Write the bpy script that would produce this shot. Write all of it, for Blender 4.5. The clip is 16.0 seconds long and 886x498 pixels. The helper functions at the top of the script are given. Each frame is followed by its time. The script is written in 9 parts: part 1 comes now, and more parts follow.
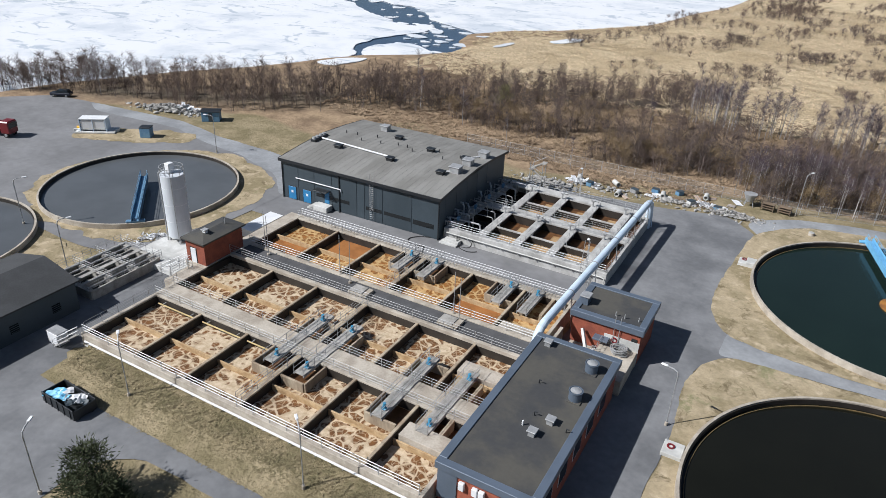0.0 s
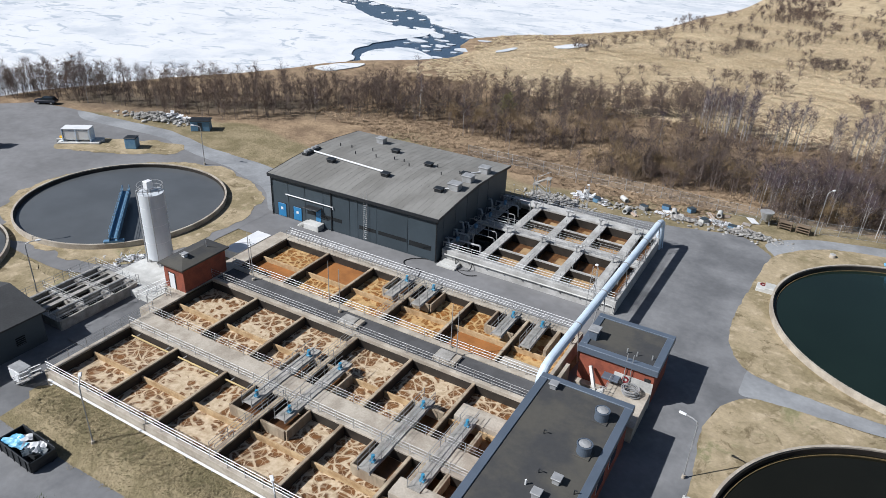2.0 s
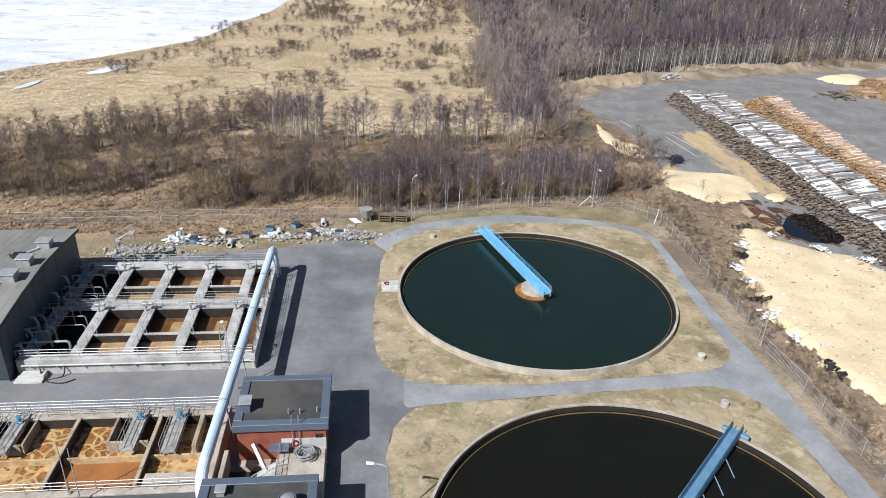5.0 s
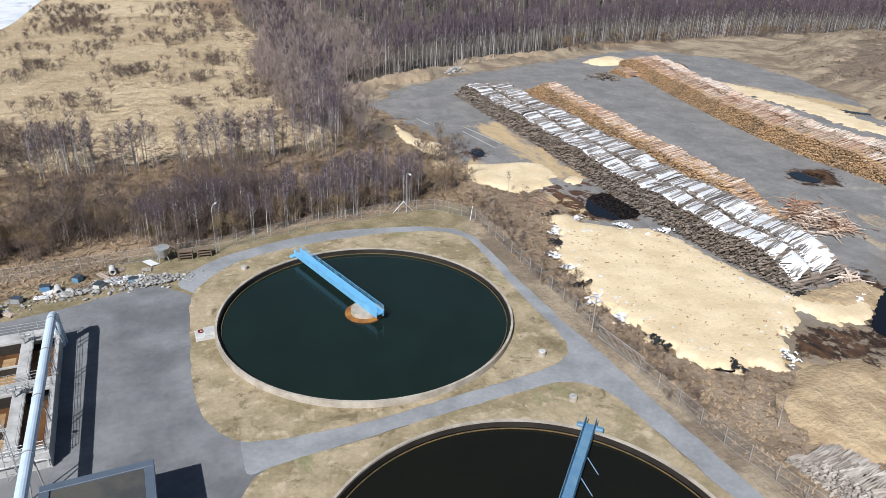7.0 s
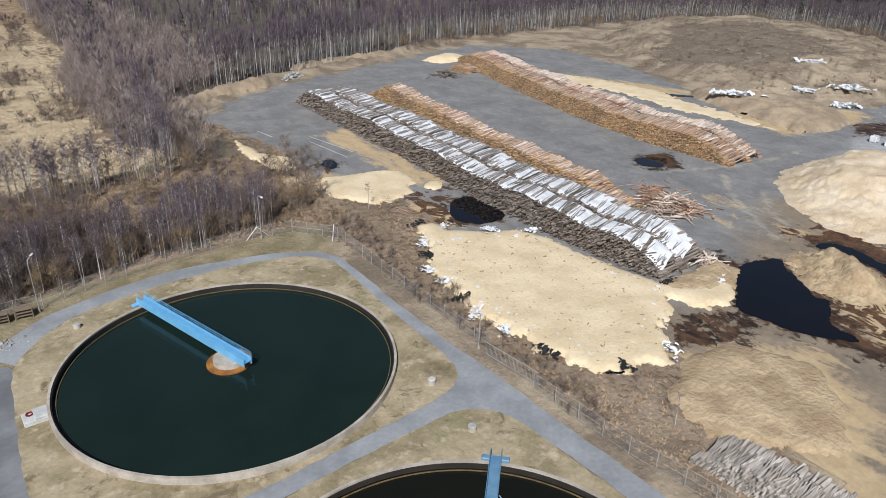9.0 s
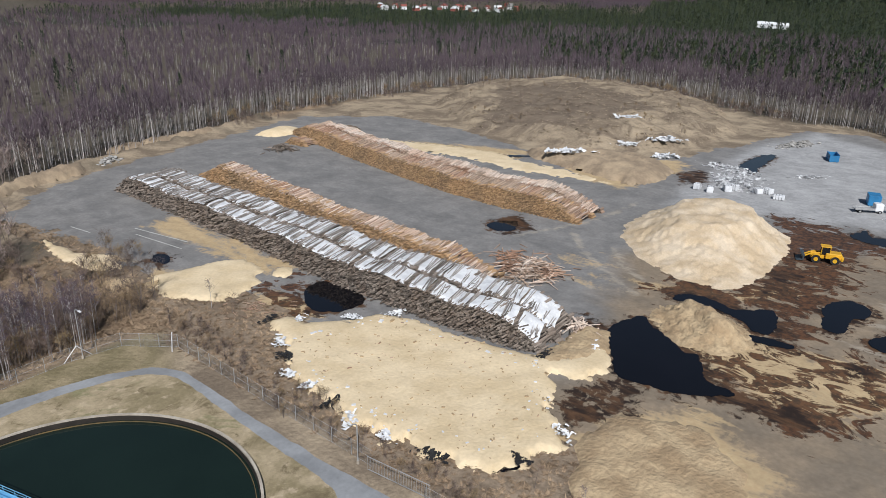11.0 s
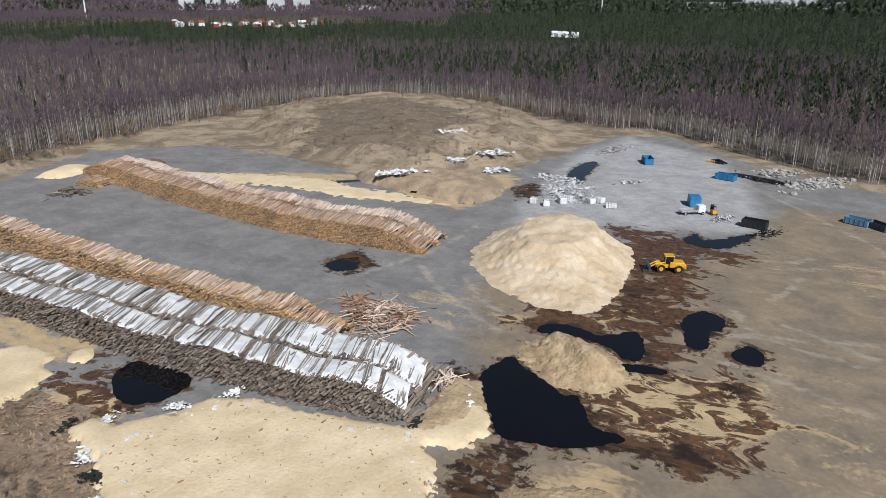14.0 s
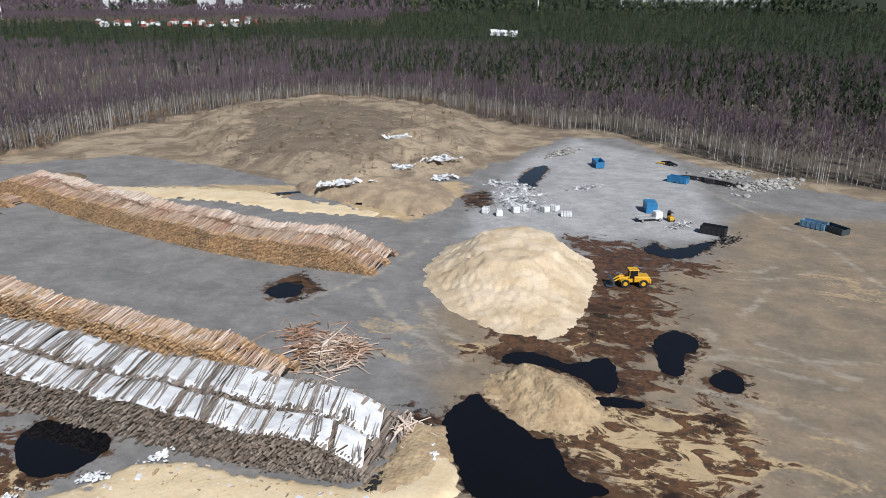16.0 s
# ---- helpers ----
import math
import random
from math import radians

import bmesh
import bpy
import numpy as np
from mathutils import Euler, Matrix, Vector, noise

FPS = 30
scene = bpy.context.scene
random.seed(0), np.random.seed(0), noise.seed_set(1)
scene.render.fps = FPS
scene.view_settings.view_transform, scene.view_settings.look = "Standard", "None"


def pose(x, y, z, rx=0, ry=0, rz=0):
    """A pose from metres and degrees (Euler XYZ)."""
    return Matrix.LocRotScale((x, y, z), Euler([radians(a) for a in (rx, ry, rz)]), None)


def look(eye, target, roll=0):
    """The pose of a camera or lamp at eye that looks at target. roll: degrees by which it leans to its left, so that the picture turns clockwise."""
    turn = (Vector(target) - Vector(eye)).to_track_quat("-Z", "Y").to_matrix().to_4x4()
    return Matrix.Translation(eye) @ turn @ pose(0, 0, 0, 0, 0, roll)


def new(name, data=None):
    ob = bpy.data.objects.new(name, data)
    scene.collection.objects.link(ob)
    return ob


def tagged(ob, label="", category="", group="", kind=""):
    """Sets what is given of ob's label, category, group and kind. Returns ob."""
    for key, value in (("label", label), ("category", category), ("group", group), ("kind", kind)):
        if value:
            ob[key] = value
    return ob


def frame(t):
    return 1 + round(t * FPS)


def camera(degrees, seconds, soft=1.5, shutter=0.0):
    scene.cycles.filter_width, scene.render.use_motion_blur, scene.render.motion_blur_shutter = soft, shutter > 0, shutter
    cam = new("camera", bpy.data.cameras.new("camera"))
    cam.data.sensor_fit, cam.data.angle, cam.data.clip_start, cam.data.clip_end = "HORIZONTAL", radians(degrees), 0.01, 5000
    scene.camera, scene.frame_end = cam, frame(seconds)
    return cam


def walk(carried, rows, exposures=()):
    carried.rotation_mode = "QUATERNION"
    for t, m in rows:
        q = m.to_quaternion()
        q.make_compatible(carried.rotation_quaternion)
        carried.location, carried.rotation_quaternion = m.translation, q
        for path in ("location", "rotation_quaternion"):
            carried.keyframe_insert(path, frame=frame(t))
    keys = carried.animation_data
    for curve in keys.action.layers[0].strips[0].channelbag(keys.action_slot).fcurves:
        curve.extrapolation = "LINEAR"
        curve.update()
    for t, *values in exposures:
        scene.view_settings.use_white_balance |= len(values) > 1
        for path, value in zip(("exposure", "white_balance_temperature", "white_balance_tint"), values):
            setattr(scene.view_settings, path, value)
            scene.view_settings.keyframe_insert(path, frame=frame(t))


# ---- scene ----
cam = camera(64.5, 16.0, soft=0.7)
METRES, EYE, TILT, LEAN, TURN = 65.5, 46.7, 0.0, 0.0, 28.4
ROWS = [
    (0.0, 0.0, 0.0, 0.0, 1.29, -27.98, -2.43),
    (0.5, 0.0022, 0.0265, -0.0005, 1.36, -27.97, -2.46),
    (1.0, 0.0039, 0.0527, -0.0013, 1.41, -27.95, -2.49),
    (1.5, 0.0055, 0.0787, -0.0024, 1.47, -27.95, -2.51),
    (2.0, 0.0067, 0.105, -0.0037, 1.55, -27.92, -2.53),
    (2.5, 0.0089, 0.1311, -0.0048, 0.67, -27.82, -2.52),
    (3.0, 0.011, 0.1568, -0.006, -4.8, -27.46, -2.55),
    (3.5, 0.0117, 0.1826, -0.0067, -11.37, -27.07, -2.56),
    (4.0, 0.0135, 0.2084, -0.0076, -18.98, -26.69, -2.5),
    (4.5, 0.0168, 0.2346, -0.0088, -26.78, -26.34, -2.38),
    (5.0, 0.0214, 0.2608, -0.0093, -34.19, -26.06, -2.23),
    (7.5, 0.073, 0.3794, -0.0112, -54.68, -25.56, -1.7),
    (8.0, 0.0907, 0.4014, -0.0117, -57.3, -25.53, -1.63),
    (8.5, 0.1109, 0.4232, -0.0119, -60.64, -25.48, -1.55),
    (9.0, 0.134, 0.444, -0.012, -65.47, -25.39, -1.39),
    (11.5, 0.2809, 0.5332, -0.0092, -83.21, -18.88, -0.54),
    (12.0, 0.3145, 0.5474, -0.0083, -87.73, -18.86, -0.42),
    (12.5, 0.3502, 0.5592, -0.0076, -89.52, -18.9, -0.4),
    (13.0, 0.3857, 0.5677, -0.0072, -90.45, -18.95, -0.39),
    (13.5, 0.423, 0.5737, -0.0069, -91.75, -18.98, -0.35),
    (14.0, 0.4611, 0.5792, -0.006, -94.39, -18.98, -0.28),
    (14.5, 0.4996, 0.5845, -0.0044, -96.06, -19.0, -0.26),
    (15.0, 0.5394, 0.5872, -0.0025, -96.5, -19.04, -0.26),
    (15.5, 0.5796, 0.5867, -0.0014, -97.57, -19.06, -0.21),
    (16.0, 0.6203, 0.5859, 0.0004, -99.3, -19.09, -0.19),
]
walk(cam, [(t, pose(0, 0, EYE, TILT, LEAN, TURN) @ pose(METRES * x, METRES * y, METRES * z, 90 + pitch, roll, yaw)) for t, x, y, z, yaw, pitch, roll in ROWS],
     exposures=[(0.0, 0.2, 6300, 10), (2.5, 0.19, 6300, 10), (5.0, 0.38, 6320, 10), (7.5, 0.2, 6250, 10), (9.0, 0.03, 6230, 10), (12.5, -0.13, 6400, 10), (16.0, 0.02, 6330, 10)])

# ---- world and sun ----
SUN_EL = radians(43)
world = bpy.data.worlds.new("sky")
scene.world = world
world.use_nodes = True
wn = world.node_tree.nodes
sky = wn.new("ShaderNodeTexSky")
sky.sky_type, sky.sun_disc = "NISHITA", False
sky.sun_elevation, sky.sun_rotation = SUN_EL, radians(225)
world.node_tree.links.new(sky.outputs[0], wn["Background"].inputs[0])
wn["Background"].inputs[1].default_value = 0.052
sun_data = bpy.data.lights.new("sun", "SUN")
sun_data.energy, sun_data.angle, sun_data.color = 5.0, radians(0.55), (1.0, 0.985, 0.97)
sun = new("sun", sun_data)
sun.matrix_world = look((-60, -60, 80), (-60 + math.cos(SUN_EL) * 0.7071, -60 + math.cos(SUN_EL) * 0.7071, 80 - math.sin(SUN_EL)))


# ---- materials ----
def nodes_of(name):
    m = bpy.data.materials.new(name)
    m.use_nodes = True
    nt = m.node_tree
    return m, nt.nodes, nt.links, nt.nodes["Principled BSDF"]


def value(n, l, op, a, b=None, clamp=False):
    q = n.new("ShaderNodeMath")
    q.operation, q.use_clamp = op, clamp
    for i, v in enumerate((a, b)):
        if v is None:
            continue
        if isinstance(v, (int, float)):
            q.inputs[i].default_value = v
        else:
            l.new(v, q.inputs[i])
    return q.outputs[0]


def ramp(n, l, v, lo, hi):
    q = n.new("ShaderNodeMapRange")
    q.interpolation_type = "SMOOTHSTEP"
    l.new(v, q.inputs[0])
    q.inputs[1].default_value, q.inputs[2].default_value = lo, hi
    return q.outputs[0]


def mixc(n, l, f, a, b, mode="MIX"):
    q = n.new("ShaderNodeMix")
    q.data_type, q.blend_type = "RGBA", mode
    for sock, v in ((q.inputs[0], f), (q.inputs[6], a), (q.inputs[7], b)):
        if isinstance(v, (int, float)):
            sock.default_value = v
        elif isinstance(v, tuple):
            sock.default_value = (*v, 1)
        else:
            l.new(v, sock)
    return q.outputs[2]


def where(n, l, stretch=(1, 1, 1)):
    g = n.new("ShaderNodeNewGeometry")
    if stretch == (1, 1, 1):
        return g.outputs["Position"]
    q = n.new("ShaderNodeVectorMath")
    q.operation = "MULTIPLY"
    l.new(g.outputs["Position"], q.inputs[0])
    q.inputs[1].default_value = stretch
    return q.outputs[0]


def cloud(n, l, at, scale, detail=5, rough=0.55, warp=0.0):
    q = n.new("ShaderNodeTexNoise")
    q.inputs["Scale"].default_value, q.inputs["Detail"].default_value = scale, detail
    q.inputs["Roughness"].default_value, q.inputs["Distortion"].default_value = rough, warp
    l.new(at, q.inputs["Vector"])
    return q.outputs[0]


def relief(n, l, b, height, strength, distance=0.05):
    q = n.new("ShaderNodeBump")
    q.inputs["Strength"].default_value, q.inputs["Distance"].default_value = strength, distance
    l.new(height, q.inputs["Height"])
    l.new(q.outputs[0], b.inputs["Normal"])


def surf(name, base, alt=None, big=0.3, fine=6.0, lo=0.35, hi=0.65, rough=0.8, metal=0.0, bump=0.3, stretch=(1, 1, 1), grain=0.25, vary=0.0, island=False, spec=0.5, deep=0.05):
    """A weathered surface: two tones in large patches, a fine grain, and a tone of its own for each object or island."""
    m, n, l, b = nodes_of(name)
    at = where(n, l, stretch)
    alt = alt or tuple(c * 0.75 for c in base)
    c1, c2 = cloud(n, l, at, big, 6, 0.6), cloud(n, l, at, fine, 4)
    col = mixc(n, l, ramp(n, l, c1, lo, hi), base, alt)
    g = value(n, l, "ADD", value(n, l, "MULTIPLY", c2, 2 * grain), 1 - grain)
    if vary:
        src = n.new("ShaderNodeNewGeometry").outputs["Random Per Island"] if island else n.new("ShaderNodeObjectInfo").outputs["Random"]
        g = value(n, l, "MULTIPLY", g, value(n, l, "ADD", value(n, l, "MULTIPLY", src, 2 * vary), 1 - vary))
    q = n.new("ShaderNodeVectorMath")
    q.operation = "SCALE"
    l.new(col, q.inputs[0])
    l.new(g, q.inputs["Scale"])
    l.new(q.outputs[0], b.inputs["Base Color"])
    b.inputs["Roughness"].default_value, b.inputs["Metallic"].default_value = rough, metal
    b.inputs["Specular IOR Level"].default_value = spec
    if bump:
        relief(n, l, b, c2, bump, deep)
    return m


def liquid(name, base, rough=0.06, ripple=0.05):
    m, n, l, b = nodes_of(name)
    at = where(n, l)
    c = cloud(n, l, at, 0.15, 4)
    l.new(mixc(n, l, ramp(n, l, c, 0.3, 0.7), base, tuple(v * 0.84 for v in base)), b.inputs["Base Color"])
    b.inputs["Roughness"].default_value, b.inputs["IOR"].default_value, b.inputs["Specular IOR Level"].default_value = rough, 1.33, 0.55
    relief(n, l, b, cloud(n, l, at, 2.5, 3), ripple, 0.02)
    return m


def foam(name, cream, brown, cover, scale=0.9):
    """Aerated liquid: a light scum torn into cells, with dark liquor in them."""
    m, n, l, b = nodes_of(name)
    at = where(n, l)
    nz = n.new("ShaderNodeTexNoise")
    nz.inputs["Scale"].default_value, nz.inputs["Detail"].default_value = 0.6, 1.5
    l.new(at, nz.inputs["Vector"])
    warp = n.new("ShaderNodeVectorMath")
    warp.operation = "MULTIPLY_ADD"
    l.new(nz.outputs["Color"], warp.inputs[0])
    warp.inputs[1].default_value = (1.3, 1.3, 0)
    l.new(at, warp.inputs[2])
    flat = n.new("ShaderNodeVectorMath")
    flat.operation = "MULTIPLY"
    l.new(warp.outputs[0], flat.inputs[0])
    flat.inputs[1].default_value = (1, 1, 0)

    def cells(s):
        v = n.new("ShaderNodeTexVoronoi")
        v.feature = "DISTANCE_TO_EDGE"
        v.inputs["Scale"].default_value = s
        l.new(flat.outputs[0], v.inputs["Vector"])
        return v.outputs["Distance"]

    big = cloud(n, l, at, 0.36, 3, 0.6)
    spread = value(n, l, "MAXIMUM", value(n, l, "MULTIPLY", value(n, l, "SUBTRACT", big, cover), 1.5), 0.035)
    rag = value(n, l, "MULTIPLY", value(n, l, "SUBTRACT", cloud(n, l, at, 4.0, 4), 0.5), 0.07)
    m1 = ramp(n, l, value(n, l, "ADD", value(n, l, "SUBTRACT", cells(scale), spread), rag), -0.01, 0.09)
    m2 = ramp(n, l, value(n, l, "ADD", cells(scale * 2.1), rag), 0.02, 0.075)
    mask = value(n, l, "MULTIPLY", m1, value(n, l, "ADD", value(n, l, "MULTIPLY", m2, 0.5), 0.5), True)
    tone = cloud(n, l, at, 1.8, 5, 0.65)
    light = mixc(n, l, ramp(n, l, tone, 0.3, 0.75), cream, tuple(c * f for c, f in zip(cream, (0.62, 0.56, 0.48))))
    dark = mixc(n, l, ramp(n, l, cloud(n, l, at, 1.1, 4), 0.35, 0.7), brown, tuple(c * 0.5 for c in brown))
    l.new(mixc(n, l, mask, light, dark), b.inputs["Base Color"])
    b.inputs["Roughness"].default_value = 0.55
    relief(n, l, b, tone, 0.3, 0.05)
    return m


ASPHALT = surf("asphalt", (0.205, 0.208, 0.214), (0.118, 0.121, 0.127), big=0.13, fine=1.6, lo=0.32, hi=0.68, grain=0.2, rough=0.92, bump=0.15)
ASPHALT_PALE = surf("pale worn asphalt", (0.29, 0.3, 0.31), (0.2, 0.207, 0.216), big=0.16, fine=2.0, lo=0.34, hi=0.66, grain=0.2, rough=0.92, bump=0.15)
ASPHALT_OLD = surf("old patched asphalt", (0.2, 0.2, 0.205), (0.15, 0.15, 0.153), big=0.1, fine=0.9, grain=0.2, rough=0.92, bump=0.15)
ASPHALT_DARK = surf("dark asphalt", (0.085, 0.085, 0.088), (0.06, 0.06, 0.062), big=0.3, fine=2.0, rough=0.9, bump=0.15)
CONCRETE = surf("concrete", (0.45, 0.405, 0.34), (0.31, 0.27, 0.22), big=0.5, fine=5, rough=0.9)
CONCRETE_STAINED = surf("stained concrete", (0.42, 0.35, 0.255), (0.26, 0.2, 0.14), big=0.8, fine=4, rough=0.9, stretch=(1, 1, 0.35))
# wet walls, and also the painted shade of log gaps and open tank cells
WET_AND_SHADE = surf("wet concrete and painted shade", (0.032, 0.026, 0.021), (0.02, 0.016, 0.013), big=0.6, fine=4, rough=0.6)
CONCRETE_WHITE = surf("pale concrete", (0.58, 0.58, 0.56), (0.42, 0.42, 0.4), big=0.5, fine=4, rough=0.85)
BAFFLE = surf("tan baffle board", (0.48, 0.35, 0.2), (0.34, 0.22, 0.11), big=1.2, fine=6, rough=0.8)
STEEL = surf("galvanised steel", (0.42, 0.425, 0.43), (0.32, 0.325, 0.33), big=1.5, fine=12, rough=0.55, metal=0.35, bump=0.05, grain=0.12)
GRATING = surf("steel grating", (0.36, 0.345, 0.32), (0.24, 0.23, 0.21), big=1.0, fine=14, rough=0.8, metal=0.0, bump=0.5)
CLADDING = surf("slate grey cladding", (0.046, 0.063, 0.077), (0.038, 0.053, 0.065), big=0.25, fine=3, rough=0.55, grain=0.1, bump=0.05, vary=0.1)
CLADDING_DARK = surf("dark trim", (0.018, 0.021, 0.025), None, rough=0.5, grain=0.08, bump=0)
ROOF_FELT = surf("grey roof felt", (0.225, 0.22, 0.205), (0.165, 0.16, 0.147), big=0.35, fine=3, rough=0.95, stretch=(1, 0.35, 1), grain=0.12)
ROOF_DARK = surf("dark bitumen roof", (0.074, 0.07, 0.06), (0.044, 0.045, 0.047), big=0.22, fine=2.5, rough=0.85, lo=0.4, hi=0.62, grain=0.15)
FLASHING = surf("blue-grey sheet metal", (0.12, 0.15, 0.195), (0.1, 0.127, 0.165), rough=0.45, metal=0.2, bump=0.03, grain=0.06)
BRICK = surf("red brick", (0.29, 0.08, 0.045), (0.21, 0.058, 0.036), big=1.0, fine=9, rough=0.9, vary=0.25)
MORTAR = surf("mortar", (0.13, 0.055, 0.042), None, rough=0.95)
PAINT_WHITE = surf("white paint", (0.74, 0.75, 0.76), (0.66, 0.67, 0.69), rough=0.45, big=0.6, grain=0.05, bump=0.03)
# distance haze is put into this grey-white
HAZE_WHITE = surf("white render greyed by haze", (0.5, 0.52, 0.55), (0.4, 0.42, 0.45), big=0.05, fine=0.5, rough=0.9, grain=0.1, bump=0)
# silo white with its shaded bluish tone put into the colour
SILO_PAINT = surf("white silo paint greyed as in shade", (0.58, 0.61, 0.64), (0.48, 0.51, 0.545), rough=0.5, big=0.5, fine=3, grain=0.08, bump=0.03, stretch=(1, 1, 0.3))
PIPE_BLUE = surf("pale blue pipe coating", (0.56, 0.66, 0.76), (0.48, 0.58, 0.69), rough=0.4, big=0.7, grain=0.06, bump=0.04)
BLUE_PAINT = surf("light blue paint", (0.16, 0.42, 0.66), (0.13, 0.35, 0.57), rough=0.5, big=0.9, grain=0.08, bump=0.05)
BLUE_DULL = surf("dull blue paint", (0.09, 0.2, 0.33), (0.13, 0.25, 0.36), rough=0.6, big=0.9, bump=0.05)
BLUE_DOOR = surf("strong blue paint", (0.03, 0.2, 0.42), None, rough=0.45, grain=0.06, bump=0.02)
BLUE_MOTOR = surf("motor blue paint", (0.05, 0.27, 0.45), None, rough=0.5, grain=0.1, bump=0.02)
RED_PAINT = surf("dark red paint", (0.18, 0.015, 0.02), None, rough=0.4, grain=0.1, bump=0.02)
YELLOW_PAINT = surf("yellow paint", (0.72, 0.4, 0.02), (0.55, 0.3, 0.02), rough=0.45, grain=0.1, bump=0.02)
BLACK_PLASTIC = surf("black rubber", (0.014, 0.014, 0.015), None, rough=0.8, grain=0.15)
TARP_WHITE = surf("white tarpaulin", (0.72, 0.73, 0.74), (0.55, 0.56, 0.58), big=0.7, fine=3, rough=0.55, grain=0.1, bump=0.4)
TARP_BLUE = surf("blue plastic sheet", (0.12, 0.47, 0.72), (0.3, 0.6, 0.8), big=0.9, fine=3, rough=0.5, bump=0.5)
GLASS_DARK = surf("dark glazing", (0.015, 0.018, 0.02), None, rough=0.08, grain=0.02, bump=0)
STONE = surf("grey rubble", (0.36, 0.35, 0.33), (0.24, 0.23, 0.215), big=0.8, fine=4, rough=0.95, vary=0.3, island=True)
SAND_EARTH = surf("tan sandy earth", (0.37, 0.285, 0.19), (0.23, 0.175, 0.12), big=0.16, fine=1.4, rough=1.0, bump=0.6)
LOG_SILVER = surf("silver weathered logs", (0.42, 0.38, 0.34), (0.3, 0.26, 0.22), big=0.4, fine=5, rough=0.95, vary=0.4, island=True)
SOIL = surf("bare brown earth", (0.19, 0.14, 0.095), (0.12, 0.088, 0.06), big=0.2, fine=1.8, rough=1.0, bump=0.6)
SAWDUST = surf("pale sawdust", (0.68, 0.555, 0.37), (0.57, 0.45, 0.28), big=0.16, fine=2.2, rough=1.0, deep=0.14, lo=0.35, hi=0.68, grain=0.17, bump=0.6)
WOODCHIP = surf("wood chips", (0.63, 0.525, 0.39), (0.5, 0.385, 0.25), big=0.16, fine=3.2, rough=1.0, grain=0.25, bump=0.7, deep=0.2)
BARK_DUST = surf("brown bark litter", (0.46, 0.35, 0.215), (0.32, 0.23, 0.135), big=0.24, fine=1.9, rough=1.0, grain=0.32, bump=0.9, deep=0.3)
PUDDLE = liquid("black puddle water", (0.006, 0.006, 0.008), 0.04, 0.01)
PUDDLE.node_tree.nodes["Principled BSDF"].inputs["Specular IOR Level"].default_value = 0.55
POOL_GREEN = liquid("dark green clarified water", (0.01, 0.019, 0.015), 0.1, 0.06)
POOL_BROWN = liquid("dark brown clarified water", (0.009, 0.009, 0.006), 0.1, 0.05)
POOL_GREY = liquid("grey settling water", (0.1, 0.107, 0.113), 0.18, 0.06)
LAKE_WATER = liquid("cold lake water", (0.05, 0.085, 0.14), 0.12, 0.1)
ALGAE = surf("ochre algae line", (0.16, 0.105, 0.04), (0.09, 0.065, 0.03), big=0.8, fine=4, rough=0.85)
RUST = surf("rusty ochre lip", (0.36, 0.16, 0.03), (0.2, 0.08, 0.02), big=1.0, rough=0.8)
SCUM = foam("cream foam on brown sludge", (0.6, 0.49, 0.35), (0.175, 0.076, 0.024), 0.505)
SCUM_ORANGE = foam("orange foam on brown sludge", (0.56, 0.38, 0.18), (0.27, 0.105, 0.02), 0.49)
SLUDGE = surf("flat orange sludge", (0.34, 0.14, 0.04), (0.25, 0.1, 0.028), big=0.5, fine=3, rough=0.6, grain=0.12)
SLUDGE_TAN = surf("tan scum", (0.4, 0.27, 0.14), (0.29, 0.17, 0.075), big=0.6, fine=3, rough=0.7, grain=0.15)
CONCRETE_GREY = surf("grey weathered concrete", (0.46, 0.455, 0.44), (0.31, 0.305, 0.29), big=0.45, fine=3, rough=0.9, grain=0.2)
SLUDGE_BROWN = surf("brown sludge", (0.15, 0.068, 0.024), (0.09, 0.04, 0.016), big=0.8, fine=3, rough=0.4)
LOG_GREY = surf("weathered grey logs", (0.16, 0.125, 0.1), (0.22, 0.185, 0.155), big=0.4, fine=5, rough=0.95, vary=0.55, island=True)
LOG_END = surf("fresh ochre log ends", (0.4, 0.255, 0.135), (0.3, 0.2, 0.115), big=0.15, fine=4, rough=0.95, vary=0.45, island=True)
LOG_BARK = surf("reddish pine bark", (0.3, 0.18, 0.12), (0.38, 0.29, 0.22), big=0.12, fine=5, rough=0.95, vary=0.4, island=True)
LOG_PALE = surf("pale peeled logs", (0.58, 0.5, 0.43), (0.47, 0.35, 0.27), big=0.15, fine=5, rough=0.95, vary=0.35, island=True)
LOG_POLE = surf("weathered grey poles", (0.33, 0.3, 0.275), (0.2, 0.178, 0.16), big=0.5, fine=5, rough=0.95, vary=0.4, island=True)
TWIG = surf("bare brown twigs", (0.165, 0.122, 0.1), (0.125, 0.097, 0.085), big=0.05, fine=0.5, rough=1.0, vary=0.35, island=True, bump=0, spec=0.1)
TWIG_PURPLE = surf("purple-brown birch twigs", (0.128, 0.098, 0.113), (0.096, 0.075, 0.09), big=0.02, fine=0.3, rough=1.0, vary=0.3, island=True, bump=0, spec=0.1)
TWIG_ASH = surf("ash-brown alder twigs", (0.31, 0.25, 0.222), (0.235, 0.188, 0.17), big=0.04, fine=0.4, rough=1.0, vary=0.3, island=True, bump=0, spec=0.1)
TWIG_TAN = surf("tan willow twigs", (0.27, 0.2, 0.115), (0.21, 0.15, 0.095), big=0.06, fine=0.5, rough=1.0, vary=0.3, island=True, bump=0, spec=0.1)
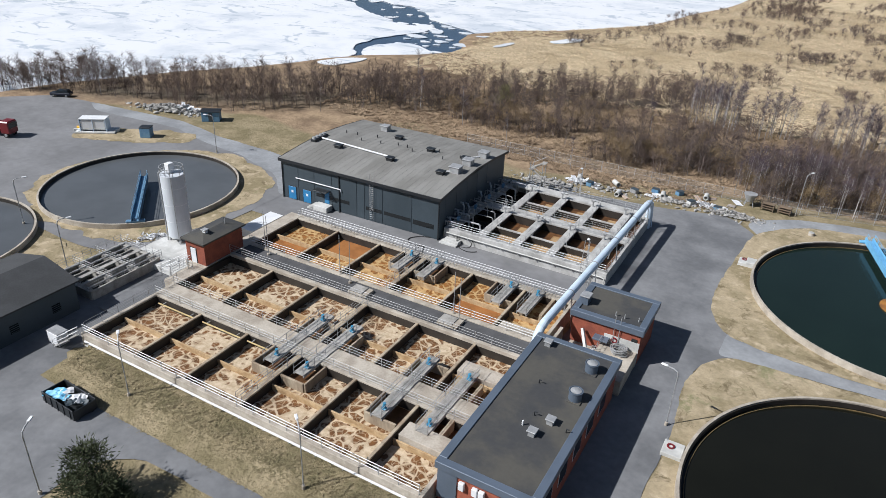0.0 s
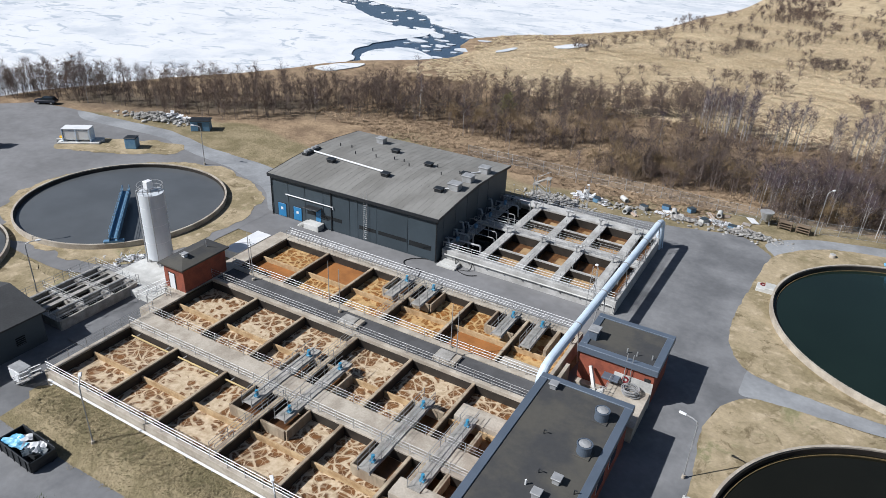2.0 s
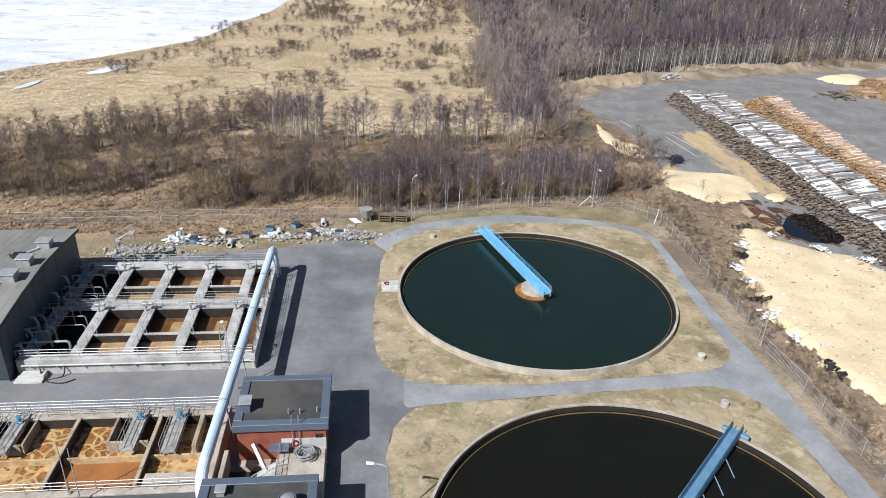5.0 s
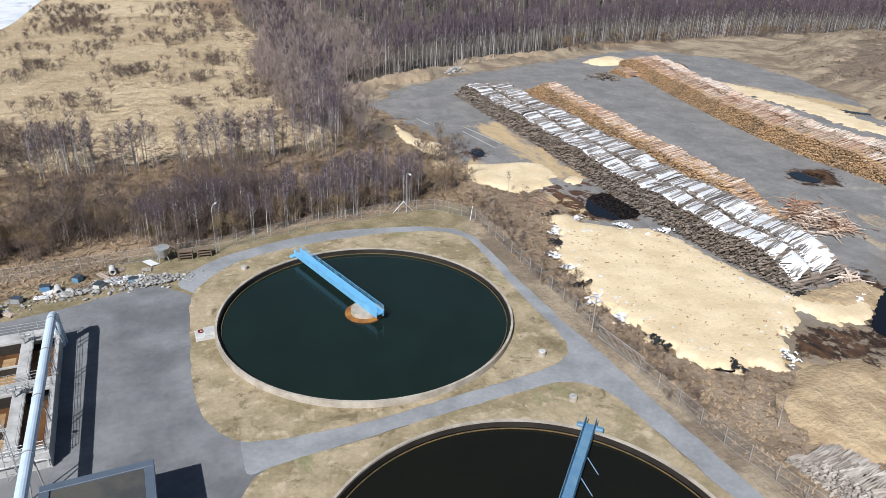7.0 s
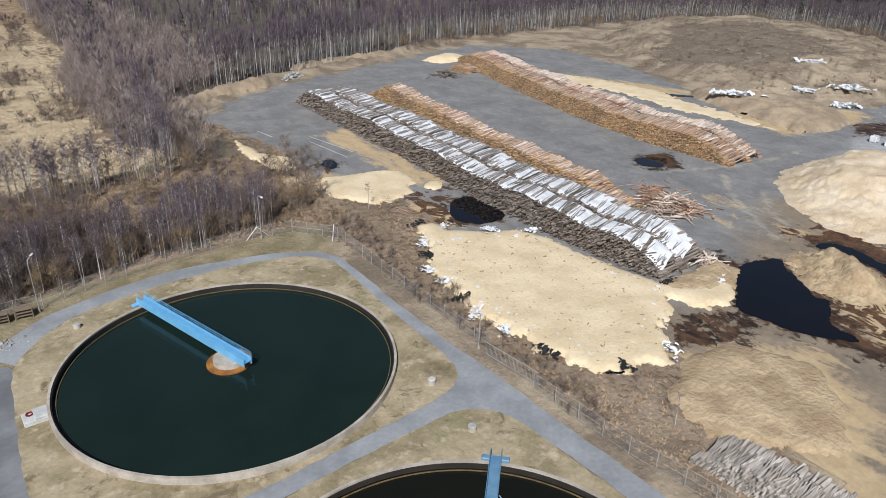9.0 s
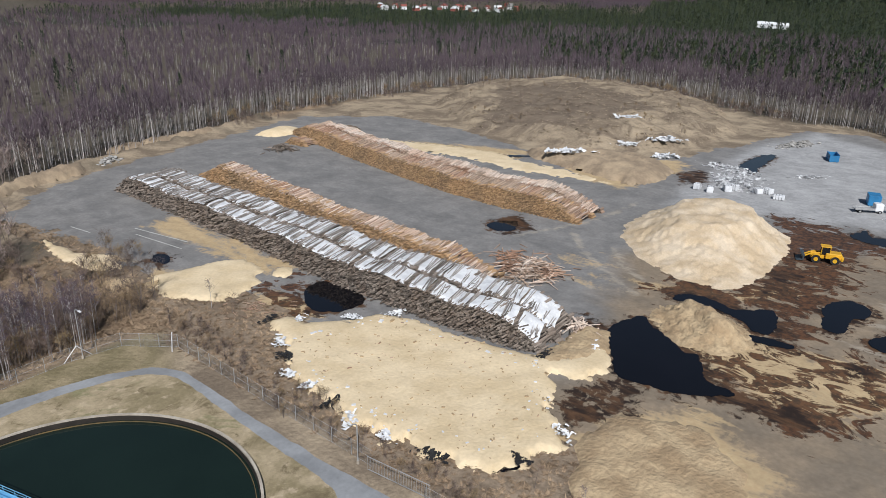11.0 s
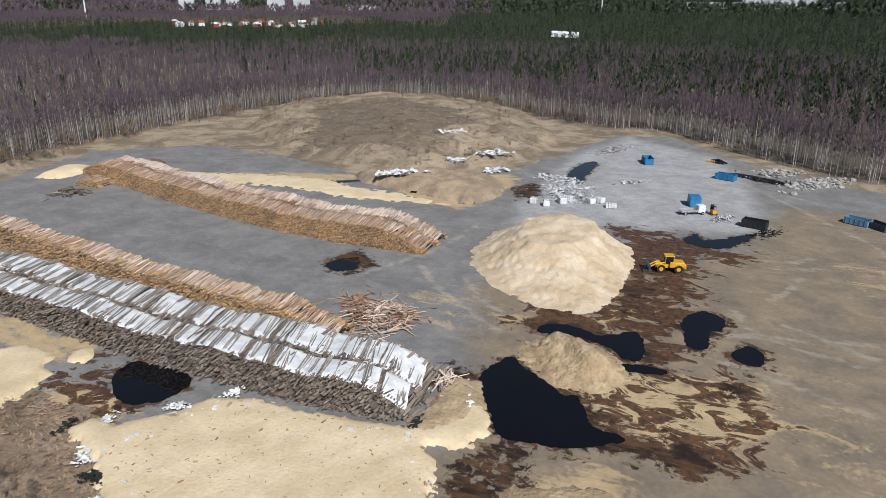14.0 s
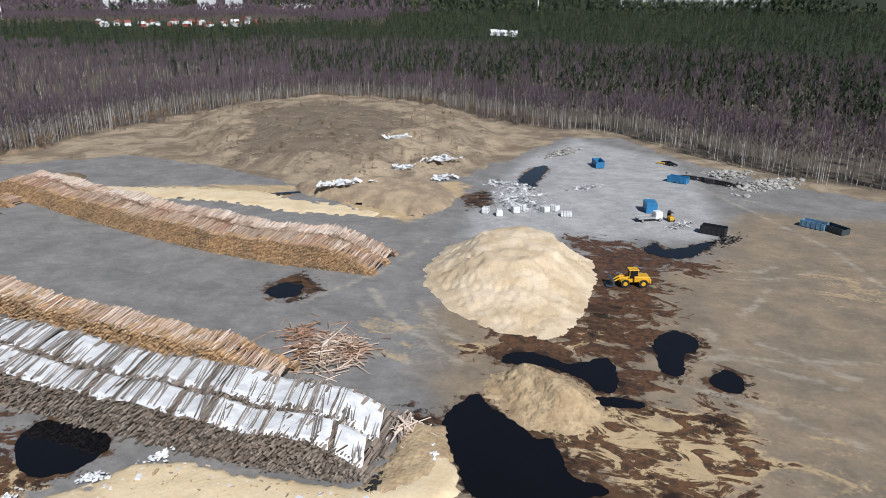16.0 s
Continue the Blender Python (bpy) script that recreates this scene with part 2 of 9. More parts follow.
TWIG_GREEN = surf("budding willow twigs", (0.24, 0.24, 0.1), (0.18, 0.17, 0.08), big=0.06, fine=0.5, rough=1.0, vary=0.3, island=True, bump=0, spec=0.1)
BIRCH = surf("birch bark", (0.4, 0.38, 0.365), (0.22, 0.2, 0.195), big=1.0, fine=3, rough=0.9, vary=0.35, island=True, bump=0)
TRUNK = surf("grey-brown bark", (0.18, 0.145, 0.13), (0.12, 0.098, 0.09), big=0.6, fine=4, rough=1.0)
SPRUCE = surf("dark spruce needles", (0.026, 0.038, 0.025), (0.042, 0.055, 0.036), big=0.012, fine=0.4, rough=0.95, vary=0.4, island=True, bump=0, spec=0.1)
PINE = surf("pine needles", (0.04, 0.054, 0.027), (0.064, 0.074, 0.04), big=0.03, fine=2, rough=0.9, vary=0.35, island=True, bump=0, spec=0.2)
GRASS_DRY = surf("dry grass blades", (0.34, 0.25, 0.165), (0.2, 0.142, 0.095), big=0.06, fine=1.0, rough=1.0, vary=0.3, island=True, bump=0, spec=0.1)
GRASS_BANK = surf("olive dry grass blades", (0.3, 0.245, 0.15), (0.18, 0.155, 0.088), big=0.4, fine=1.0, rough=1.0, vary=0.35, island=True, bump=0, spec=0.1)
GRASS_REED = surf("bleached reed blades", (0.62, 0.505, 0.345), (0.5, 0.395, 0.255), big=0.05, fine=0.6, rough=1.0, vary=0.25, island=True, bump=0, spec=0.1)
GRASS_HILL = surf("brown hill grass", (0.38, 0.3, 0.21), (0.27, 0.212, 0.155), big=0.05, fine=0.7, rough=1.0, vary=0.35, island=True, bump=0, spec=0.1)
FABRIC = surf("mixed refuse plastic", (0.6, 0.61, 0.62), (0.3, 0.3, 0.31), big=0.9, fine=3, rough=0.7, vary=0.4, island=True)


# ---- mesh helpers ----
def part(name, bm, material, parent, label=""):
    me = bpy.data.meshes.new(name)
    bm.normal_update()
    bm.to_mesh(me)
    bm.free()
    return meshpart(name, me, material, parent, label)


def meshpart(name, me, material, parent, label=""):
    if not me.materials:
        me.materials.append(material)
    ob = new(name, me)
    ob.parent = parent
    if label:
        ob["label"] = label
    return ob


def thing(name, at, label, category, group="", kind="", turn=0.0):
    ob = new(name)
    ob.matrix_basis = pose(*at, 0, 0, turn)
    return tagged(ob, label, category, group, kind)


def solid(name, bm, material, label, category, kind="", group=""):
    me = bpy.data.meshes.new(name)
    bm.normal_update()
    bm.to_mesh(me)
    bm.free()
    me.materials.append(material)
    return tagged(new(name, me), label, category, group, kind)


def arrays(name, verts, faces, material, smooth=False):
    me = bpy.data.meshes.new(name)
    v = np.asarray(verts, np.float32)
    if isinstance(faces, np.ndarray):
        sizes, flat = np.full(len(faces), faces.shape[1]), faces.ravel()
    else:
        sizes, flat = np.array([len(f) for f in faces]), np.concatenate([np.asarray(f) for f in faces])
    me.vertices.add(len(v))
    me.vertices.foreach_set("co", v.ravel())
    me.loops.add(len(flat))
    me.loops.foreach_set("vertex_index", flat.astype(np.int32))
    me.polygons.add(len(sizes))
    me.polygons.foreach_set("loop_start", np.concatenate([[0], np.cumsum(sizes)[:-1]]).astype(np.int32))
    me.materials.append(material)
    me.update(calc_edges=True)
    if smooth:
        me.shade_smooth()
    else:
        me.shade_flat()
    return me


def block(bm, x0, y0, z0, x1, y1, z1, bevel=0.0):
    m = Matrix.LocRotScale(((x0 + x1) / 2, (y0 + y1) / 2, (z0 + z1) / 2), None, (abs(x1 - x0), abs(y1 - y0), abs(z1 - z0)))
    made = bmesh.ops.create_cube(bm, size=1, matrix=m)["verts"]
    if bevel:
        edges = list({e for v in made for e in v.link_edges})
        bmesh.ops.bevel(bm, geom=edges, offset=bevel, segments=1, affect="EDGES")
    return bm


def rod(bm, a, b, r, r2=None, seg=6):
    a, b = Vector(a), Vector(b)
    d = b - a
    m = Matrix.Translation((a + b) / 2) @ d.to_track_quat("Z", "Y").to_matrix().to_4x4()
    bmesh.ops.create_cone(bm, cap_ends=True, segments=seg, radius1=r, radius2=r if r2 is None else r2, depth=d.length, matrix=m)
    return bm


def drum(bm, x, y, z0, z1, r, r2=None, seg=24):
    return rod(bm, (x, y, z0), (x, y, z1), r, r2, seg)


def B():
    return bmesh.new()


def hose(bm, pts, r, seg=8):
    """A bent pipe: rods with mitred joints along pts."""
    pts = [Vector(p) for p in pts]
    rings = []
    for i, p in enumerate(pts):
        d = ((pts[min(i + 1, len(pts) - 1)] - p).normalized() + (p - pts[max(i - 1, 0)]).normalized()).normalized()
        q = d.to_track_quat("Z", "Y")
        rings.append([bm.verts.new(p + q @ Vector((r * math.cos(6.28318 * k / seg), r * math.sin(6.28318 * k / seg), 0))) for k in range(seg)])
    for a, b in zip(rings, rings[1:]):
        for k in range(seg):
            bm.faces.new((a[k], a[(k + 1) % seg], b[(k + 1) % seg], b[k]))
    bm.faces.new(rings[0][::-1])
    bm.faces.new(rings[-1])
    return bm


def ring(bm, r0, r1, z0, z1, seg=96, a0=0.0, a1=360.0):
    """An upright ring wall between two radii."""
    full = a1 - a0 >= 359.9
    loops = []
    for k in range(seg if full else seg + 1):
        a = radians(a0 + (a1 - a0) * k / seg)
        c, s = math.cos(a), math.sin(a)
        loops.append([bm.verts.new((r * c, r * s, z)) for r, z in ((r0, z0), (r0, z1), (r1, z1), (r1, z0))])
    for i in range(seg):
        a, b = loops[i], loops[(i + 1) % len(loops)]
        for k in range(4):
            bm.faces.new((a[k], b[k], b[(k + 1) % 4], a[(k + 1) % 4]))
    return bm


def smooth_loop(pts, step=2.0, rough=0.0, size=6.0, seed=0.0):
    """A closed outline through pts, rounded, with an uneven edge."""
    P = [Vector((p[0], p[1], 0)) for p in pts]
    out = []
    k = len(P)
    for i in range(k):
        a, b, c, d = P[i - 1], P[i], P[(i + 1) % k], P[(i + 2) % k]
        m = max(2, int((c - b).length / step))
        for j in range(m):
            t = j / m
            p = 0.5 * (2 * b + (c - a) * t + (2 * a - 5 * b + 4 * c - d) * t * t + (3 * b - a - 3 * c + d) * t ** 3)
            out.append(p)
    if rough:
        moved = []
        for i, p in enumerate(out):
            t = (out[(i + 1) % len(out)] - out[i - 1]).normalized()
            q = Vector((p.x / size, p.y / size, seed))
            w = noise.noise(q) + 0.5 * noise.noise(q * 2.7) + 0.3 * noise.noise(q * 6.1)
            moved.append(p + Vector((t.y, -t.x, 0)) * w * rough)
        out = moved
    return [(p.x, p.y) for p in out]


def sheet(name, outline, z, material, label, category, kind="structure", thick=0.0):
    bm = B()
    f = bm.faces.new([bm.verts.new((x, y, z)) for x, y in outline])
    f.normal_update()
    if f.normal.z < 0:
        f.normal_flip()
    if thick:
        ext = bmesh.ops.extrude_face_region(bm, geom=[f])
        bmesh.ops.translate(bm, verts=[v for v in ext["geom"] if isinstance(v, bmesh.types.BMVert)], vec=(0, 0, thick))
    bmesh.ops.triangulate(bm, faces=bm.faces[:])
    bmesh.ops.recalc_face_normals(bm, faces=bm.faces[:])
    return solid(name, bm, material, label, category, kind)


def inside(px, py, poly):
    """For arrays of points: whether they lie in the polygon."""
    hit = np.zeros(np.shape(px), bool)
    k = len(poly)
    for i in range(k):
        (x0, y0), (x1, y1) = poly[i - 1], poly[i]
        if y0 == y1:
            continue
        c = ((y0 > py) != (y1 > py)) & (px < (x1 - x0) * (py - y0) / (y1 - y0) + x0)
        hit ^= c
    return hit


def distance(px, py, poly, closed=True):
    best = np.full(np.shape(px), 1e9)
    k = len(poly)
    for i in range(0 if closed else 1, k):
        (x0, y0), (x1, y1) = poly[i - 1], poly[i]
        dx, dy = x1 - x0, y1 - y0
        t = np.clip(((px - x0) * dx + (py - y0) * dy) / max(dx * dx + dy * dy, 1e-9), 0, 1)
        best = np.minimum(best, np.hypot(px - x0 - t * dx, py - y0 - t * dy))
    return best


def depth_in(px, py, poly):
    """Metres inside the polygon's edge; negative outside."""
    return np.where(inside(px, py, poly), 1, -1) * distance(px, py, poly)


def lumps(x, y, s, seed=0.0, octaves=3):
    """Smooth noise in about -1..1 for arrays, of feature size s metres."""
    out, amp = np.zeros(np.shape(x)), 1.0
    r = np.random.RandomState(int(seed * 10) + 7)
    for o in range(octaves):
        for _ in range(4):
            a, p = r.uniform(0, 6.28), r.uniform(0, 6.28)
            f = 6.28 / s * (2 ** o) * r.uniform(0.7, 1.4)
            out = out + amp * 0.35 * np.sin(f * (np.cos(a) * x + np.sin(a) * y) + p + 1.3 * np.sin(f * 0.6 * (np.sin(a) * x - np.cos(a) * y) + 2 * p))
        amp *= 0.5
    return out


def repeat(base_v, base_f, places, turns, scales, tilts=None):
    """Joined copies of one small mesh as arrays: places (n,3), turns about z (n), scales (n) or (n,3)."""
    base_v, base_f = np.asarray(base_v, float), np.asarray(base_f, int)
    n, k = len(places), len(base_v)
    scales = np.asarray(scales, float)
    if scales.ndim == 1:
        scales = np.repeat(scales[:, None], 3, 1)
    v = base_v[None] * scales[:, None]
    if tilts is not None:
        ct, st = np.cos(tilts)[:, None], np.sin(tilts)[:, None]
        v = np.stack([v[..., 0] * ct + v[..., 2] * st, v[..., 1], -v[..., 0] * st + v[..., 2] * ct], -1)
    c, s = np.cos(turns)[:, None], np.sin(turns)[:, None]
    v = np.stack([v[..., 0] * c - v[..., 1] * s, v[..., 0] * s + v[..., 1] * c, v[..., 2]], -1) + np.asarray(places)[:, None]
    f = base_f[None] + (np.arange(n) * k)[:, None, None]
    return v.reshape(-1, 3), f.reshape(-1, base_f.shape[1])


# ---- ground, lake, roads and yard ----
SHORE = [(-420, -60), (-230, 30), (-164, 84), (-160, 99), (-154, 110), (-148, 123), (-137, 139), (-131, 151), (-128, 160), (-121, 171), (-107, 184), (-103, 191), (-103, 199), (-109, 207), (-112, 220), (-104, 234),
         (-91, 246), (-80, 262), (-68, 280), (-63, 300), (-60, 322), (-53, 345), (-49, 365), (-47, 395), (-40, 500), (-20, 700), (100, 1400), (300, 4800)]
LAKE = SHORE + [(-4800, 4800), (-4800, -60)]
CLEARING = [(34, 120), (48, 137), (45, 175), (43, 205), (62, 220), (80, 227), (136, 247), (173, 262), (232, 266), (290, 266), (345, 240), (352, 190),
            (318, 140), (296, 100), (296, 77), (256, 46), (234, 22), (222, -10), (205, -60), (20, -60), (20, 60)]
FOREST = [(24, 192), (34, 168), (45, 150), (47, 176), (44, 206), (62, 221), (80, 228), (136, 248), (173, 263), (232, 267), (290, 267), (345, 241), (353, 190), (319, 140), (297, 100), (297, 77),
          (257, 46), (235, 22), (223, -10), (206, -60), (206, -4900), (4900, -4900), (4900, 4900), (150, 4900), (70, 900), (46, 420), (38, 300), (28, 232)]
HILL = [(196, 185), (235, 236), (290, 262), (343, 238), (350, 190), (318, 140), (262, 112), (215, 116), (190, 140)]
YARD = [(47, 196), (62, 212), (82, 222), (136, 240), (176, 250), (200, 226), (196, 190), (182, 150), (180, 132), (205, 114), (240, 106), (282, 96), (288, 76),
        (250, 50), (228, 26), (212, -8), (196, -55), (52, -50), (46, 20), (50, 45), (58, 62), (52, 74), (57, 108), (58, 126), (50, 142), (54, 170)]


def height(x, y):
    """The lie of the land."""
    z = 0.06 + 0.02 * lumps(x, y, 25, 1)
    d = depth_in(x, y, HILL)
    z = z + np.where(d > 0, 7.5 * (1 - np.exp(-np.maximum(d, 0) / 17)) + (0.6 * lumps(x, y, 26, 2) + 0.55 * lumps(x, y, 10, 21)) * np.clip(d / 6, 0, 1), 0)
    lake = depth_in(x, y, LAKE)
    z = z - 1.2 * np.clip((lake + 3) / 6, 0, 1)
    r = np.hypot(x, y - 60)
    z = z + np.where((lake < -5) & (x > 60), np.clip((r - 650) / 900, 0, 1) * 44 + np.clip((r - 1550) / 2900, 0, 1) * 54, 0)
    # the bank below the basins
    bank = np.clip((y - 29.6) / 4.6, 0, 1) * np.clip((x + 63) / 2.5, 0, 1) * np.clip((-19 - x) / 2.5, 0, 1) * (y < 36.4)
    z = z + 1.15 * bank * bank * (3 - 2 * bank)
    wall = np.clip(1 - np.abs(distance(x, y, [(43, 205), (62, 222), (80, 229), (136, 249), (173, 264)], False)) / 5.0, 0, 1)
    return z + wall * (1.6 + 0.8 * lumps(x, y, 11, 3))


def evergreen(x, y, slack=60):
    """Where evergreens stand in the distance: a belt beyond the birches, nearer to the south."""
    az, rad = np.degrees(np.arctan2(y - 30, x)), np.hypot(x, y - 30)
    near, far = np.interp(az, [30, 49, 55, 67], [545, 780, 840, 870]), np.interp(az, [30, 49, 67], [1120, 1120, 980])
    rad = rad + slack * lumps(x, y, 130, 4)
    return (rad > near) & ((rad < far) | (az < 24))


def lines(fine0, fine1, step, ends):
    mid = np.arange(fine0, fine1 + 0.1, step)
    lo, hi, s, v = [], [], step, fine0
    while v > -ends:
        s *= 1.13
        v -= s
        lo.append(v)
    s, v = step, fine1
    while v < ends:
        s *= 1.13
        v += s
        hi.append(v)
    return np.array(lo[::-1] + mid.tolist() + hi)


gx, gy = lines(-170, 365, 2.5, 4900), lines(-30, 275, 2.5, 4900)
GX, GY = np.meshgrid(gx, gy)
GZ = height(GX, GY)


def grid_mesh(name, X, Y, Z, material, masks):
    h, w = X.shape
    i = (np.arange(h - 1)[:, None] * w + np.arange(w - 1)[None]).ravel()
    me = arrays(name, np.stack([X, Y, Z], -1).reshape(-1, 3), np.stack([i, i + 1, i + w + 1, i + w], -1), material, True)
    for key, v in masks.items():
        at = me.attributes.new(key, "FLOAT", "POINT")
        at.data.foreach_set("value", np.asarray(v, np.float32).ravel())
    return me


def cover(n, key):
    a = n.new("ShaderNodeAttribute")
    a.attribute_name = key
    return a.outputs["Fac"]


def ground_material():
    m, n, l, b = nodes_of("dry spring ground")
    at = where(n, l)
    c0, c1, c2 = cloud(n, l, at, 0.035, 5, 0.6), cloud(n, l, at, 0.22, 6, 0.65), cloud(n, l, at, 1.7, 5, 0.6)
    reed = mixc(n, l, ramp(n, l, c1, 0.35, 0.68), (0.56, 0.455, 0.3), (0.41, 0.32, 0.205))
    lawn = mixc(n, l, ramp(n, l, c1, 0.36, 0.64), (0.29, 0.238, 0.15), (0.185, 0.155, 0.09))
    litter = mixc(n, l, ramp(n, l, c1, 0.35, 0.65), (0.2, 0.142, 0.095), (0.34, 0.25, 0.162))
    c3 = cloud(n, l, at, 0.075, 7, 0.7, 0.6)
    hill = mixc(n, l, ramp(n, l, c3, 0.36, 0.62), (0.37, 0.3, 0.212), (0.18, 0.142, 0.105))
    brow = mixc(n, l, ramp(n, l, c1, 0.35, 0.65), (0.15, 0.118, 0.09), (0.2, 0.16, 0.12))
    hill = mixc(n, l, ramp(n, l, value(n, l, "ADD", cover(n, "brow"), value(n, l, "MULTIPLY", value(n, l, "SUBTRACT", c3, 0.5), 34)), -2, 3), hill, brow)
    woods = mixc(n, l, ramp(n, l, c1, 0.35, 0.65), (0.12, 0.1, 0.08), (0.08, 0.072, 0.055))
    col = mixc(n, l, ramp(n, l, value(n, l, "ADD", cover(n, "reed"), value(n, l, "MULTIPLY", value(n, l, "SUBTRACT", c0, 0.5), 2.4)), 0.3, 0.7), litter, reed)
    rag = value(n, l, "MULTIPLY", value(n, l, "SUBTRACT", c1, 0.5), 3.0)
    col = mixc(n, l, ramp(n, l, value(n, l, "ADD", cover(n, "lawn"), rag), -1.0, 1.0), col, lawn)
    col = mixc(n, l, ramp(n, l, value(n, l, "ADD", cover(n, "hill"), rag), -2.0, 3.0), col, hill)
    earth = mixc(n, l, ramp(n, l, c1, 0.35, 0.65), (0.3, 0.235, 0.17), (0.18, 0.138, 0.1))
    col = mixc(n, l, ramp(n, l, value(n, l, "ADD", cover(n, "earth"), rag), -1.5, 2.0), col, earth)
    # shade under the conifers, painted into the floor as a dark green tone
    woods = mixc(n, l, ramp(n, l, cover(n, "conifer_shade"), 0.2, 0.8), woods, (0.034, 0.042, 0.026))
    col = mixc(n, l, ramp(n, l, cover(n, "woods"), -5.0, 10.0), col, woods)
    q = n.new("ShaderNodeVectorMath")
    q.operation = "SCALE"
    l.new(col, q.inputs[0])
    l.new(value(n, l, "ADD", value(n, l, "MULTIPLY", c2, 0.7), 0.65), q.inputs["Scale"])
    l.new(q.outputs[0], b.inputs["Base Color"])
    b.inputs["Roughness"].default_value = 1.0
    b.inputs["Specular IOR Level"].default_value = 0.1
    relief(n, l, b, value(n, l, "ADD", c2, c1), 0.8, 0.25)
    return m


GROUND = ground_material()
LAWN = [(-170, 40), (-150, 88), (-104, 108), (-84, 104), (-76, 124), (-46, 112), (-10, 122), (0, 124), (42, 126), (47, 112), (44, 60), (46, 0), (-60, -40), (-170, -40)]
REED = [(-112, 190), (-80, 172), (-36, 196), (-8, 172), (12, 182), (33, 200), (36, 300), (36, 420), (40, 900), (-40, 900), (-52, 372), (-66, 280), (-100, 226)]
masks = {
    "reed": np.clip(depth_in(GX, GY, REED) / 14, -1, 1),
    "lawn": depth_in(GX, GY, LAWN),
    "hill": np.maximum(depth_in(GX, GY, HILL), depth_in(GX, GY, [(30, 100), (46, 130), (40, 200), (60, 240), (360, 290), (340, 70), (215, -60), (44, -60)])),
    "earth": np.clip(depth_in(GX, GY, [(40.5, 50), (52, 48), (60, 70), (62, 112), (60, 132), (54, 160), (56, 200), (46, 204), (46, 150), (43, 118), (42, 100), (41, 84)]), -15, 15),
    "conifer_shade": evergreen(GX, GY).astype(float),
    "brow": np.clip(depth_in(GX, GY, [(196, 181), (262, 222), (300, 205), (286, 168), (250, 142), (222, 146), (206, 158)]), -15, 9),
    "woods": np.maximum(np.clip(depth_in(GX, GY, FOREST), -40, 40) + 7 * lumps(GX, GY, 30, 8), 7 - distance(GX, GY, [(-146, 101), (-131, 107), (-117, 114), (-107, 123), (-94, 130), (-80, 141), (-63, 157), (-46, 166), (-29, 174)], False)),
}
ground = tagged(new("ground", grid_mesh("ground", GX, GY, GZ, GROUND, masks)), "dry tan spring grass, marsh and bare forest floor", "ground", kind="structure")


def stand(x, y):
    """The height of the ground at one place."""
    return float(height(np.array([x], float), np.array([y], float))[0])


# the frozen lake: open water, with sheets and floes of rotten ice on it
water = sheet("water", smooth_loop([(x + 4, y - 3) for x, y in LAKE[2:26]] + [(-4800, 4800), (-4800, -60), (-420, -60), (-230, 20)], 40), -0.7, LAKE_WATER, "cold blue open lake water between the ice", "lake water")


def ice_material():
    m, n, l, b = nodes_of("rotten white ice")
    at = where(n, l, (1, 1, 0))
    c0, c1, c2 = cloud(n, l, at, 0.016, 5, 0.6, 0.5), cloud(n, l, at, 0.07, 6, 0.65), cloud(n, l, at, 0.6, 4)
    grey = ramp(n, l, value(n, l, "ADD", value(n, l, "MULTIPLY", c0, 0.5), value(n, l, "MULTIPLY", c1, 0.5)), 0.46, 0.6)
    col = mixc(n, l, grey, (0.72, 0.732, 0.75), (0.56, 0.595, 0.635))
    slush = cloud(n, l, where(n, l, (0.75, 1.3, 0)), 0.09, 8, 0.68, 1.2)
    col = mixc(n, l, ramp(n, l, slush, 0.55, 0.62), col, (0.43, 0.48, 0.535))
    col = mixc(n, l, ramp(n, l, cloud(n, l, at, 0.19, 8, 0.7, 0.8), 0.64, 0.68), col, (0.23, 0.29, 0.37))
    l.new(col, b.inputs["Base Color"])
    b.inputs["Roughness"].default_value = 0.6
    relief(n, l, b, c2, 0.2, 0.1)
    return m


ICE = ice_material()
ice_west = smooth_loop([(-420, -44), (-228, 28), (-160, 82), (-155, 98), (-149, 109), (-143, 122), (-133, 137), (-126, 150), (-123, 159), (-125, 169), (-132, 184), (-130, 200), (-126, 208), (-129, 218),
                        (-143, 220), (-163, 232), (-186, 247), (-230, 270), (-300, 308), (-500, 420), (-1200, 900), (-4800, 2600), (-4800, -40)], 3, 2.2, 7, 1.0)
sheet("ice", ice_west, -0.62, ICE, "broad sheet of white rotten lake ice with melt patches", "lake ice", thick=0.2)
ice_east = smooth_loop([(-109, 221), (-100, 231), (-87, 242), (-76, 258), (-64, 276), (-58, 298), (-55, 320), (-48, 343), (-44, 365), (-42, 395), (-35, 500), (-15, 700), (100, 1400), (290, 4700), (-4600, 4700), (-3000, 2200),
                        (-1000, 900), (-420, 424), (-250, 300), (-177, 258), (-153, 251), (-133, 232), (-117, 227)], 3, 2.2, 7, 4.0)
sheet("ice", ice_east, -0.62, ICE, "pale sheet of lake ice along the reedy shore", "lake ice", thick=0.2)
rnd = random.Random(5)
spine = [(-112, 190), (-122, 212), (-140, 228), (-165, 244), (-200, 258), (-260, 285)]
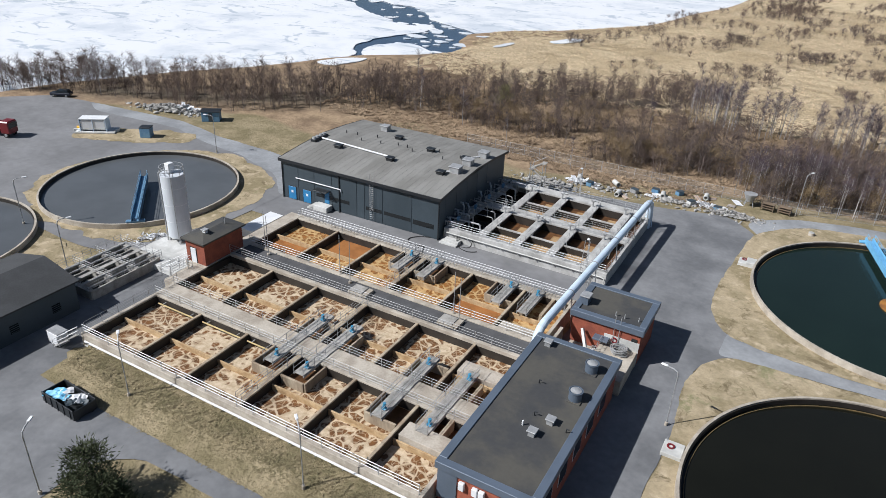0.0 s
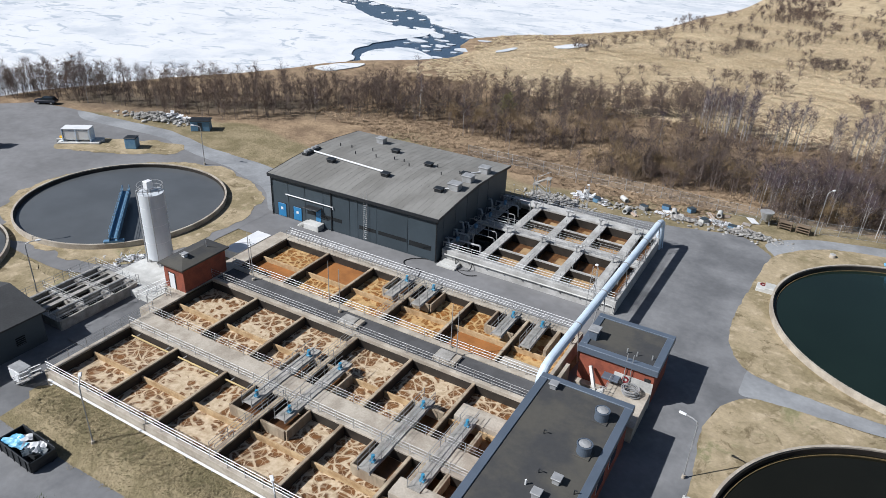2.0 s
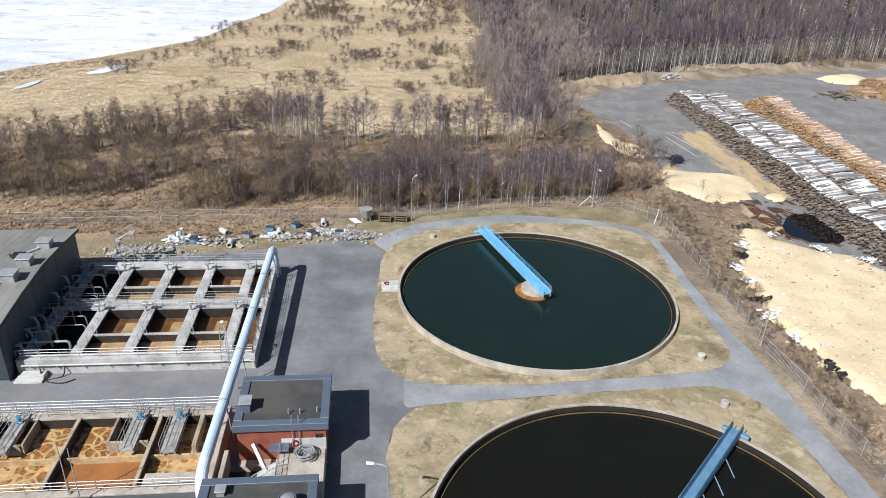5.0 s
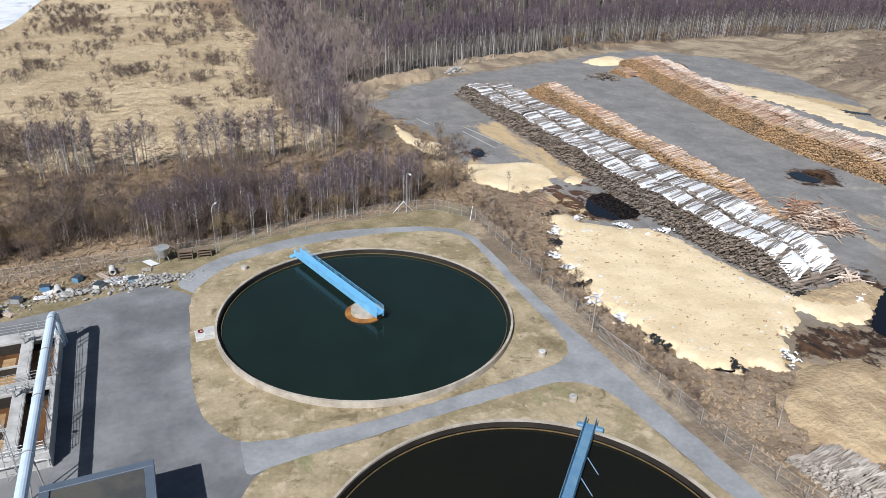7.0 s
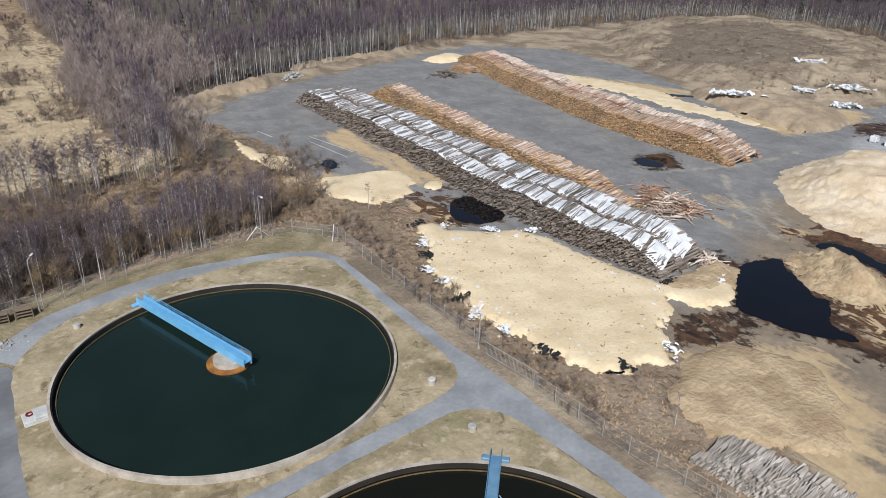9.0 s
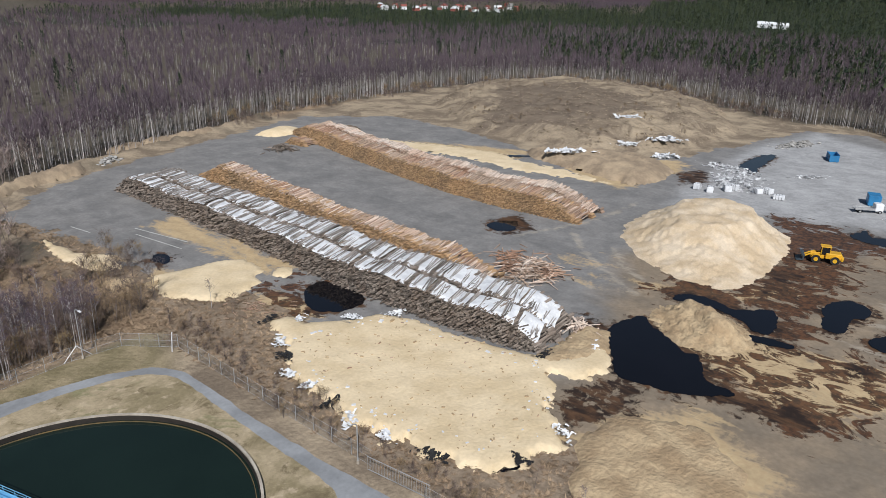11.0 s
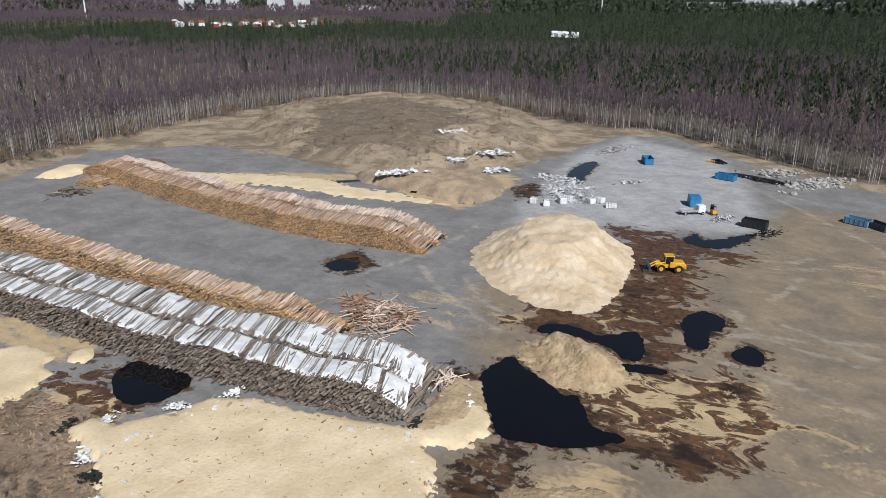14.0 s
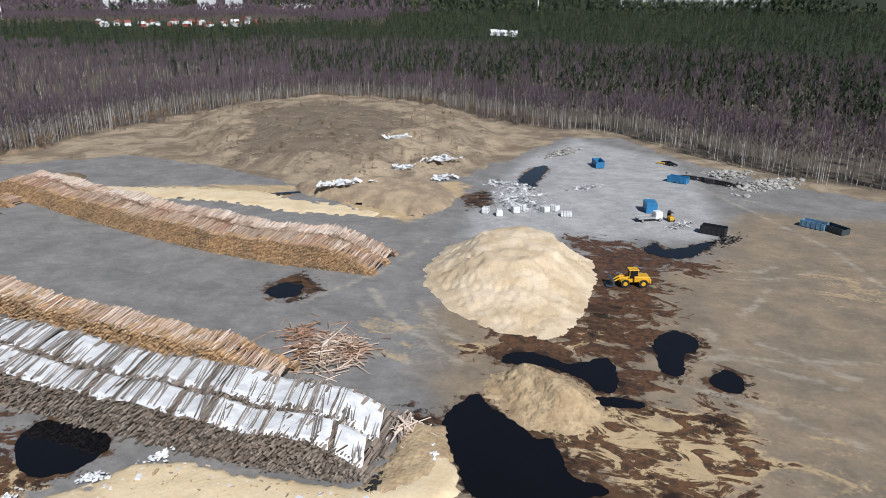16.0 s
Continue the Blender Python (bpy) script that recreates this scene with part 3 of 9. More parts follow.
for i in range(120):
    k = rnd.randrange(len(spine) - 1)
    f, (a, b) = rnd.random(), (spine[k], spine[k + 1])
    x, y = a[0] + (b[0] - a[0]) * f + rnd.gauss(0, 6), a[1] + (b[1] - a[1]) * f + rnd.gauss(0, 8)
    s = rnd.choice((0.5, 0.8, 1.2, 1.5, 2.2, 3.2))
    pts = [(x + s * rnd.uniform(0.7, 1.6) * math.cos(q), y + s * rnd.uniform(0.4, 0.9) * math.sin(q)) for q in (0, 1, 2.1, 3, 4.1, 5.2)]
    sheet("ice_floe", smooth_loop(pts, 0.8, 0.12, 2, i), -0.66 + 0.0004 * i, ICE, "white ice floe drifting in the open lead", "ice floe", thick=0.16)["group"] = "ice floes in the lead"
for pts, z, seed in (([(-125.2, 174.8), (-126.4, 182.7), (-119.6, 192.1), (-108.9, 187), (-107.4, 183.3), (-116.1, 172.9), (-121.2, 170.3)], -0.5, 2.0),
                     ([(-124.4, 152.6), (-122.5, 159.9), (-116.9, 164.7), (-116.3, 160.4), (-119.1, 152.8)], 0.1, 7.0), ([(-95.5, 203), (-93.4, 212), (-91.8, 211.4), (-93.6, 203.4)], 0.2, 9.0),
                     ([(-107, 214.2), (-103.3, 216.6), (-103.6, 214.6)], 0.1, 10.0), ([(-84, 222), (-80, 232), (-76, 232), (-80, 222)], 0.2, 12.0)):
    sheet("ice", smooth_loop(pts, 0.8, 0.5, 3, seed), z, ICE, "low white ice shelf stranded along the shore", "lake ice", thick=0.2)

# roads
ROAD_Z = 0.11
ROADS = [
    ("grey worn asphalt road between the basins and the hall", [(-75, 71.6), (-18.5, 71.6), (-18.5, 81), (-75, 81)]),
    ("grey asphalt forecourt beside the brick buildings", [(-20.2, -20), (-19, 18), (-5.2, 18), (-5.0, 46), (-4.6, 56), (-5.2, 64), (-4.6, 70), (0, 73), (0, 76), (-4, 79), (-5.8, 84), (-5.8, 91), (-5, 99), (-4, 108), (-9, 113), (-18, 110.6), (-19.4, 102), (-19.4, 60)]),
    ("grey asphalt lane behind the open tanks", [(-47, 102.6), (-18, 102.6), (-12, 111.4), (-22, 109.6), (-36, 107.4), (-47, 106.2)]),
    ("grey asphalt service road looping round the clarifier", [(-3.4, 72.4), (-1, 73), (3, 73.2), (14, 73.9), (26, 74.5), (31, 74.3), (34, 72.4), (35.1, 69), (35.4, 62), (35.8, 54), (37.4, 40), (42, 20), (45.2, 20), (40.6, 40), (38.5, 54), (38.3, 66), (38.2, 78), (37.9, 87), (38.1, 96), (38.5, 106), (38.7, 112.6),
        (37, 116), (32.8, 118.5), (24.6, 120.7), (16.5, 121.8), (8.2, 120.5), (0.6, 118.2), (-3.8, 115), (-6.4, 111.6), (-3.6, 108), (-3, 80)]),
    ("grey asphalt parking area and approach road", [(-72.5, 70), (-72.5, 87), (-79, 91), (-86, 92.6), (-93, 92.8), (-100.6, 93.2), (-113, 95.6), (-128, 94.3), (-139, 93.3), (-150, 91.5), (-157, 84), (-178, 66), (-178, 40), (-118, 47), (-112, 50), (-95, 50.5), (-82, 50), (-76, 53), (-73, 60)]),
    ("pale grey asphalt lane to the shore", [(-72.5, 78), (-72.5, 87), (-79, 91), (-86, 92.6), (-93, 92.8), (-100.6, 93.2), (-113, 95.6), (-128, 94.3), (-139, 93.3), (-134, 90), (-126, 90.5), (-112, 92), (-100, 89), (-90, 88), (-79, 84.5)]),
    ("grey asphalt yard beside the basins and sheds", [(-75, 60), (-62.4, 60), (-62.4, 35.4), (-61.5, 31.8), (-58.5, 30), (-52.3, 31.2), (-45.2, 31.7), (-38.7, 32.3), (-33, 31.8), (-27, 31.2), (-19.6, 30.2), (-19.6, 26.6), (-28, 27.6), (-36, 28), (-44.5, 27.9), (-48, 25), (-47, 10), (-60, -20), (-110, -20), (-110, 22), (-86, 30), (-76, 42)]),
]
for k, (label, pts) in enumerate(ROADS):
    outline = []
    for i in range(len(pts)):
        a, b, c = Vector(pts[i - 1]), Vector(pts[i]), Vector(pts[(i + 1) % len(pts)])
        r = min(2.0, (a - b).length * 0.4, (c - b).length * 0.4)
        p, q = b + (a - b).normalized() * r, b + (c - b).normalized() * r
        outline += [tuple(p * (1 - t) ** 2 + 2 * b * t * (1 - t) + q * t * t) for t in (0, 0.33, 0.67, 1)]
    ragged = []
    for i, (x, y) in enumerate(outline):
        x2, y2 = outline[(i + 1) % len(outline)]
        m = max(1, int(math.hypot(x2 - x, y2 - y) / 1.2))
        for j in range(m):
            px, py = x + (x2 - x) * j / m, y + (y2 - y) * j / m
            w = noise.noise(Vector((px / 2.5, py / 2.5, 0.3))) * 0.3
            ragged.append((px + w, py + w * 0.8))
    sheet("road", ragged, ROAD_Z + 0.005 * k, ASPHALT_PALE if "looping" in label or "shore" in label else ASPHALT_OLD if "parking" in label or "between" in label else ASPHALT, label, "asphalt road")

# the ring island of grass round the clarifier is cut out of the forecourt
ISLAND = [(-5.4, 99.5), (-6.1, 91), (-6.1, 84), (-4.6, 79.3), (-2, 77), (3, 76.1), (10, 75.8), (17, 76.2), (23, 76.6), (29, 77), (33, 77.9), (35.2, 80), (36, 84), (36.2, 91), (36.6, 99), (37.2, 108),
          (37, 112), (34.8, 115.3), (31, 117), (25, 118.2), (16, 118.4), (9, 117.6), (3, 115.8), (-1.4, 112.3), (-4.4, 107.6)]
ISLAND_SOUTH = [(-5, 46), (-4.6, 51), (-4.7, 57.4), (-5.3, 64), (-5.1, 66.5), (-4.2, 70), (-1.9, 72.6), (3, 73.2), (8, 73.3), (14, 73.9), (20, 74.2), (26, 74.5), (31, 74.3), (33.8, 72.3), (35, 69), (35.3, 62), (35.7, 54),
                (37.2, 40), (41.6, 20), (30, 14), (0, 14), (-4.6, 24)]


def grass_material():
    m, n, l, b = nodes_of("mown tan grass")
    at = where(n, l)
    c1, c2, c3 = cloud(n, l, at, 0.17, 5, 0.6), cloud(n, l, at, 2.2, 5, 0.65), cloud(n, l, at, 0.6, 5, 0.6)
    col = mixc(n, l, ramp(n, l, c1, 0.38, 0.62), (0.37, 0.302, 0.2), (0.24, 0.198, 0.12))
    col = mixc(n, l, ramp(n, l, c3, 0.52, 0.7), col, (0.44, 0.36, 0.25))
    col = mixc(n, l, ramp(n, l, cloud(n, l, at, 0.34, 7, 0.72, 0.8), 0.54, 0.66), col, (0.17, 0.135, 0.082))
    col = mixc(n, l, ramp(n, l, cloud(n, l, at, 0.11, 6, 0.7, 0.5), 0.58, 0.68), col, (0.22, 0.205, 0.115))
    q = n.new("ShaderNodeVectorMath")
    q.operation = "SCALE"
    l.new(col, q.inputs[0])
    l.new(value(n, l, "ADD", value(n, l, "MULTIPLY", c2, 0.8), 0.6), q.inputs["Scale"])
    l.new(q.outputs[0], b.inputs["Base Color"])
    b.inputs["Roughness"].default_value, b.inputs["Specular IOR Level"].default_value = 1.0, 0.1
    relief(n, l, b, c2, 0.6, 0.1)
    return m


GRASS = grass_material()
sheet("lawn", smooth_loop(ISLAND, 0.5, 0.16, 1.6, 2.0), ROAD_Z + 0.05, GRASS, "tan mown grass island round a clarifier", "grass")
sheet("lawn", smooth_loop(ISLAND_SOUTH, 0.5, 0.16, 1.6, 3.0), ROAD_Z + 0.052, GRASS, "patchy tan grass round the brown clarifier", "grass")
sheet("lawn", smooth_loop([(-74, 70), (-76, 80), (-82, 85), (-93, 87), (-104, 81), (-109, 71), (-108, 60), (-100, 53.5), (-90, 52.3), (-80, 53.6), (-76, 58)], 0.8, 1.1, 4, 5.0),
      ROAD_Z + 0.05, GRASS, "tan grass ring round the grey clarifier", "grass")
sheet("lawn", smooth_loop([(-122, 77), (-115, 79.5), (-108, 83), (-103, 88), (-105, 91), (-111, 90), (-118, 86), (-124, 82)], 0.8, 0.9, 4, 8.0), ROAD_Z + 0.05, GRASS,
      "worn grass patch beside the parking area", "grass")
sheet("lawn", smooth_loop([(-75, 46), (-82, 49), (-95, 49.2), (-112, 50), (-116, 44), (-112, 30), (-100, 26), (-86, 30), (-78, 38)], 0.8, 1.1, 4, 11.0), ROAD_Z + 0.05, GRASS,
      "tan grass strip between the round tanks", "grass")


# the timber yard, with wet brown bark stains
def yard_material():
    m, n, l, b = nodes_of("packed gravel and bark")
    at = where(n, l)
    streak = where(n, l, (1.0, 0.38, 1))
    c0, c1, c2 = cloud(n, l, at, 0.03, 5, 0.6), cloud(n, l, at, 0.13, 6, 0.65), cloud(n, l, at, 1.6, 5)
    c3, c4 = cloud(n, l, streak, 0.2, 6, 0.6, 1.0), cloud(n, l, streak, 0.55, 5, 0.6, 0.5)
    grey = mixc(n, l, ramp(n, l, c1, 0.35, 0.65), (0.225, 0.218, 0.21), (0.17, 0.167, 0.163))
    tan = mixc(n, l, ramp(n, l, c1, 0.35, 0.65), (0.258, 0.203, 0.144), (0.188, 0.155, 0.118))
    pale = mixc(n, l, ramp(n, l, c1, 0.3, 0.7), (0.38, 0.38, 0.38), (0.28, 0.28, 0.28))
    col = mixc(n, l, ramp(n, l, value(n, l, "ADD", cover(n, "tan"), value(n, l, "MULTIPLY", value(n, l, "SUBTRACT", c0, 0.5), 2)), 0.1, 0.8), grey, tan)
    col = mixc(n, l, ramp(n, l, value(n, l, "ADD", cover(n, "pale"), value(n, l, "MULTIPLY", value(n, l, "SUBTRACT", c0, 0.5), 1.2)), 0.1, 0.9), col, pale)
    rag = value(n, l, "ADD", value(n, l, "MULTIPLY", value(n, l, "SUBTRACT", c3, 0.5), 16.0), value(n, l, "MULTIPLY", value(n, l, "SUBTRACT", c2, 0.5), 5.0))
    dust = ramp(n, l, value(n, l, "ADD", cover(n, "dust"), rag), -1.4, 1.6)
    col = mixc(n, l, dust, col, mixc(n, l, ramp(n, l, c2, 0.3, 0.7), (0.5, 0.385, 0.23), (0.38, 0.28, 0.165)))
    trk = ramp(n, l, value(n, l, "ADD", cover(n, "track"), value(n, l, "MULTIPLY", value(n, l, "SUBTRACT", c4, 0.5), 3.0)), 0.35, 1.1)
    col = mixc(n, l, value(n, l, "MULTIPLY", trk, 0.55), col, (0.37, 0.33, 0.27))
    rag3 = value(n, l, "ADD", value(n, l, "MULTIPLY", value(n, l, "SUBTRACT", c3, 0.5), 12.0), value(n, l, "MULTIPLY", value(n, l, "SUBTRACT", cloud(n, l, where(n, l, (1, 0.6, 1)), 0.3, 7, 0.66, 1.2), 0.5), 34.0))
    peat = ramp(n, l, value(n, l, "ADD", cover(n, "peat"), rag3), -0.6, 1.0)
    col = mixc(n, l, value(n, l, "MULTIPLY", peat, 0.93), col, mixc(n, l, ramp(n, l, cloud(n, l, at, 0.9, 6, 0.7), 0.4, 0.62), (0.1, 0.043, 0.02), (0.028, 0.015, 0.011)))
    rag2 = value(n, l, "ADD", value(n, l, "MULTIPLY", value(n, l, "SUBTRACT", c3, 0.5), 8.0), value(n, l, "MULTIPLY", value(n, l, "SUBTRACT", cloud(n, l, at, 0.8, 6, 0.7, 0.5), 0.5), 11.0))
    wet = ramp(n, l, value(n, l, "ADD", cover(n, "wet"), rag2), -0.4, 0.9)
    col = mixc(n, l, wet, col, mixc(n, l, ramp(n, l, c4, 0.4, 0.62), (0.026, 0.017, 0.013), (0.1, 0.055, 0.03)))
    q = n.new("ShaderNodeVectorMath")
    q.operation = "SCALE"
    l.new(col, q.inputs[0])
    swirl = ramp(n, l, cloud(n, l, where(n, l, (0.4, 0.25, 1)), 0.5, 5, 0.6, 2.2), 0.3, 0.7)
    tone = value(n, l, "MULTIPLY", value(n, l, "ADD", value(n, l, "MULTIPLY", c2, 0.5), 0.74), value(n, l, "ADD", value(n, l, "MULTIPLY", swirl, 0.2), 0.9))
    l.new(tone, q.inputs["Scale"])
    l.new(q.outputs[0], b.inputs["Base Color"])
    l.new(value(n, l, "SUBTRACT", 0.95, value(n, l, "MULTIPLY", wet, 0.35)), b.inputs["Roughness"])
    b.inputs["Specular IOR Level"].default_value = 0.25
    relief(n, l, b, c2, 0.35, 0.1)
    return m


YARD_MAT = yard_material()
yx, yy = np.meshgrid(np.arange(44, 292, 0.95), np.arange(-56, 254, 0.95))
edge = depth_in(yx, yy, YARD) + 1.5 * lumps(yx, yy, 14, 4)
TAN_ZONE = [(58, 110), (73, 80), (84, 84), (100, 88), (128, 98), (145, 60), (200, 42), (206, -55), (50, -50), (46, 60)]
PALE_ZONE = [(150, 98), (170, 104), (240, 106), (290, 95), (252, 50), (200, 40), (165, 38), (160, 60), (155, 75)]
PUDDLES = (
    ([(85.0, 76.6), (88.8, 76.2), (92.8, 74.5), (90.1, 71.3), (87.8, 67.8), (85.9, 65.2), (86.1, 63.8), (82.9, 61.8), (80.4, 60.3), (79.4, 56.6), (77.5, 57.9), (74.7, 62.1), (74.1, 66), (74.1, 69.8), (76.6, 71.3), (80.1, 73.6)], 0.5, 1.0),
    ([(103.2, 74), (106, 72.1), (106.1, 68.7), (104.9, 64.4), (108.2, 60), (104.1, 58.2), (99.7, 57.7), (98.8, 59.9), (101.9, 63.7), (102.8, 69.1), (101.9, 72.9)], 0.5, 4.0),
    ([(96.6, 60.6), (97.8, 57.9), (97.8, 54.5), (96.2, 54.8), (95.5, 58.6)], 0.4, 4.5),
    ([(115.9, 54.1), (120.3, 51.4), (118.4, 48), (114.6, 48.3), (112, 49.9), (107.2, 49.7), (106, 51.9), (110.1, 53.3)], 0.5, 2.0),
    ([(106.6, 46.5), (110, 44.4), (108.1, 42.4), (104.2, 42.7), (104.3, 45.2)], 0.3, 3.0),
    ([(48.6, 72.6), (49.6, 71.4), (50.4, 69), (48.6, 69.4), (47.6, 71.6)], 0.4, 24.0),
    ([(117.5, 117.5), (119.5, 115), (113.5, 112.2), (111.6, 116), (114, 118.6)], 0.5, 5.0),
    ([(139, 158), (137.4, 150), (134, 145), (132.8, 148), (135.5, 155)], 0.5, 6.0),
    ([(62.6, 117), (66, 120.6), (70, 121), (70.8, 114), (69.6, 110.6), (66.6, 109.6), (63.2, 110.8), (61.5, 113.6)], 0.4, 7.0),
    ([(57, 148), (59.5, 150), (59, 153.5), (56.5, 151.5)], 0.4, 8.0),
    ([(157.4, 58.1), (163.6, 56.2), (159.4, 54.9), (160.4, 52.5), (168.7, 44.4), (160.1, 47.5), (155.3, 50.4), (154.6, 54.4)], 0.9, 9.0),
    ([(199.6, 95), (213.1, 96.4), (226.6, 95.1), (228.4, 91.9), (209.2, 90.8), (198.5, 90.3)], 0.9, 10.0),
    ([(231, 52), (228, 44), (222, 36), (220, 39), (224, 47), (228, 52)], 0.6, 11.0),
    ([(100, 246), (130, 251), (150, 252), (150, 249.5), (125, 245.5), (104, 241)], 0.8, 14.0),
    ([(163, 168), (168, 160), (176, 148), (174.6, 147.4), (166, 158), (161.8, 167)], 0.5, 16.0))
WET = [[(63, 119), (72.4, 121), (72.2, 112), (65.6, 108.6), (60, 112)], [(44.6, 116.7), (53.3, 117), (56, 110), (47.6, 111)], [(47.8, 79), (46, 74.4), (48, 69), (53, 66.4), (51, 70.6), (49, 74)],
       [(60, 69.5), (64, 73), (72, 70.5), (74, 66), (67, 64.5), (61, 67)], [(110, 112), (116, 120), (123, 117), (118, 109)], [(131, 144), (140, 160), (142, 157), (134, 143)], [(82, 83), (87, 81), (86, 76), (83, 77)],
       [(186, 106), (193, 101.9), (181.9, 95.2), (172, 100.5)], [(77, 59), (81, 58.4), (84, 60), (80, 55), (78, 47), (76, 50)],
       [(95.7, 48.4), (98.5, 45.8), (96.8, 43.8), (93.5, 43.6), (92.4, 47.4)], [(82.6, 52), (81.6, 49), (78.1, 46.6), (76.4, 48.7), (78.6, 51.5)], [(116.1, 66.4), (119.5, 62.2), (117.8, 57.7), (115.3, 61.3)], [(121, 67), (127, 64), (126, 60), (119, 62)]]
PEAT = [[(161, 73), (160.6, 64.7), (157.9, 57.3), (152.7, 47.1), (149.1, 48.4), (146.7, 55.2), (133.6, 55.1), (122.7, 54.4), (111.7, 53.6), (104, 55.5), (106.9, 62.3), (103.6, 74.9), (111.3, 76), (113.1, 67.4), (123, 66.8), (135.6, 66.3), (151.7, 69.4)],
        [(106, 54), (98.2, 55.1), (97.4, 48.9), (98.9, 43.7), (91.1, 42.5), (82.6, 43.2), (77.9, 46.7), (76.6, 49.2), (80.4, 52.6), (82.2, 56.9), (83.2, 59.2), (88.2, 58.8), (96, 56.4), (104, 57)],
        [(42, 128), (50, 138), (54, 128), (58.8, 124.3), (69.3, 125.7), (64, 114), (55.9, 112), (46.8, 108)]]
DUST = [[(93.5, 74), (99.8, 72.3), (104, 68.3), (99.3, 62.2), (96.3, 55.4), (97.7, 48.4), (99, 42), (87.5, 41.7), (80.8, 44), (79.7, 49), (80, 54), (83.6, 59.4), (86.2, 63.6), (90, 69.3)],
        [(44, 76), (56, 67), (64, 66), (72, 58), (66, 48), (50, 42), (47, 58)], [(106, 78), (112, 66), (122, 62), (118, 58), (108, 64)],
        [(48, 150), (58, 142), (60, 128), (66, 112), (52, 112), (50, 130)], [(150, 215), (166, 190), (184, 150), (170, 148), (158, 180)], [(49.4, 162), (53, 158), (51.4, 150), (48.9, 143), (46, 136), (44, 150)],
        [(66, 170), (72.5, 170), (72.5, 124), (67, 132)], [(180, 140), (200, 112), (194, 106), (160, 111), (165, 130)], [(106, 96), (114, 93), (108, 84), (101, 80), (98, 88)],
        [(103, 41), (104, 35), (94, 33), (80, 30), (80, 40), (90, 41)], [(86, 28), (88, 16), (76, 18), (74, 30)], [(150, 30), (160, 22), (150, 10), (138, 8), (136, 22)]]
TRACKS = [[(129.7, 41.7), (135.6, 38.9), (143.8, 36.6)], [(122.9, 46.8), (116.5, 44.8), (112.8, 39.4), (110, 30)], [(120.3, 39.6), (117.7, 35), (113, 28)], [(112.3, 48.7), (115, 40), (117.3, 31), (122, 16)],
          [(124, 104), (113, 96), (105, 86), (100, 79)], [(118, 92), (110, 86), (105.5, 79)], [(150, 102), (140, 102), (128, 104), (112, 110)], [(104, 100), (99, 93), (98, 86)], [(104, 51), (102, 42), (97, 32), (90, 20)],
          [(150, 44), (152, 38), (158, 32)], [(146, 42), (149, 35), (156, 27)], [(240, 60), (220, 50), (196, 36), (170, 22), (140, 14)], [(205, 33), (208, 40), (210, 47)]]
yard_masks = {
    "tan": np.clip(depth_in(yx, yy, TAN_ZONE) / 12, -1, 1), "pale": np.clip(depth_in(yx, yy, PALE_ZONE) / 10, -1, 1),
    "wet": np.clip(np.max([depth_in(yx, yy, p) for p in WET] + [depth_in(yx, yy, p[0]) + 0.9 for p in PUDDLES], 0), -12, 1.3),
    "peat": np.maximum(np.clip(depth_in(yx, yy, PEAT[0]) + 1.0, -12, 3.2), np.clip(np.maximum(depth_in(yx, yy, PEAT[1]), depth_in(yx, yy, PEAT[2])) + 0.5, -12, 0.9)),
    "track": np.clip(1 - np.min([distance(yx, yy, p, False) for p in TRACKS], 0) / 1.5, -1, 1), "dust": np.maximum(np.clip(np.max([depth_in(yx, yy, p) for p in DUST[:8]], 0), -12, 3), np.clip(np.max([depth_in(yx, yy, p) for p in DUST[8:]], 0), -12, -1.6)),
}
yard_z = 0.13 + 0.03 * lumps(yx, yy, 9, 6)
me = grid_mesh("yard", yx, yy, yard_z, YARD_MAT, yard_masks)
bm = B()
bm.from_mesh(me)
keep = edge.ravel() > 0
bmesh.ops.delete(bm, geom=[v for v in bm.verts if not keep[v.index]], context="VERTS")
bm.to_mesh(me)
bm.free()
tagged(new("yard", me), "packed grey gravel timber yard stained brown by bark", "gravel yard", kind="structure")

# standing water on the yard
for pts, rough, seed in PUDDLES:
    tagged(sheet("puddle", smooth_loop(pts, 0.3, rough * 0.9, 1.5, seed), 0.2, PUDDLE, "still black puddle on the timber yard", "puddle"), group="puddles on the yard")


# ---- railings ----
POST = part("post", rod(B(), (0, 0, 0), (0, 0, 1.1), 0.03, seg=5), STEEL, None)
POST_MESH = POST.data
bpy.data.objects.remove(POST)


def railing(pts, label="galvanised steel tube railing on a concrete edge", rails=(0.4, 0.75, 1.1), step=2.0, group="basin railings", pale=False):
    """Posts with level rails along pts (x, y, z)."""
    base = Vector(pts[0])
    top = thing("railing", base, label, "railing", group)
    for a, b in zip(pts, pts[1:]):
        a, b = Vector(a) - base, Vector(b) - base
        k = max(1, round((b - a).length / step))
        for i in range(k + 1):
            p = meshpart("post", POST_MESH, STEEL, top)
            p.location = a + (b - a) * (i / k)
        for h in rails:
            part("rail", rod(B(), a + Vector((0, 0, h)), b + Vector((0, 0, h)), 0.022 if not pale else 0.034, seg=5), PAINT_WHITE if pale else STEEL, top)
    return top


# ---- treatment basins ----
TOP, LIQ = 2.2, 1.05
X0, X1 = -62.0, -20.4
basin = thing("treatment_basin", (-41, 53, 0), "long concrete treatment basins full of foaming brown sludge", "treatment basin", kind="structure")
basin.matrix_basis = Matrix()


def bwall(x0, y0, x1, y1, top=TOP, material=None, name="wall", low=-0.4):
    return part(name, block(B(), x0, y0, low, x1, y1, top, 0.03), material or CONCRETE, basin)


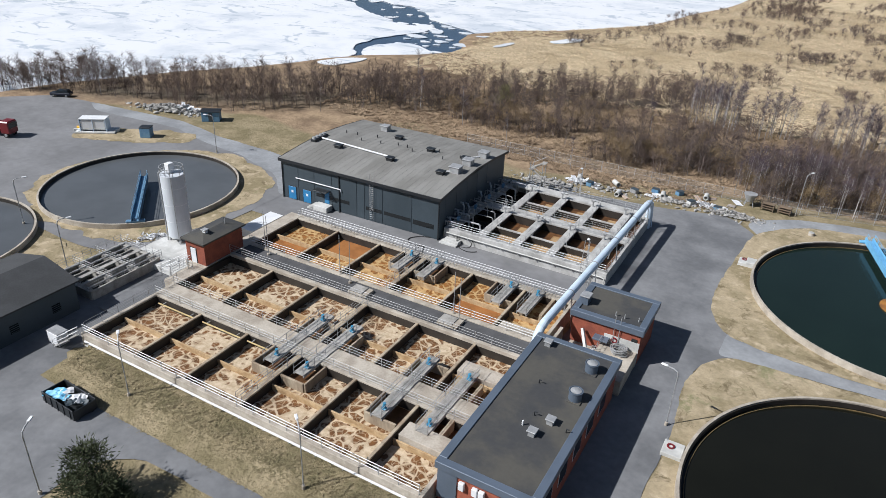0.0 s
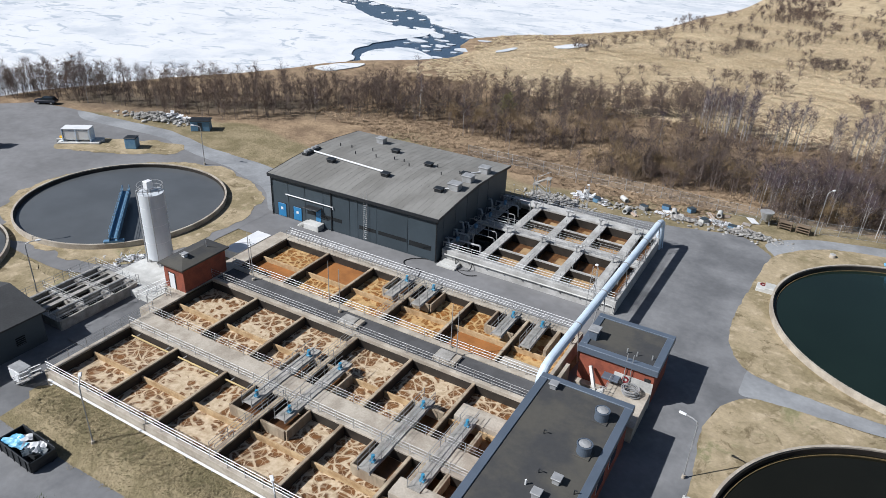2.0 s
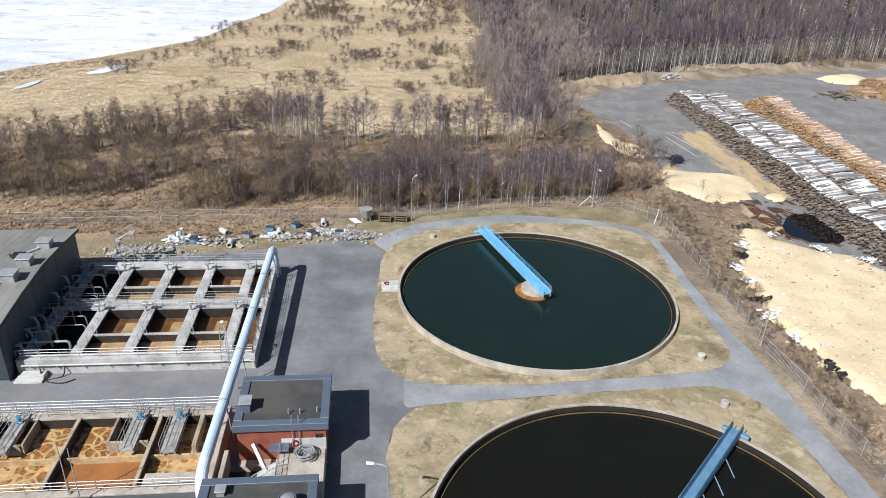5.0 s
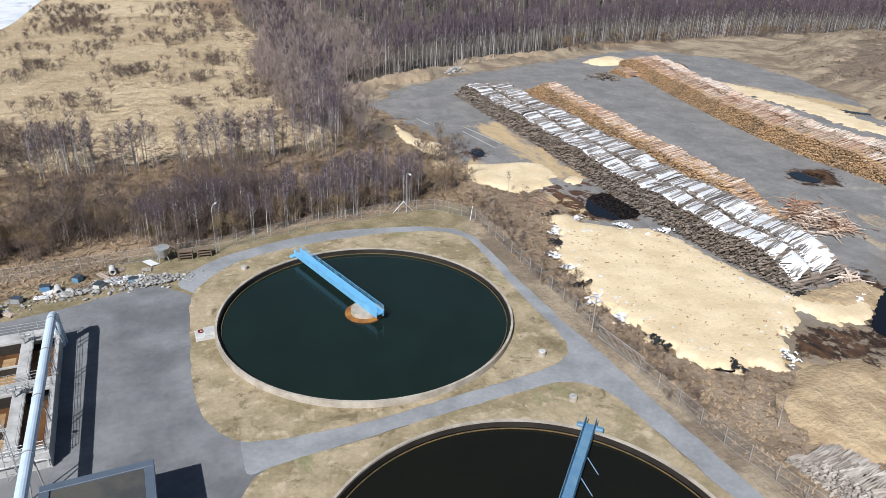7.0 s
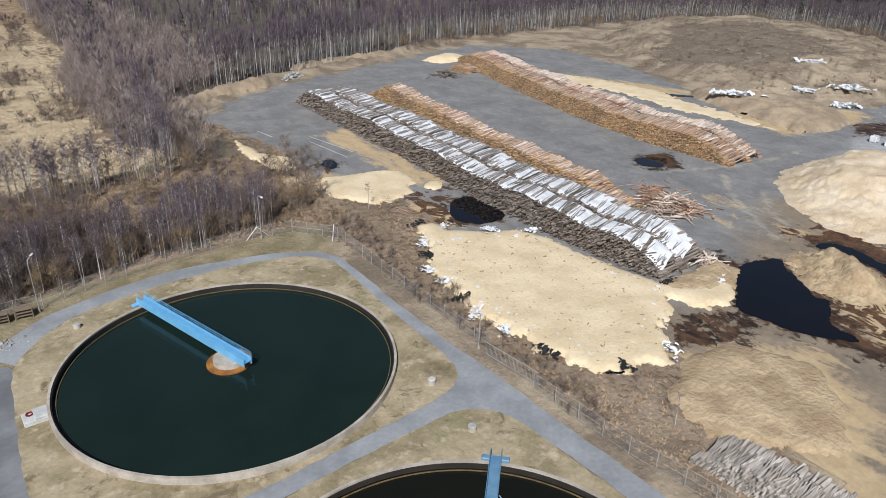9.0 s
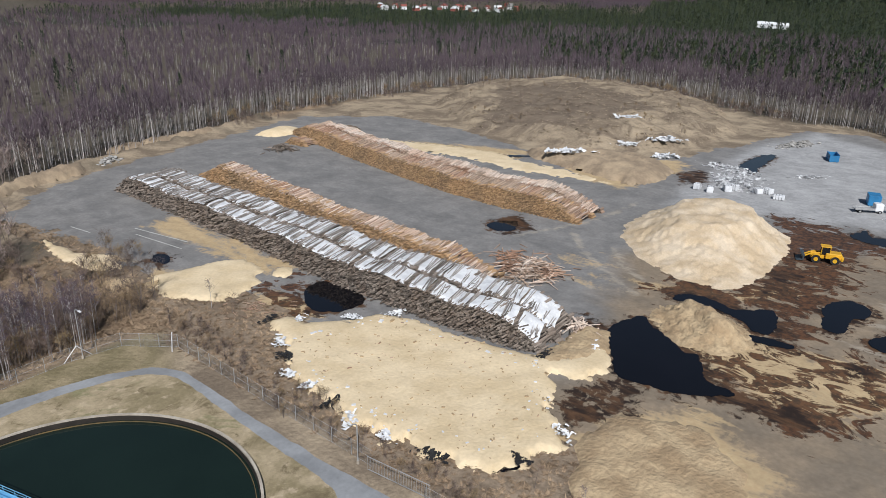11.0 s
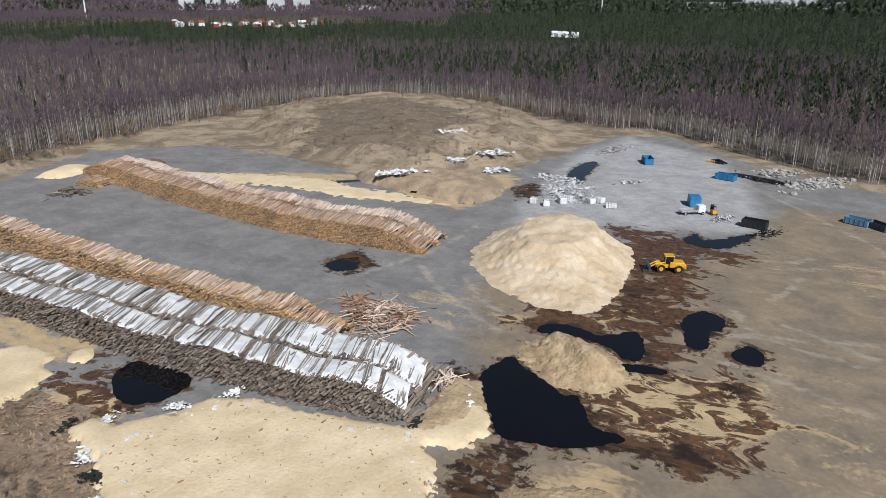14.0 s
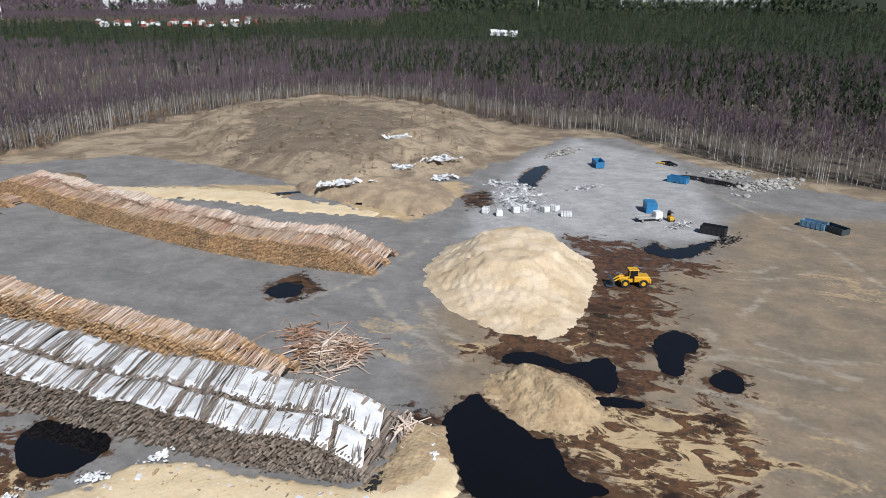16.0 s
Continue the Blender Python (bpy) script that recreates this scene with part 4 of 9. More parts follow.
Y_ROWS = [(36.0, 45.0, 40.4), (48.0, 56.8, 51.5), (61.0, 70.2, 65.4)]
bwall(X0 - 0.5, 35.5, X1, 36.0)
bwall(X0 - 0.5, 36.0, X0, 71.4)
bwall(X1, 35.5, X1 + 0.4, 71.4)
part("walkway", block(B(), X0, 45.0, TOP - 0.3, X1, 48.0, TOP + 0.01, 0.03), CONCRETE, basin, "pale concrete walkway slab")
for y in (45.0, 47.7):
    part("wall", block(B(), X0, y, -0.4, X1, y + 0.3, TOP - 0.3), WET_AND_SHADE, basin, "dark wet concrete wall")
part("wall", block(B(), X0, 56.8, -0.4, X1, 57.3, TOP + 0.25, 0.03), CONCRETE, basin)
part("wall", block(B(), X0, 60.3, -0.4, X1, 61.0, TOP + 0.1, 0.03), CONCRETE, basin)
part("walkway", block(B(), X0, 57.3, 1.2, X1, 60.3, TOP - 0.05), ASPHALT_DARK, basin, "dark asphalt strip between the basins")
part("walkway", block(B(), X0, 70.2, -0.4, X1, 71.4, TOP - 0.02, 0.03), CONCRETE, basin, "pale concrete edge walkway")
part("walkway", block(B(), X0 - 2.2, 48, -0.2, X0 - 0.5, 71.4, TOP - 0.06, 0.03), CONCRETE, basin, "pale concrete platform beside the basins")
COLS = [-54.8, -47.8, -40.6, -33.5, -26.2]
for r, (y0, y1, yb) in enumerate(Y_ROWS):
    bed = [X0] + COLS + [X1]
    for c, (xa, xb) in enumerate(zip(bed, bed[1:])):
        for h, (ya, yc) in enumerate(((y0, yb), (yb, y1))):
            if r == 2:
                mat_here = SLUDGE if (c, h) in ((0, 0), (1, 1), (4, 0)) else SCUM_ORANGE
            else:
                mat_here = SLUDGE_BROWN if c == 5 and h == 1 - r else SCUM
            p = part("liquid", block(B(), xa + 0.01, ya + 0.01, -0.3, xb - 0.01, yc - 0.01, LIQ + 0.004 * ((c + h) % 2)), mat_here, basin,
                     "smooth orange-brown sludge" if mat_here == SLUDGE else "cream foam torn over brown liquor, darkened for the baffle's shade")
    for x in COLS:
        w = 0.34 if x != -40.6 else 0.6
        part("wall", block(B(), x - w / 2, y0, -0.35, x + w / 2, y1, TOP - 0.02, 0.03), CONCRETE_STAINED, basin, "stained concrete cross wall")
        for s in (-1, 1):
            part("wall_skin", block(B(), x + s * (w / 2 + 0.002) - 0.02, y0 + 0.01, LIQ - 0.3, x + s * (w / 2 + 0.002) + 0.02, y1 - 0.01, TOP - 0.16), WET_AND_SHADE, basin, "dark inner wall face")
    for xa, xb in zip(bed, bed[1:]):
        if r == 2 or xb < -25 or r < 2:
            part("baffle", block(B(), xa + 0.18, yb - 0.09, -0.3, xb - 0.18, yb + 0.09, TOP - 0.5, 0.02), BAFFLE, basin, "tan plank baffle")
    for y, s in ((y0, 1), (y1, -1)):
        part("wall_skin", block(B(), X0 + 0.02, y - 0.002 if s > 0 else y - 0.03, LIQ - 0.3, X1 - 0.02, y + 0.03 if s > 0 else y + 0.002, TOP - 0.2), WET_AND_SHADE, basin, "dark inner wall face")
    part("wall_skin", block(B(), X0 - 0.002, y0 + 0.03, LIQ - 0.3, X0 + 0.03, y1 - 0.03, TOP - 0.2), WET_AND_SHADE, basin, "dark inner wall face")
    # effluent channels by the east end: narrow dark troughs
    for xa, xb in ((-25.0, -24.6), (-22.6, -22.2)):
        ya, yc = (y0, yb - 0.6) if r == 1 else (yb + 0.6, y1)
        part("channel_wall", block(B(), xa, ya, -0.3, xb, yc, TOP - 0.05, 0.03), CONCRETE_STAINED, basin)
    ya, yc = (y0, y0 + 3.4) if r == 1 else (y1 - 3.4, y1)
    for xa, xb in ((-44.0, -40.9), (-40.3, -37.2), (-30.0, -26.37)):
        out = xa if xa in (-44.0, -30.0) else xb
        part("channel_wall", block(B(), out - 0.12, ya, -0.3, out + 0.12, yc, TOP - 0.05, 0.03), CONCRETE_STAINED, basin, "stained concrete channel wall")
        ye = yc if r == 1 else ya
        part("channel_wall", block(B(), xa + 0.12, ye - 0.12, -0.3, xb - 0.12, ye + 0.12, TOP - 0.05, 0.03), CONCRETE_STAINED, basin, "stained concrete channel wall")
        part("liquid", block(B(), xa + 0.12, ya + 0.13, -0.2, xb - 0.12, yc - 0.13, LIQ + 0.03), SLUDGE_BROWN, basin, "dark brown channel liquor")
for y in (42.0, 53.0, 62.0):
    part("platform", block(B(), -25.6, y - 1.4, 1.5, -21.0, y + 0.6, TOP + 0.05, 0.04), CONCRETE, basin, "rough concrete platform over the channel")

# mixer bridges: grated catwalks with a blue drive
for i, (x, y0, y1) in enumerate(((-42.6, 42.4, 52.6), (-38.6, 42.4, 52.6), (-28.6, 41.4, 52.2), (-23.9, 41.8, 52.2), (-42.4, 65.6, 71), (-38.6, 65.6, 71), (-28.0, 65.4, 71), (-24.4, 65.0, 71))):
    br = thing("catwalk", (x, y0, TOP + 0.05), "grey steel grating catwalk with a blue drive motor", "catwalk", "catwalks over the basins")
    L = y1 - y0
    part("deck", block(B(), -0.6, 0, 0.0, 0.6, L, 0.08), GRATING, br)
    for s in (-0.6, 0.6):
        part("beam", block(B(), s - 0.06, 0, -0.22, s + 0.06, L, 0.0), STEEL, br)
        for h in (0.55, 1.1):
            part("rail", rod(B(), (s, 0, h), (s, L, h), 0.03, seg=5), STEEL, br)
        for k in range(int(L / 1.8) + 1):
            q = meshpart("post", POST_MESH, STEEL, br)
            q.location = (s, min(k * 1.8, L), 0.05)
    for yy2 in ((1.2, L - 1.4) if L > 7 else (L - 1.4,)):
        mo = part("motor", drum(B(), 0.15, yy2, 0.3, 0.85, 0.2, 0.16, 10), BLUE_MOTOR, br, "blue drive motor")
        part("gearbox", block(B(), -0.1, yy2 - 0.2, 0.08, 0.4, yy2 + 0.2, 0.3, 0.04), BLUE_MOTOR, mo)

for x in (-58.2, -51.2, -44.6):
    pp = thing("air_pipe", (x, 44.4, 1.7), "pale yellow air pipe along a basin wall", "pipe", "air pipes")
    part("pipe", rod(B(), (-2.8, 0, 0), (2.8, 0, 0), 0.09, seg=8), surf("cream pipe", (0.55, 0.42, 0.2), None, rough=0.5) if x == -58.2 else bpy.data.materials["cream pipe"], pp)
    for s in (-2.2, 2.2):
        part("bracket", block(B(), s - 0.05, 0, -0.05, s + 0.05, 0.62, 0.05), STEEL, pp)

for y, z, pale in ((35.65, TOP, True), (45.15, TOP, False), (47.85, TOP, False), (57.05, TOP + 0.25, False), (60.7, TOP + 0.1, True), (70.5, TOP, False), (71.3, TOP, True)):
    railing([(X0 - 0.2, y, z), (X1, y, z)], pale=pale, label="white-painted tube railing along the basin edge" if pale else "galvanised steel tube railing on a concrete edge")
railing([(X0 - 0.4, 36.0, TOP), (X0 - 0.4, 48.5, TOP)])
railing([(X0 - 2.0, 49, TOP), (X0 - 2.0, 51.6, TOP)])
for x in (-40.9, -40.2):
    for y0, y1, _ in Y_ROWS:
        railing([(x, y0 + 0.2, TOP), (x, y1 - 0.2, TOP)])

# steps at the corner of the basins
st = thing("stair", (-62.3, 35.0, 0), "straight steel stair with white tube handrails down the bank", "stairs")
for i in range(11):
    part("tread", block(B(), -3.1 + 0.28 * i - 0.3, -1.0 - 0.0, 0.2 * i, -3.1 + 0.28 * i + 0.02, 0.2, 0.2 * i + 0.05), GRATING, st)
for y in (-1.0, 0.2):
    part("stringer", hose(B(), [(-3.3, y, 0.0), (0, y, 2.2)], 0.06), STEEL, st)
    for h in (0.5, 1.0):
        part("handrail", hose(B(), [(-3.3, y, h), (0, y, 2.2 + h)], 0.045), PAINT_WHITE, st)
    for i in range(4):
        q = meshpart("post", POST_MESH, STEEL, st)
        q.location = (-3.2 + i, y, 0.05 + 0.66 * i)
cb = thing("cabinet", (-65.8, 34.9, 0.1), "pale grey steel switch cabinet beside the stair", "cabinet")
part("body", block(B(), -0.9, -0.6, 0, 0.9, 0.6, 1.5, 0.04), PAINT_WHITE, cb)
part("door", block(B(), -0.85, -0.63, 0.1, -0.02, -0.6, 1.4), PAINT_WHITE, cb)
part("door", block(B(), 0.02, -0.63, 0.1, 0.85, -0.6, 1.4), PAINT_WHITE, cb)
part("lid", block(B(), -0.95, -0.66, 1.5, 0.95, 0.66, 1.56, 0.02), STEEL, cb)


# ---- process hall ----
hall = thing("process_hall", (-58, 90, 0.1), "large slate-grey clad process hall with a low felt roof", "building")
hall.matrix_basis = pose(-58.1, 90.3, 0.1, 0, 0, 1.5)
HW, HD, EAVE, RIDGE = 14.1, 11.4, 6.5, 8.0
part("wall", block(B(), -HW, -HD, -0.5, HW, HD, EAVE - 0.05), CLADDING, hall)
bm = B()
prof = [(-HD - 0.5, EAVE - 0.05), (-6, EAVE + 0.5), (0, EAVE + 0.8), (6, EAVE + 0.5), (HD + 0.5, EAVE - 0.05)]
rows_v = [[bm.verts.new((x, y, z + o)) for y, z in prof] for x, o in ((-HW - 0.35, 0.22), (HW + 0.35, 0.22))]
rows_b = [[bm.verts.new((x, y, z)) for y, z in prof] for x in (-HW - 0.35, HW + 0.35)]
for i in range(4):
    bm.faces.new((rows_v[0][i], rows_v[1][i], rows_v[1][i + 1], rows_v[0][i + 1]))
    bm.faces.new((rows_b[0][i + 1], rows_b[1][i + 1], rows_b[1][i], rows_b[0][i]))
for k in (0, 1):
    f = rows_v[k] + rows_b[k][::-1]
    bm.faces.new(f if k else f[::-1])
for i in (0, 4):
    f = (rows_v[0][i], rows_b[0][i], rows_b[1][i], rows_v[1][i])
    bm.faces.new(f if i == 0 else f[::-1])
roof = part("roof", bm, ROOF_FELT, hall, "grey weathered felt roof with seams")
part("fascia", block(B(), -HW - 0.38, -HD - 0.56, EAVE - 0.25, HW + 0.38, -HD - 0.46, EAVE + 0.2), CLADDING_DARK, hall, "dark eaves fascia")
for x in (-HW - 0.4, HW + 0.36):
    bm = B()
    for (ya, za), (yb2, zb) in zip(prof, prof[1:]):
        v = [bm.verts.new((xx, y, z)) for xx in (x, x + 0.06) for y, z in ((ya, za - 0.1), (yb2, zb - 0.1), (yb2, zb + 0.26), (ya, za + 0.26))]
        for q in ((0, 1, 2, 3), (7, 6, 5, 4), (0, 3, 7, 4), (3, 2, 6, 7), (1, 0, 4, 5)):
            bm.faces.new([v[i] for i in q])
    part("verge", bm, CLADDING_DARK, hall, "dark roof verge")
for i in range(28):  # felt seams up the slope
    x = -HW + 0.5 + i * (2 * HW - 1) / 27
    bm = B()
    for (ya, za), (yb2, zb) in zip(prof, prof[1:]):
        rod(bm, (x, ya, za + 0.205), (x, yb2, zb + 0.205), 0.03, seg=4)
    part("seam", bm, ROOF_FELT, roof)
edges_x = [-14.1, -11.0, -7.9, -4.6, -3.2, 0.0, 1.4, 4.6, 9.6, 14.1]
for a, b2 in zip(edges_x, edges_x[1:]):
    part("cladding_panel", block(B(), a + 0.06, -HD - 0.05, 0.15, b2 - 0.06, -HD, EAVE - 0.3, 0.015), CLADDING, hall)
for x in (-14.1, -3.2, 14.05):
    part("downpipe", rod(B(), (x, -HD - 0.14, 0), (x, -HD - 0.14, EAVE - 0.2), 0.09, seg=8), CLADDING_DARK, hall, "dark downpipe")
for a, b2 in ((-7.6, -4.4), (-4.2, -1.4), (1.6, 4.4), (4.8, 9.4), (9.8, 13.3)):
    part("window_band", block(B(), a, -HD - 0.075, 1.7 if a < 9 else 1.5, b2, -HD - 0.05, 2.25), GLASS_DARK, hall, "narrow dark window band")
for y in (-8, -4.5, -1, 2.5, 6):
    part("cladding_panel", block(B(), HW, y - 1.7, 0.15, HW + 0.05, y + 1.7, EAVE + 0.2, 0.015), CLADDING, hall)
for x in (-12.3, -9.4):
    d = part("door", block(B(), x - 0.75, -HD - 0.12, 0.1, x + 0.75, -HD - 0.05, 2.2, 0.02), BLUE_DOOR, hall, "bright blue double door")
    part("sign", block(B(), x - 0.2, -HD - 0.135, 1.2, x + 0.2, -HD - 0.121, 1.6), PAINT_WHITE, d, "small white notice")
    part("frame", block(B(), x - 0.85, -HD - 0.09, 0.1, x + 0.85, -HD - 0.051, 2.3), CLADDING_DARK, d)
d = part("door", block(B(), -6.0, -HD - 0.12, 0.9, -5.1, -HD - 0.05, 3.0, 0.02), BLUE_DOOR, hall, "blue entrance door above steps")
part("landing", block(B(), -7.2, -HD - 1.6, 0, -4.6, -HD - 0.06, 0.85, 0.03), CONCRETE_WHITE, d, "pale concrete landing")
for i in range(4):
    part("step", block(B(), -8.4 + 0.3 * i, -HD - 1.5, 0, -7.2, -HD - 0.3, 0.2 + 0.2 * i), CONCRETE_WHITE, d)
part("canopy", block(B(), -7.4, -HD - 1.3, 3.1, -4.9, -HD - 0.05, 3.2, 0.02), CLADDING_DARK, d)
part("wall_pipe", hose(B(), [(-11.4, -HD - 0.2, 3.9), (-2.9, -HD - 0.2, 3.9), (-2.8, -HD - 0.2, 3.6)], 0.09), PAINT_WHITE, hall, "long white wall-mounted pipe")
lad = part("ladder", hose(B(), [(2.5, -HD - 0.35, 0.4), (2.5, -HD - 0.35, EAVE + 1.2)], 0.03, 5), STEEL, hall, "steel wall ladder with cage hoops")
part("stile", hose(B(), [(3.1, -HD - 0.35, 0.4), (3.1, -HD - 0.35, EAVE + 1.2)], 0.03, 5), STEEL, lad)
for i in range(20):
    part("rung", rod(B(), (2.5, -HD - 0.35, 0.6 + 0.32 * i), (3.1, -HD - 0.35, 0.6 + 0.32 * i), 0.018, seg=4), STEEL, lad)


def roof_z(y):
    for (ya, za), (yb2, zb) in zip(prof, prof[1:]):
        if ya <= y <= yb2:
            return za + (zb - za) * (y - ya) / (yb2 - ya) + 0.2
    return EAVE


def vent(parent, x, y, z, w, d, h, mt, cap=None, label=""):
    v = part("vent", block(B(), x - w / 2, y - d / 2, z - 0.1, x + w / 2, y + d / 2, z + h, 0.03), mt, parent, label)
    part("cowl", block(B(), x - w / 2 - 0.12, y - d / 2 - 0.12, z + h, x + w / 2 + 0.12, y + d / 2 + 0.12, z + h + 0.12, 0.02), cap or mt, v)
    return v


for x, y in ((-8.4, -4.2), (1.4, -4.3), (10.6, -4.8), (-2.6, 5.0), (4.8, 2.6), (11.2, 2.2)):
    vent(hall, x, y, roof_z(y), 1.1, 0.9, 0.45, CLADDING_DARK, label="low dark roof vent")
for x, y, s in ((-7.2, 8.0, 1.0), (12.2, -3.0, 1.2), (12.6, 0.4, 1.1), (12.9, 5.4, 1.1)):
    vent(hall, x, y, roof_z(y), 1.3 * s, 1.2 * s, 0.9, STEEL, STEEL, "grey square roof fan housing")
part("roof_pipe", hose(B(), [(-13.0, -2.6, roof_z(-2.6) + 0.25), (0.8, -3.6, roof_z(-3.6) + 0.25)], 0.14), PAINT_WHITE, hall, "long white roof pipe")
part("roof_pipe", hose(B(), [(11.2, 2.8, roof_z(2.8) + 0.2), (12.6, 5.0, roof_z(5) + 0.2)], 0.1), PAINT_WHITE, hall)
part("roof_pipe", hose(B(), [(10.6, -4.2, roof_z(-4) + 0.2), (12.4, -3.2, roof_z(-3) + 0.2)], 0.1), PAINT_WHITE, hall)
ac = part("cooler", block(B(), -13.9, -4.4, roof_z(-3.5) - 0.05, -12.9, -0.8, roof_z(-3.5) + 0.45, 0.04), CLADDING_DARK, hall, "dark rooftop cooler with four fans")
for i in range(4):
    part("fan", drum(B(), -13.4, -4.0 + 0.9 * i, roof_z(-3.5) + 0.45, roof_z(-3.5) + 0.75, 0.36, 0.3, 12), STEEL, ac)
rr = random.Random(3)
for i in range(12):
    x, y = -11 + 1.9 * i + rr.uniform(-0.6, 0.6), rr.uniform(0.0, 4.0)
    part("flue", drum(B(), x, y, roof_z(y), roof_z(y) + 0.5, 0.08, None, 6), CLADDING_DARK, hall)
for i, y in enumerate((-9.4, -7.0, -5.2, -3.4, 1.0, 4.4)):  # pipework up the east wall
    part("wall_pipe", hose(B(), [(HW + 0.9, y, 0.2), (HW + 0.9, y, 2.2 + 0.4 * (i % 3)), (HW + 0.5, y + 0.4, 2.7 + 0.4 * (i % 3)), (HW + 0.02, y + 0.4, 2.7 + 0.4 * (i % 3))], 0.15), STEEL, hall)

# ---- open tanks beside the hall: eight hoppers ----
tank8 = thing("open_tank", (-31, 91.5, 0.1), "pale concrete open tanks with eight hopper cells", "settling tank", kind="structure")
tank8.matrix_basis = Matrix()
GX0, GX1, GY0, GY1, GT = -43.4, -19.0, 80.2, 102.6, 1.9
for a in ((GX0, GY0, GX1, GY0 + 0.4), (GX0, GY1 - 0.4, GX1, GY1), (GX1 - 0.4, GY0 + 0.4, GX1, GY1 - 0.4), (GX0, GY0 + 0.4, GX0 + 0.4, GY1 - 0.4)):
    part("wall", block(B(), a[0], a[1], -0.5, a[2], a[3], GT, 0.03), CONCRETE_GREY, tank8)
part("floor", block(B(), GX0 + 0.4, GY0 + 0.4, -0.5, GX1 - 0.4, GY1 - 0.4, 0.25), WET_AND_SHADE, tank8)
for y, w in ((GY0 + 0.7, 0.6), (91.4, 1.9), (GY1 - 1.2, 1.6)):
    part("walkway", block(B(), GX0 + 0.4, y - w / 2, GT - 0.3, GX1 - 0.4, y + w / 2, GT + 0.02, 0.03), CONCRETE_GREY, tank8, "pale concrete walkway")
for x in (-37.8, -32.5, -27.4, -22.2):
    for ya, yb2 in ((GY0 + 1.0, 90.4), (92.4, GY1 - 2.0)):
        part("walkway", block(B(), x - 0.6, ya, GT - 0.25, x + 0.6, yb2, GT - 0.02, 0.03), CONCRETE_GREY, tank8, "pale concrete cross walkway")
        part("wall", block(B(), x - 0.2, ya, 0.25, x + 0.2, yb2, GT - 0.25), CONCRETE_GREY, tank8)
cx = [-43.0, -37.8, -32.5, -27.4, -22.2, -19.4]
for a, b2 in zip(cx, cx[1:]):
    for ya, yb2 in ((GY0 + 1.0, 90.4), (92.4, GY1 - 2.0)):
        ym = ya + 0.42 * (yb2 - ya)
        if a > -43 and b2 < -20:
            part("baffle", block(B(), a + 0.6, ym - 0.12, 0.25, b2 - 0.6, ym + 0.12, GT - 0.1, 0.02), CONCRETE_GREY, tank8, "pale concrete baffle wall")
            # the far half takes a darker liquor as the baffle's painted shadow
            part("liquid", block(B(), a + 0.2, ym + 0.12, 0.2, b2 - 0.2, yb2, 0.45), SLUDGE_BROWN, tank8, "brown liquor, darkened for the baffle's shade")
            part("liquid", block(B(), a + 0.2, ya, 0.2, b2 - 0.2, ym - 0.12, 0.75), SLUDGE_TAN, tank8, "tan scummed liquor")
            part("weir", block(B(), a + 2.6, ym + 1.0, 0.0, a + 3.9, yb2 - 0.9, 0.47, 0.02), SLUDGE_TAN, tank8, "tan scum lying against the weir")
            # dark skins put the shade of deep cells into the wall colour
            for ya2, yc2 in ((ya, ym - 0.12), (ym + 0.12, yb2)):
                part("wall_skin", block(B(), a + 0.2, ya2 + 0.02, 0.3, a + 0.24, yc2 - 0.02, GT - 0.3), WET_AND_SHADE, tank8, "dark inner wall face")
                part("wall_skin", block(B(), a + 0.24, yc2 - 0.04, 0.3, b2 - 0.24, yc2 - 0.002, GT - 0.3), WET_AND_SHADE, tank8, "dark inner wall face")
            part("guide_post", rod(B(), (a + 0.9, ym + 0.2, 0.3), (a + 0.9, ym + 0.2, GT + 0.5), 0.05, seg=6), STEEL, tank8)
        else:
            part("liquid", block(B(), a + 0.2, ya, 0.2, b2 - 0.2, yb2, 0.4), POOL_BROWN if a < -40 else SLUDGE_BROWN, tank8, "dark liquor")
for y in (GY0 + 0.2, 90.6, 92.2, GY1 - 0.2):
    railing([(GX0 + 0.5, y, GT), (GX1 - 0.3, y, GT)], group="open tank railings", pale=(y < 82))
railing([(GX1 - 0.2, GY0 + 0.3, GT), (GX1 - 0.2, GY1 - 0.3, GT)], group="open tank railings")
for x in (-37.8, -32.5, -27.4, -22.2):
    for ya, yb2 in ((GY0 + 1.0, 90.4), (92.4, GY1 - 2.0)):
        railing([(x + 0.7, ya, GT), (x + 0.7, yb2, GT)], group="open tank railings", rails=(0.55, 1.1))
        dv = thing("gate_drive", (x - 0.3, yb2 - 0.6, GT), "grey valve drive with a hand wheel on a post", "valve drive", "valve drives on the open tanks")
        part("pedestal", drum(B(), 0, 0, 0, 0.8, 0.12, None, 8), STEEL, dv)
        part("gearbox", block(B(), -0.3, -0.25, 0.8, 0.3, 0.25, 1.15, 0.05), STEEL, dv)
        part("motor", rod(B(), (0.3, 0, 1.0), (0.8, 0, 1.0), 0.16, seg=10), STEEL, dv)
fp = thing("wall_pipe", (GX0 + 0.5, GY0 - 0.2, 1.2), "pale pipe on brackets along the open tank wall", "pipe", "wall pipes")
fp.matrix_basis = Matrix()
part("pipe", hose(B(), [(GX0 + 0.6, GY0 - 0.25, 1.35), (GX1 - 0.6, GY0 - 0.25, 1.35), (GX1 - 0.2, GY0 - 0.22, 1.2), (GX1 - 0.2, GY0 - 0.22, 0.5)], 0.09), CONCRETE_WHITE, fp)
for i in range(9):
    part("bracket", block(B(), GX0 + 1.5 + 2.6 * i - 0.05, GY0 - 0.32, 1.05, GX0 + 1.5 + 2.6 * i + 0.05, GY0, 1.25), STEEL, fp)
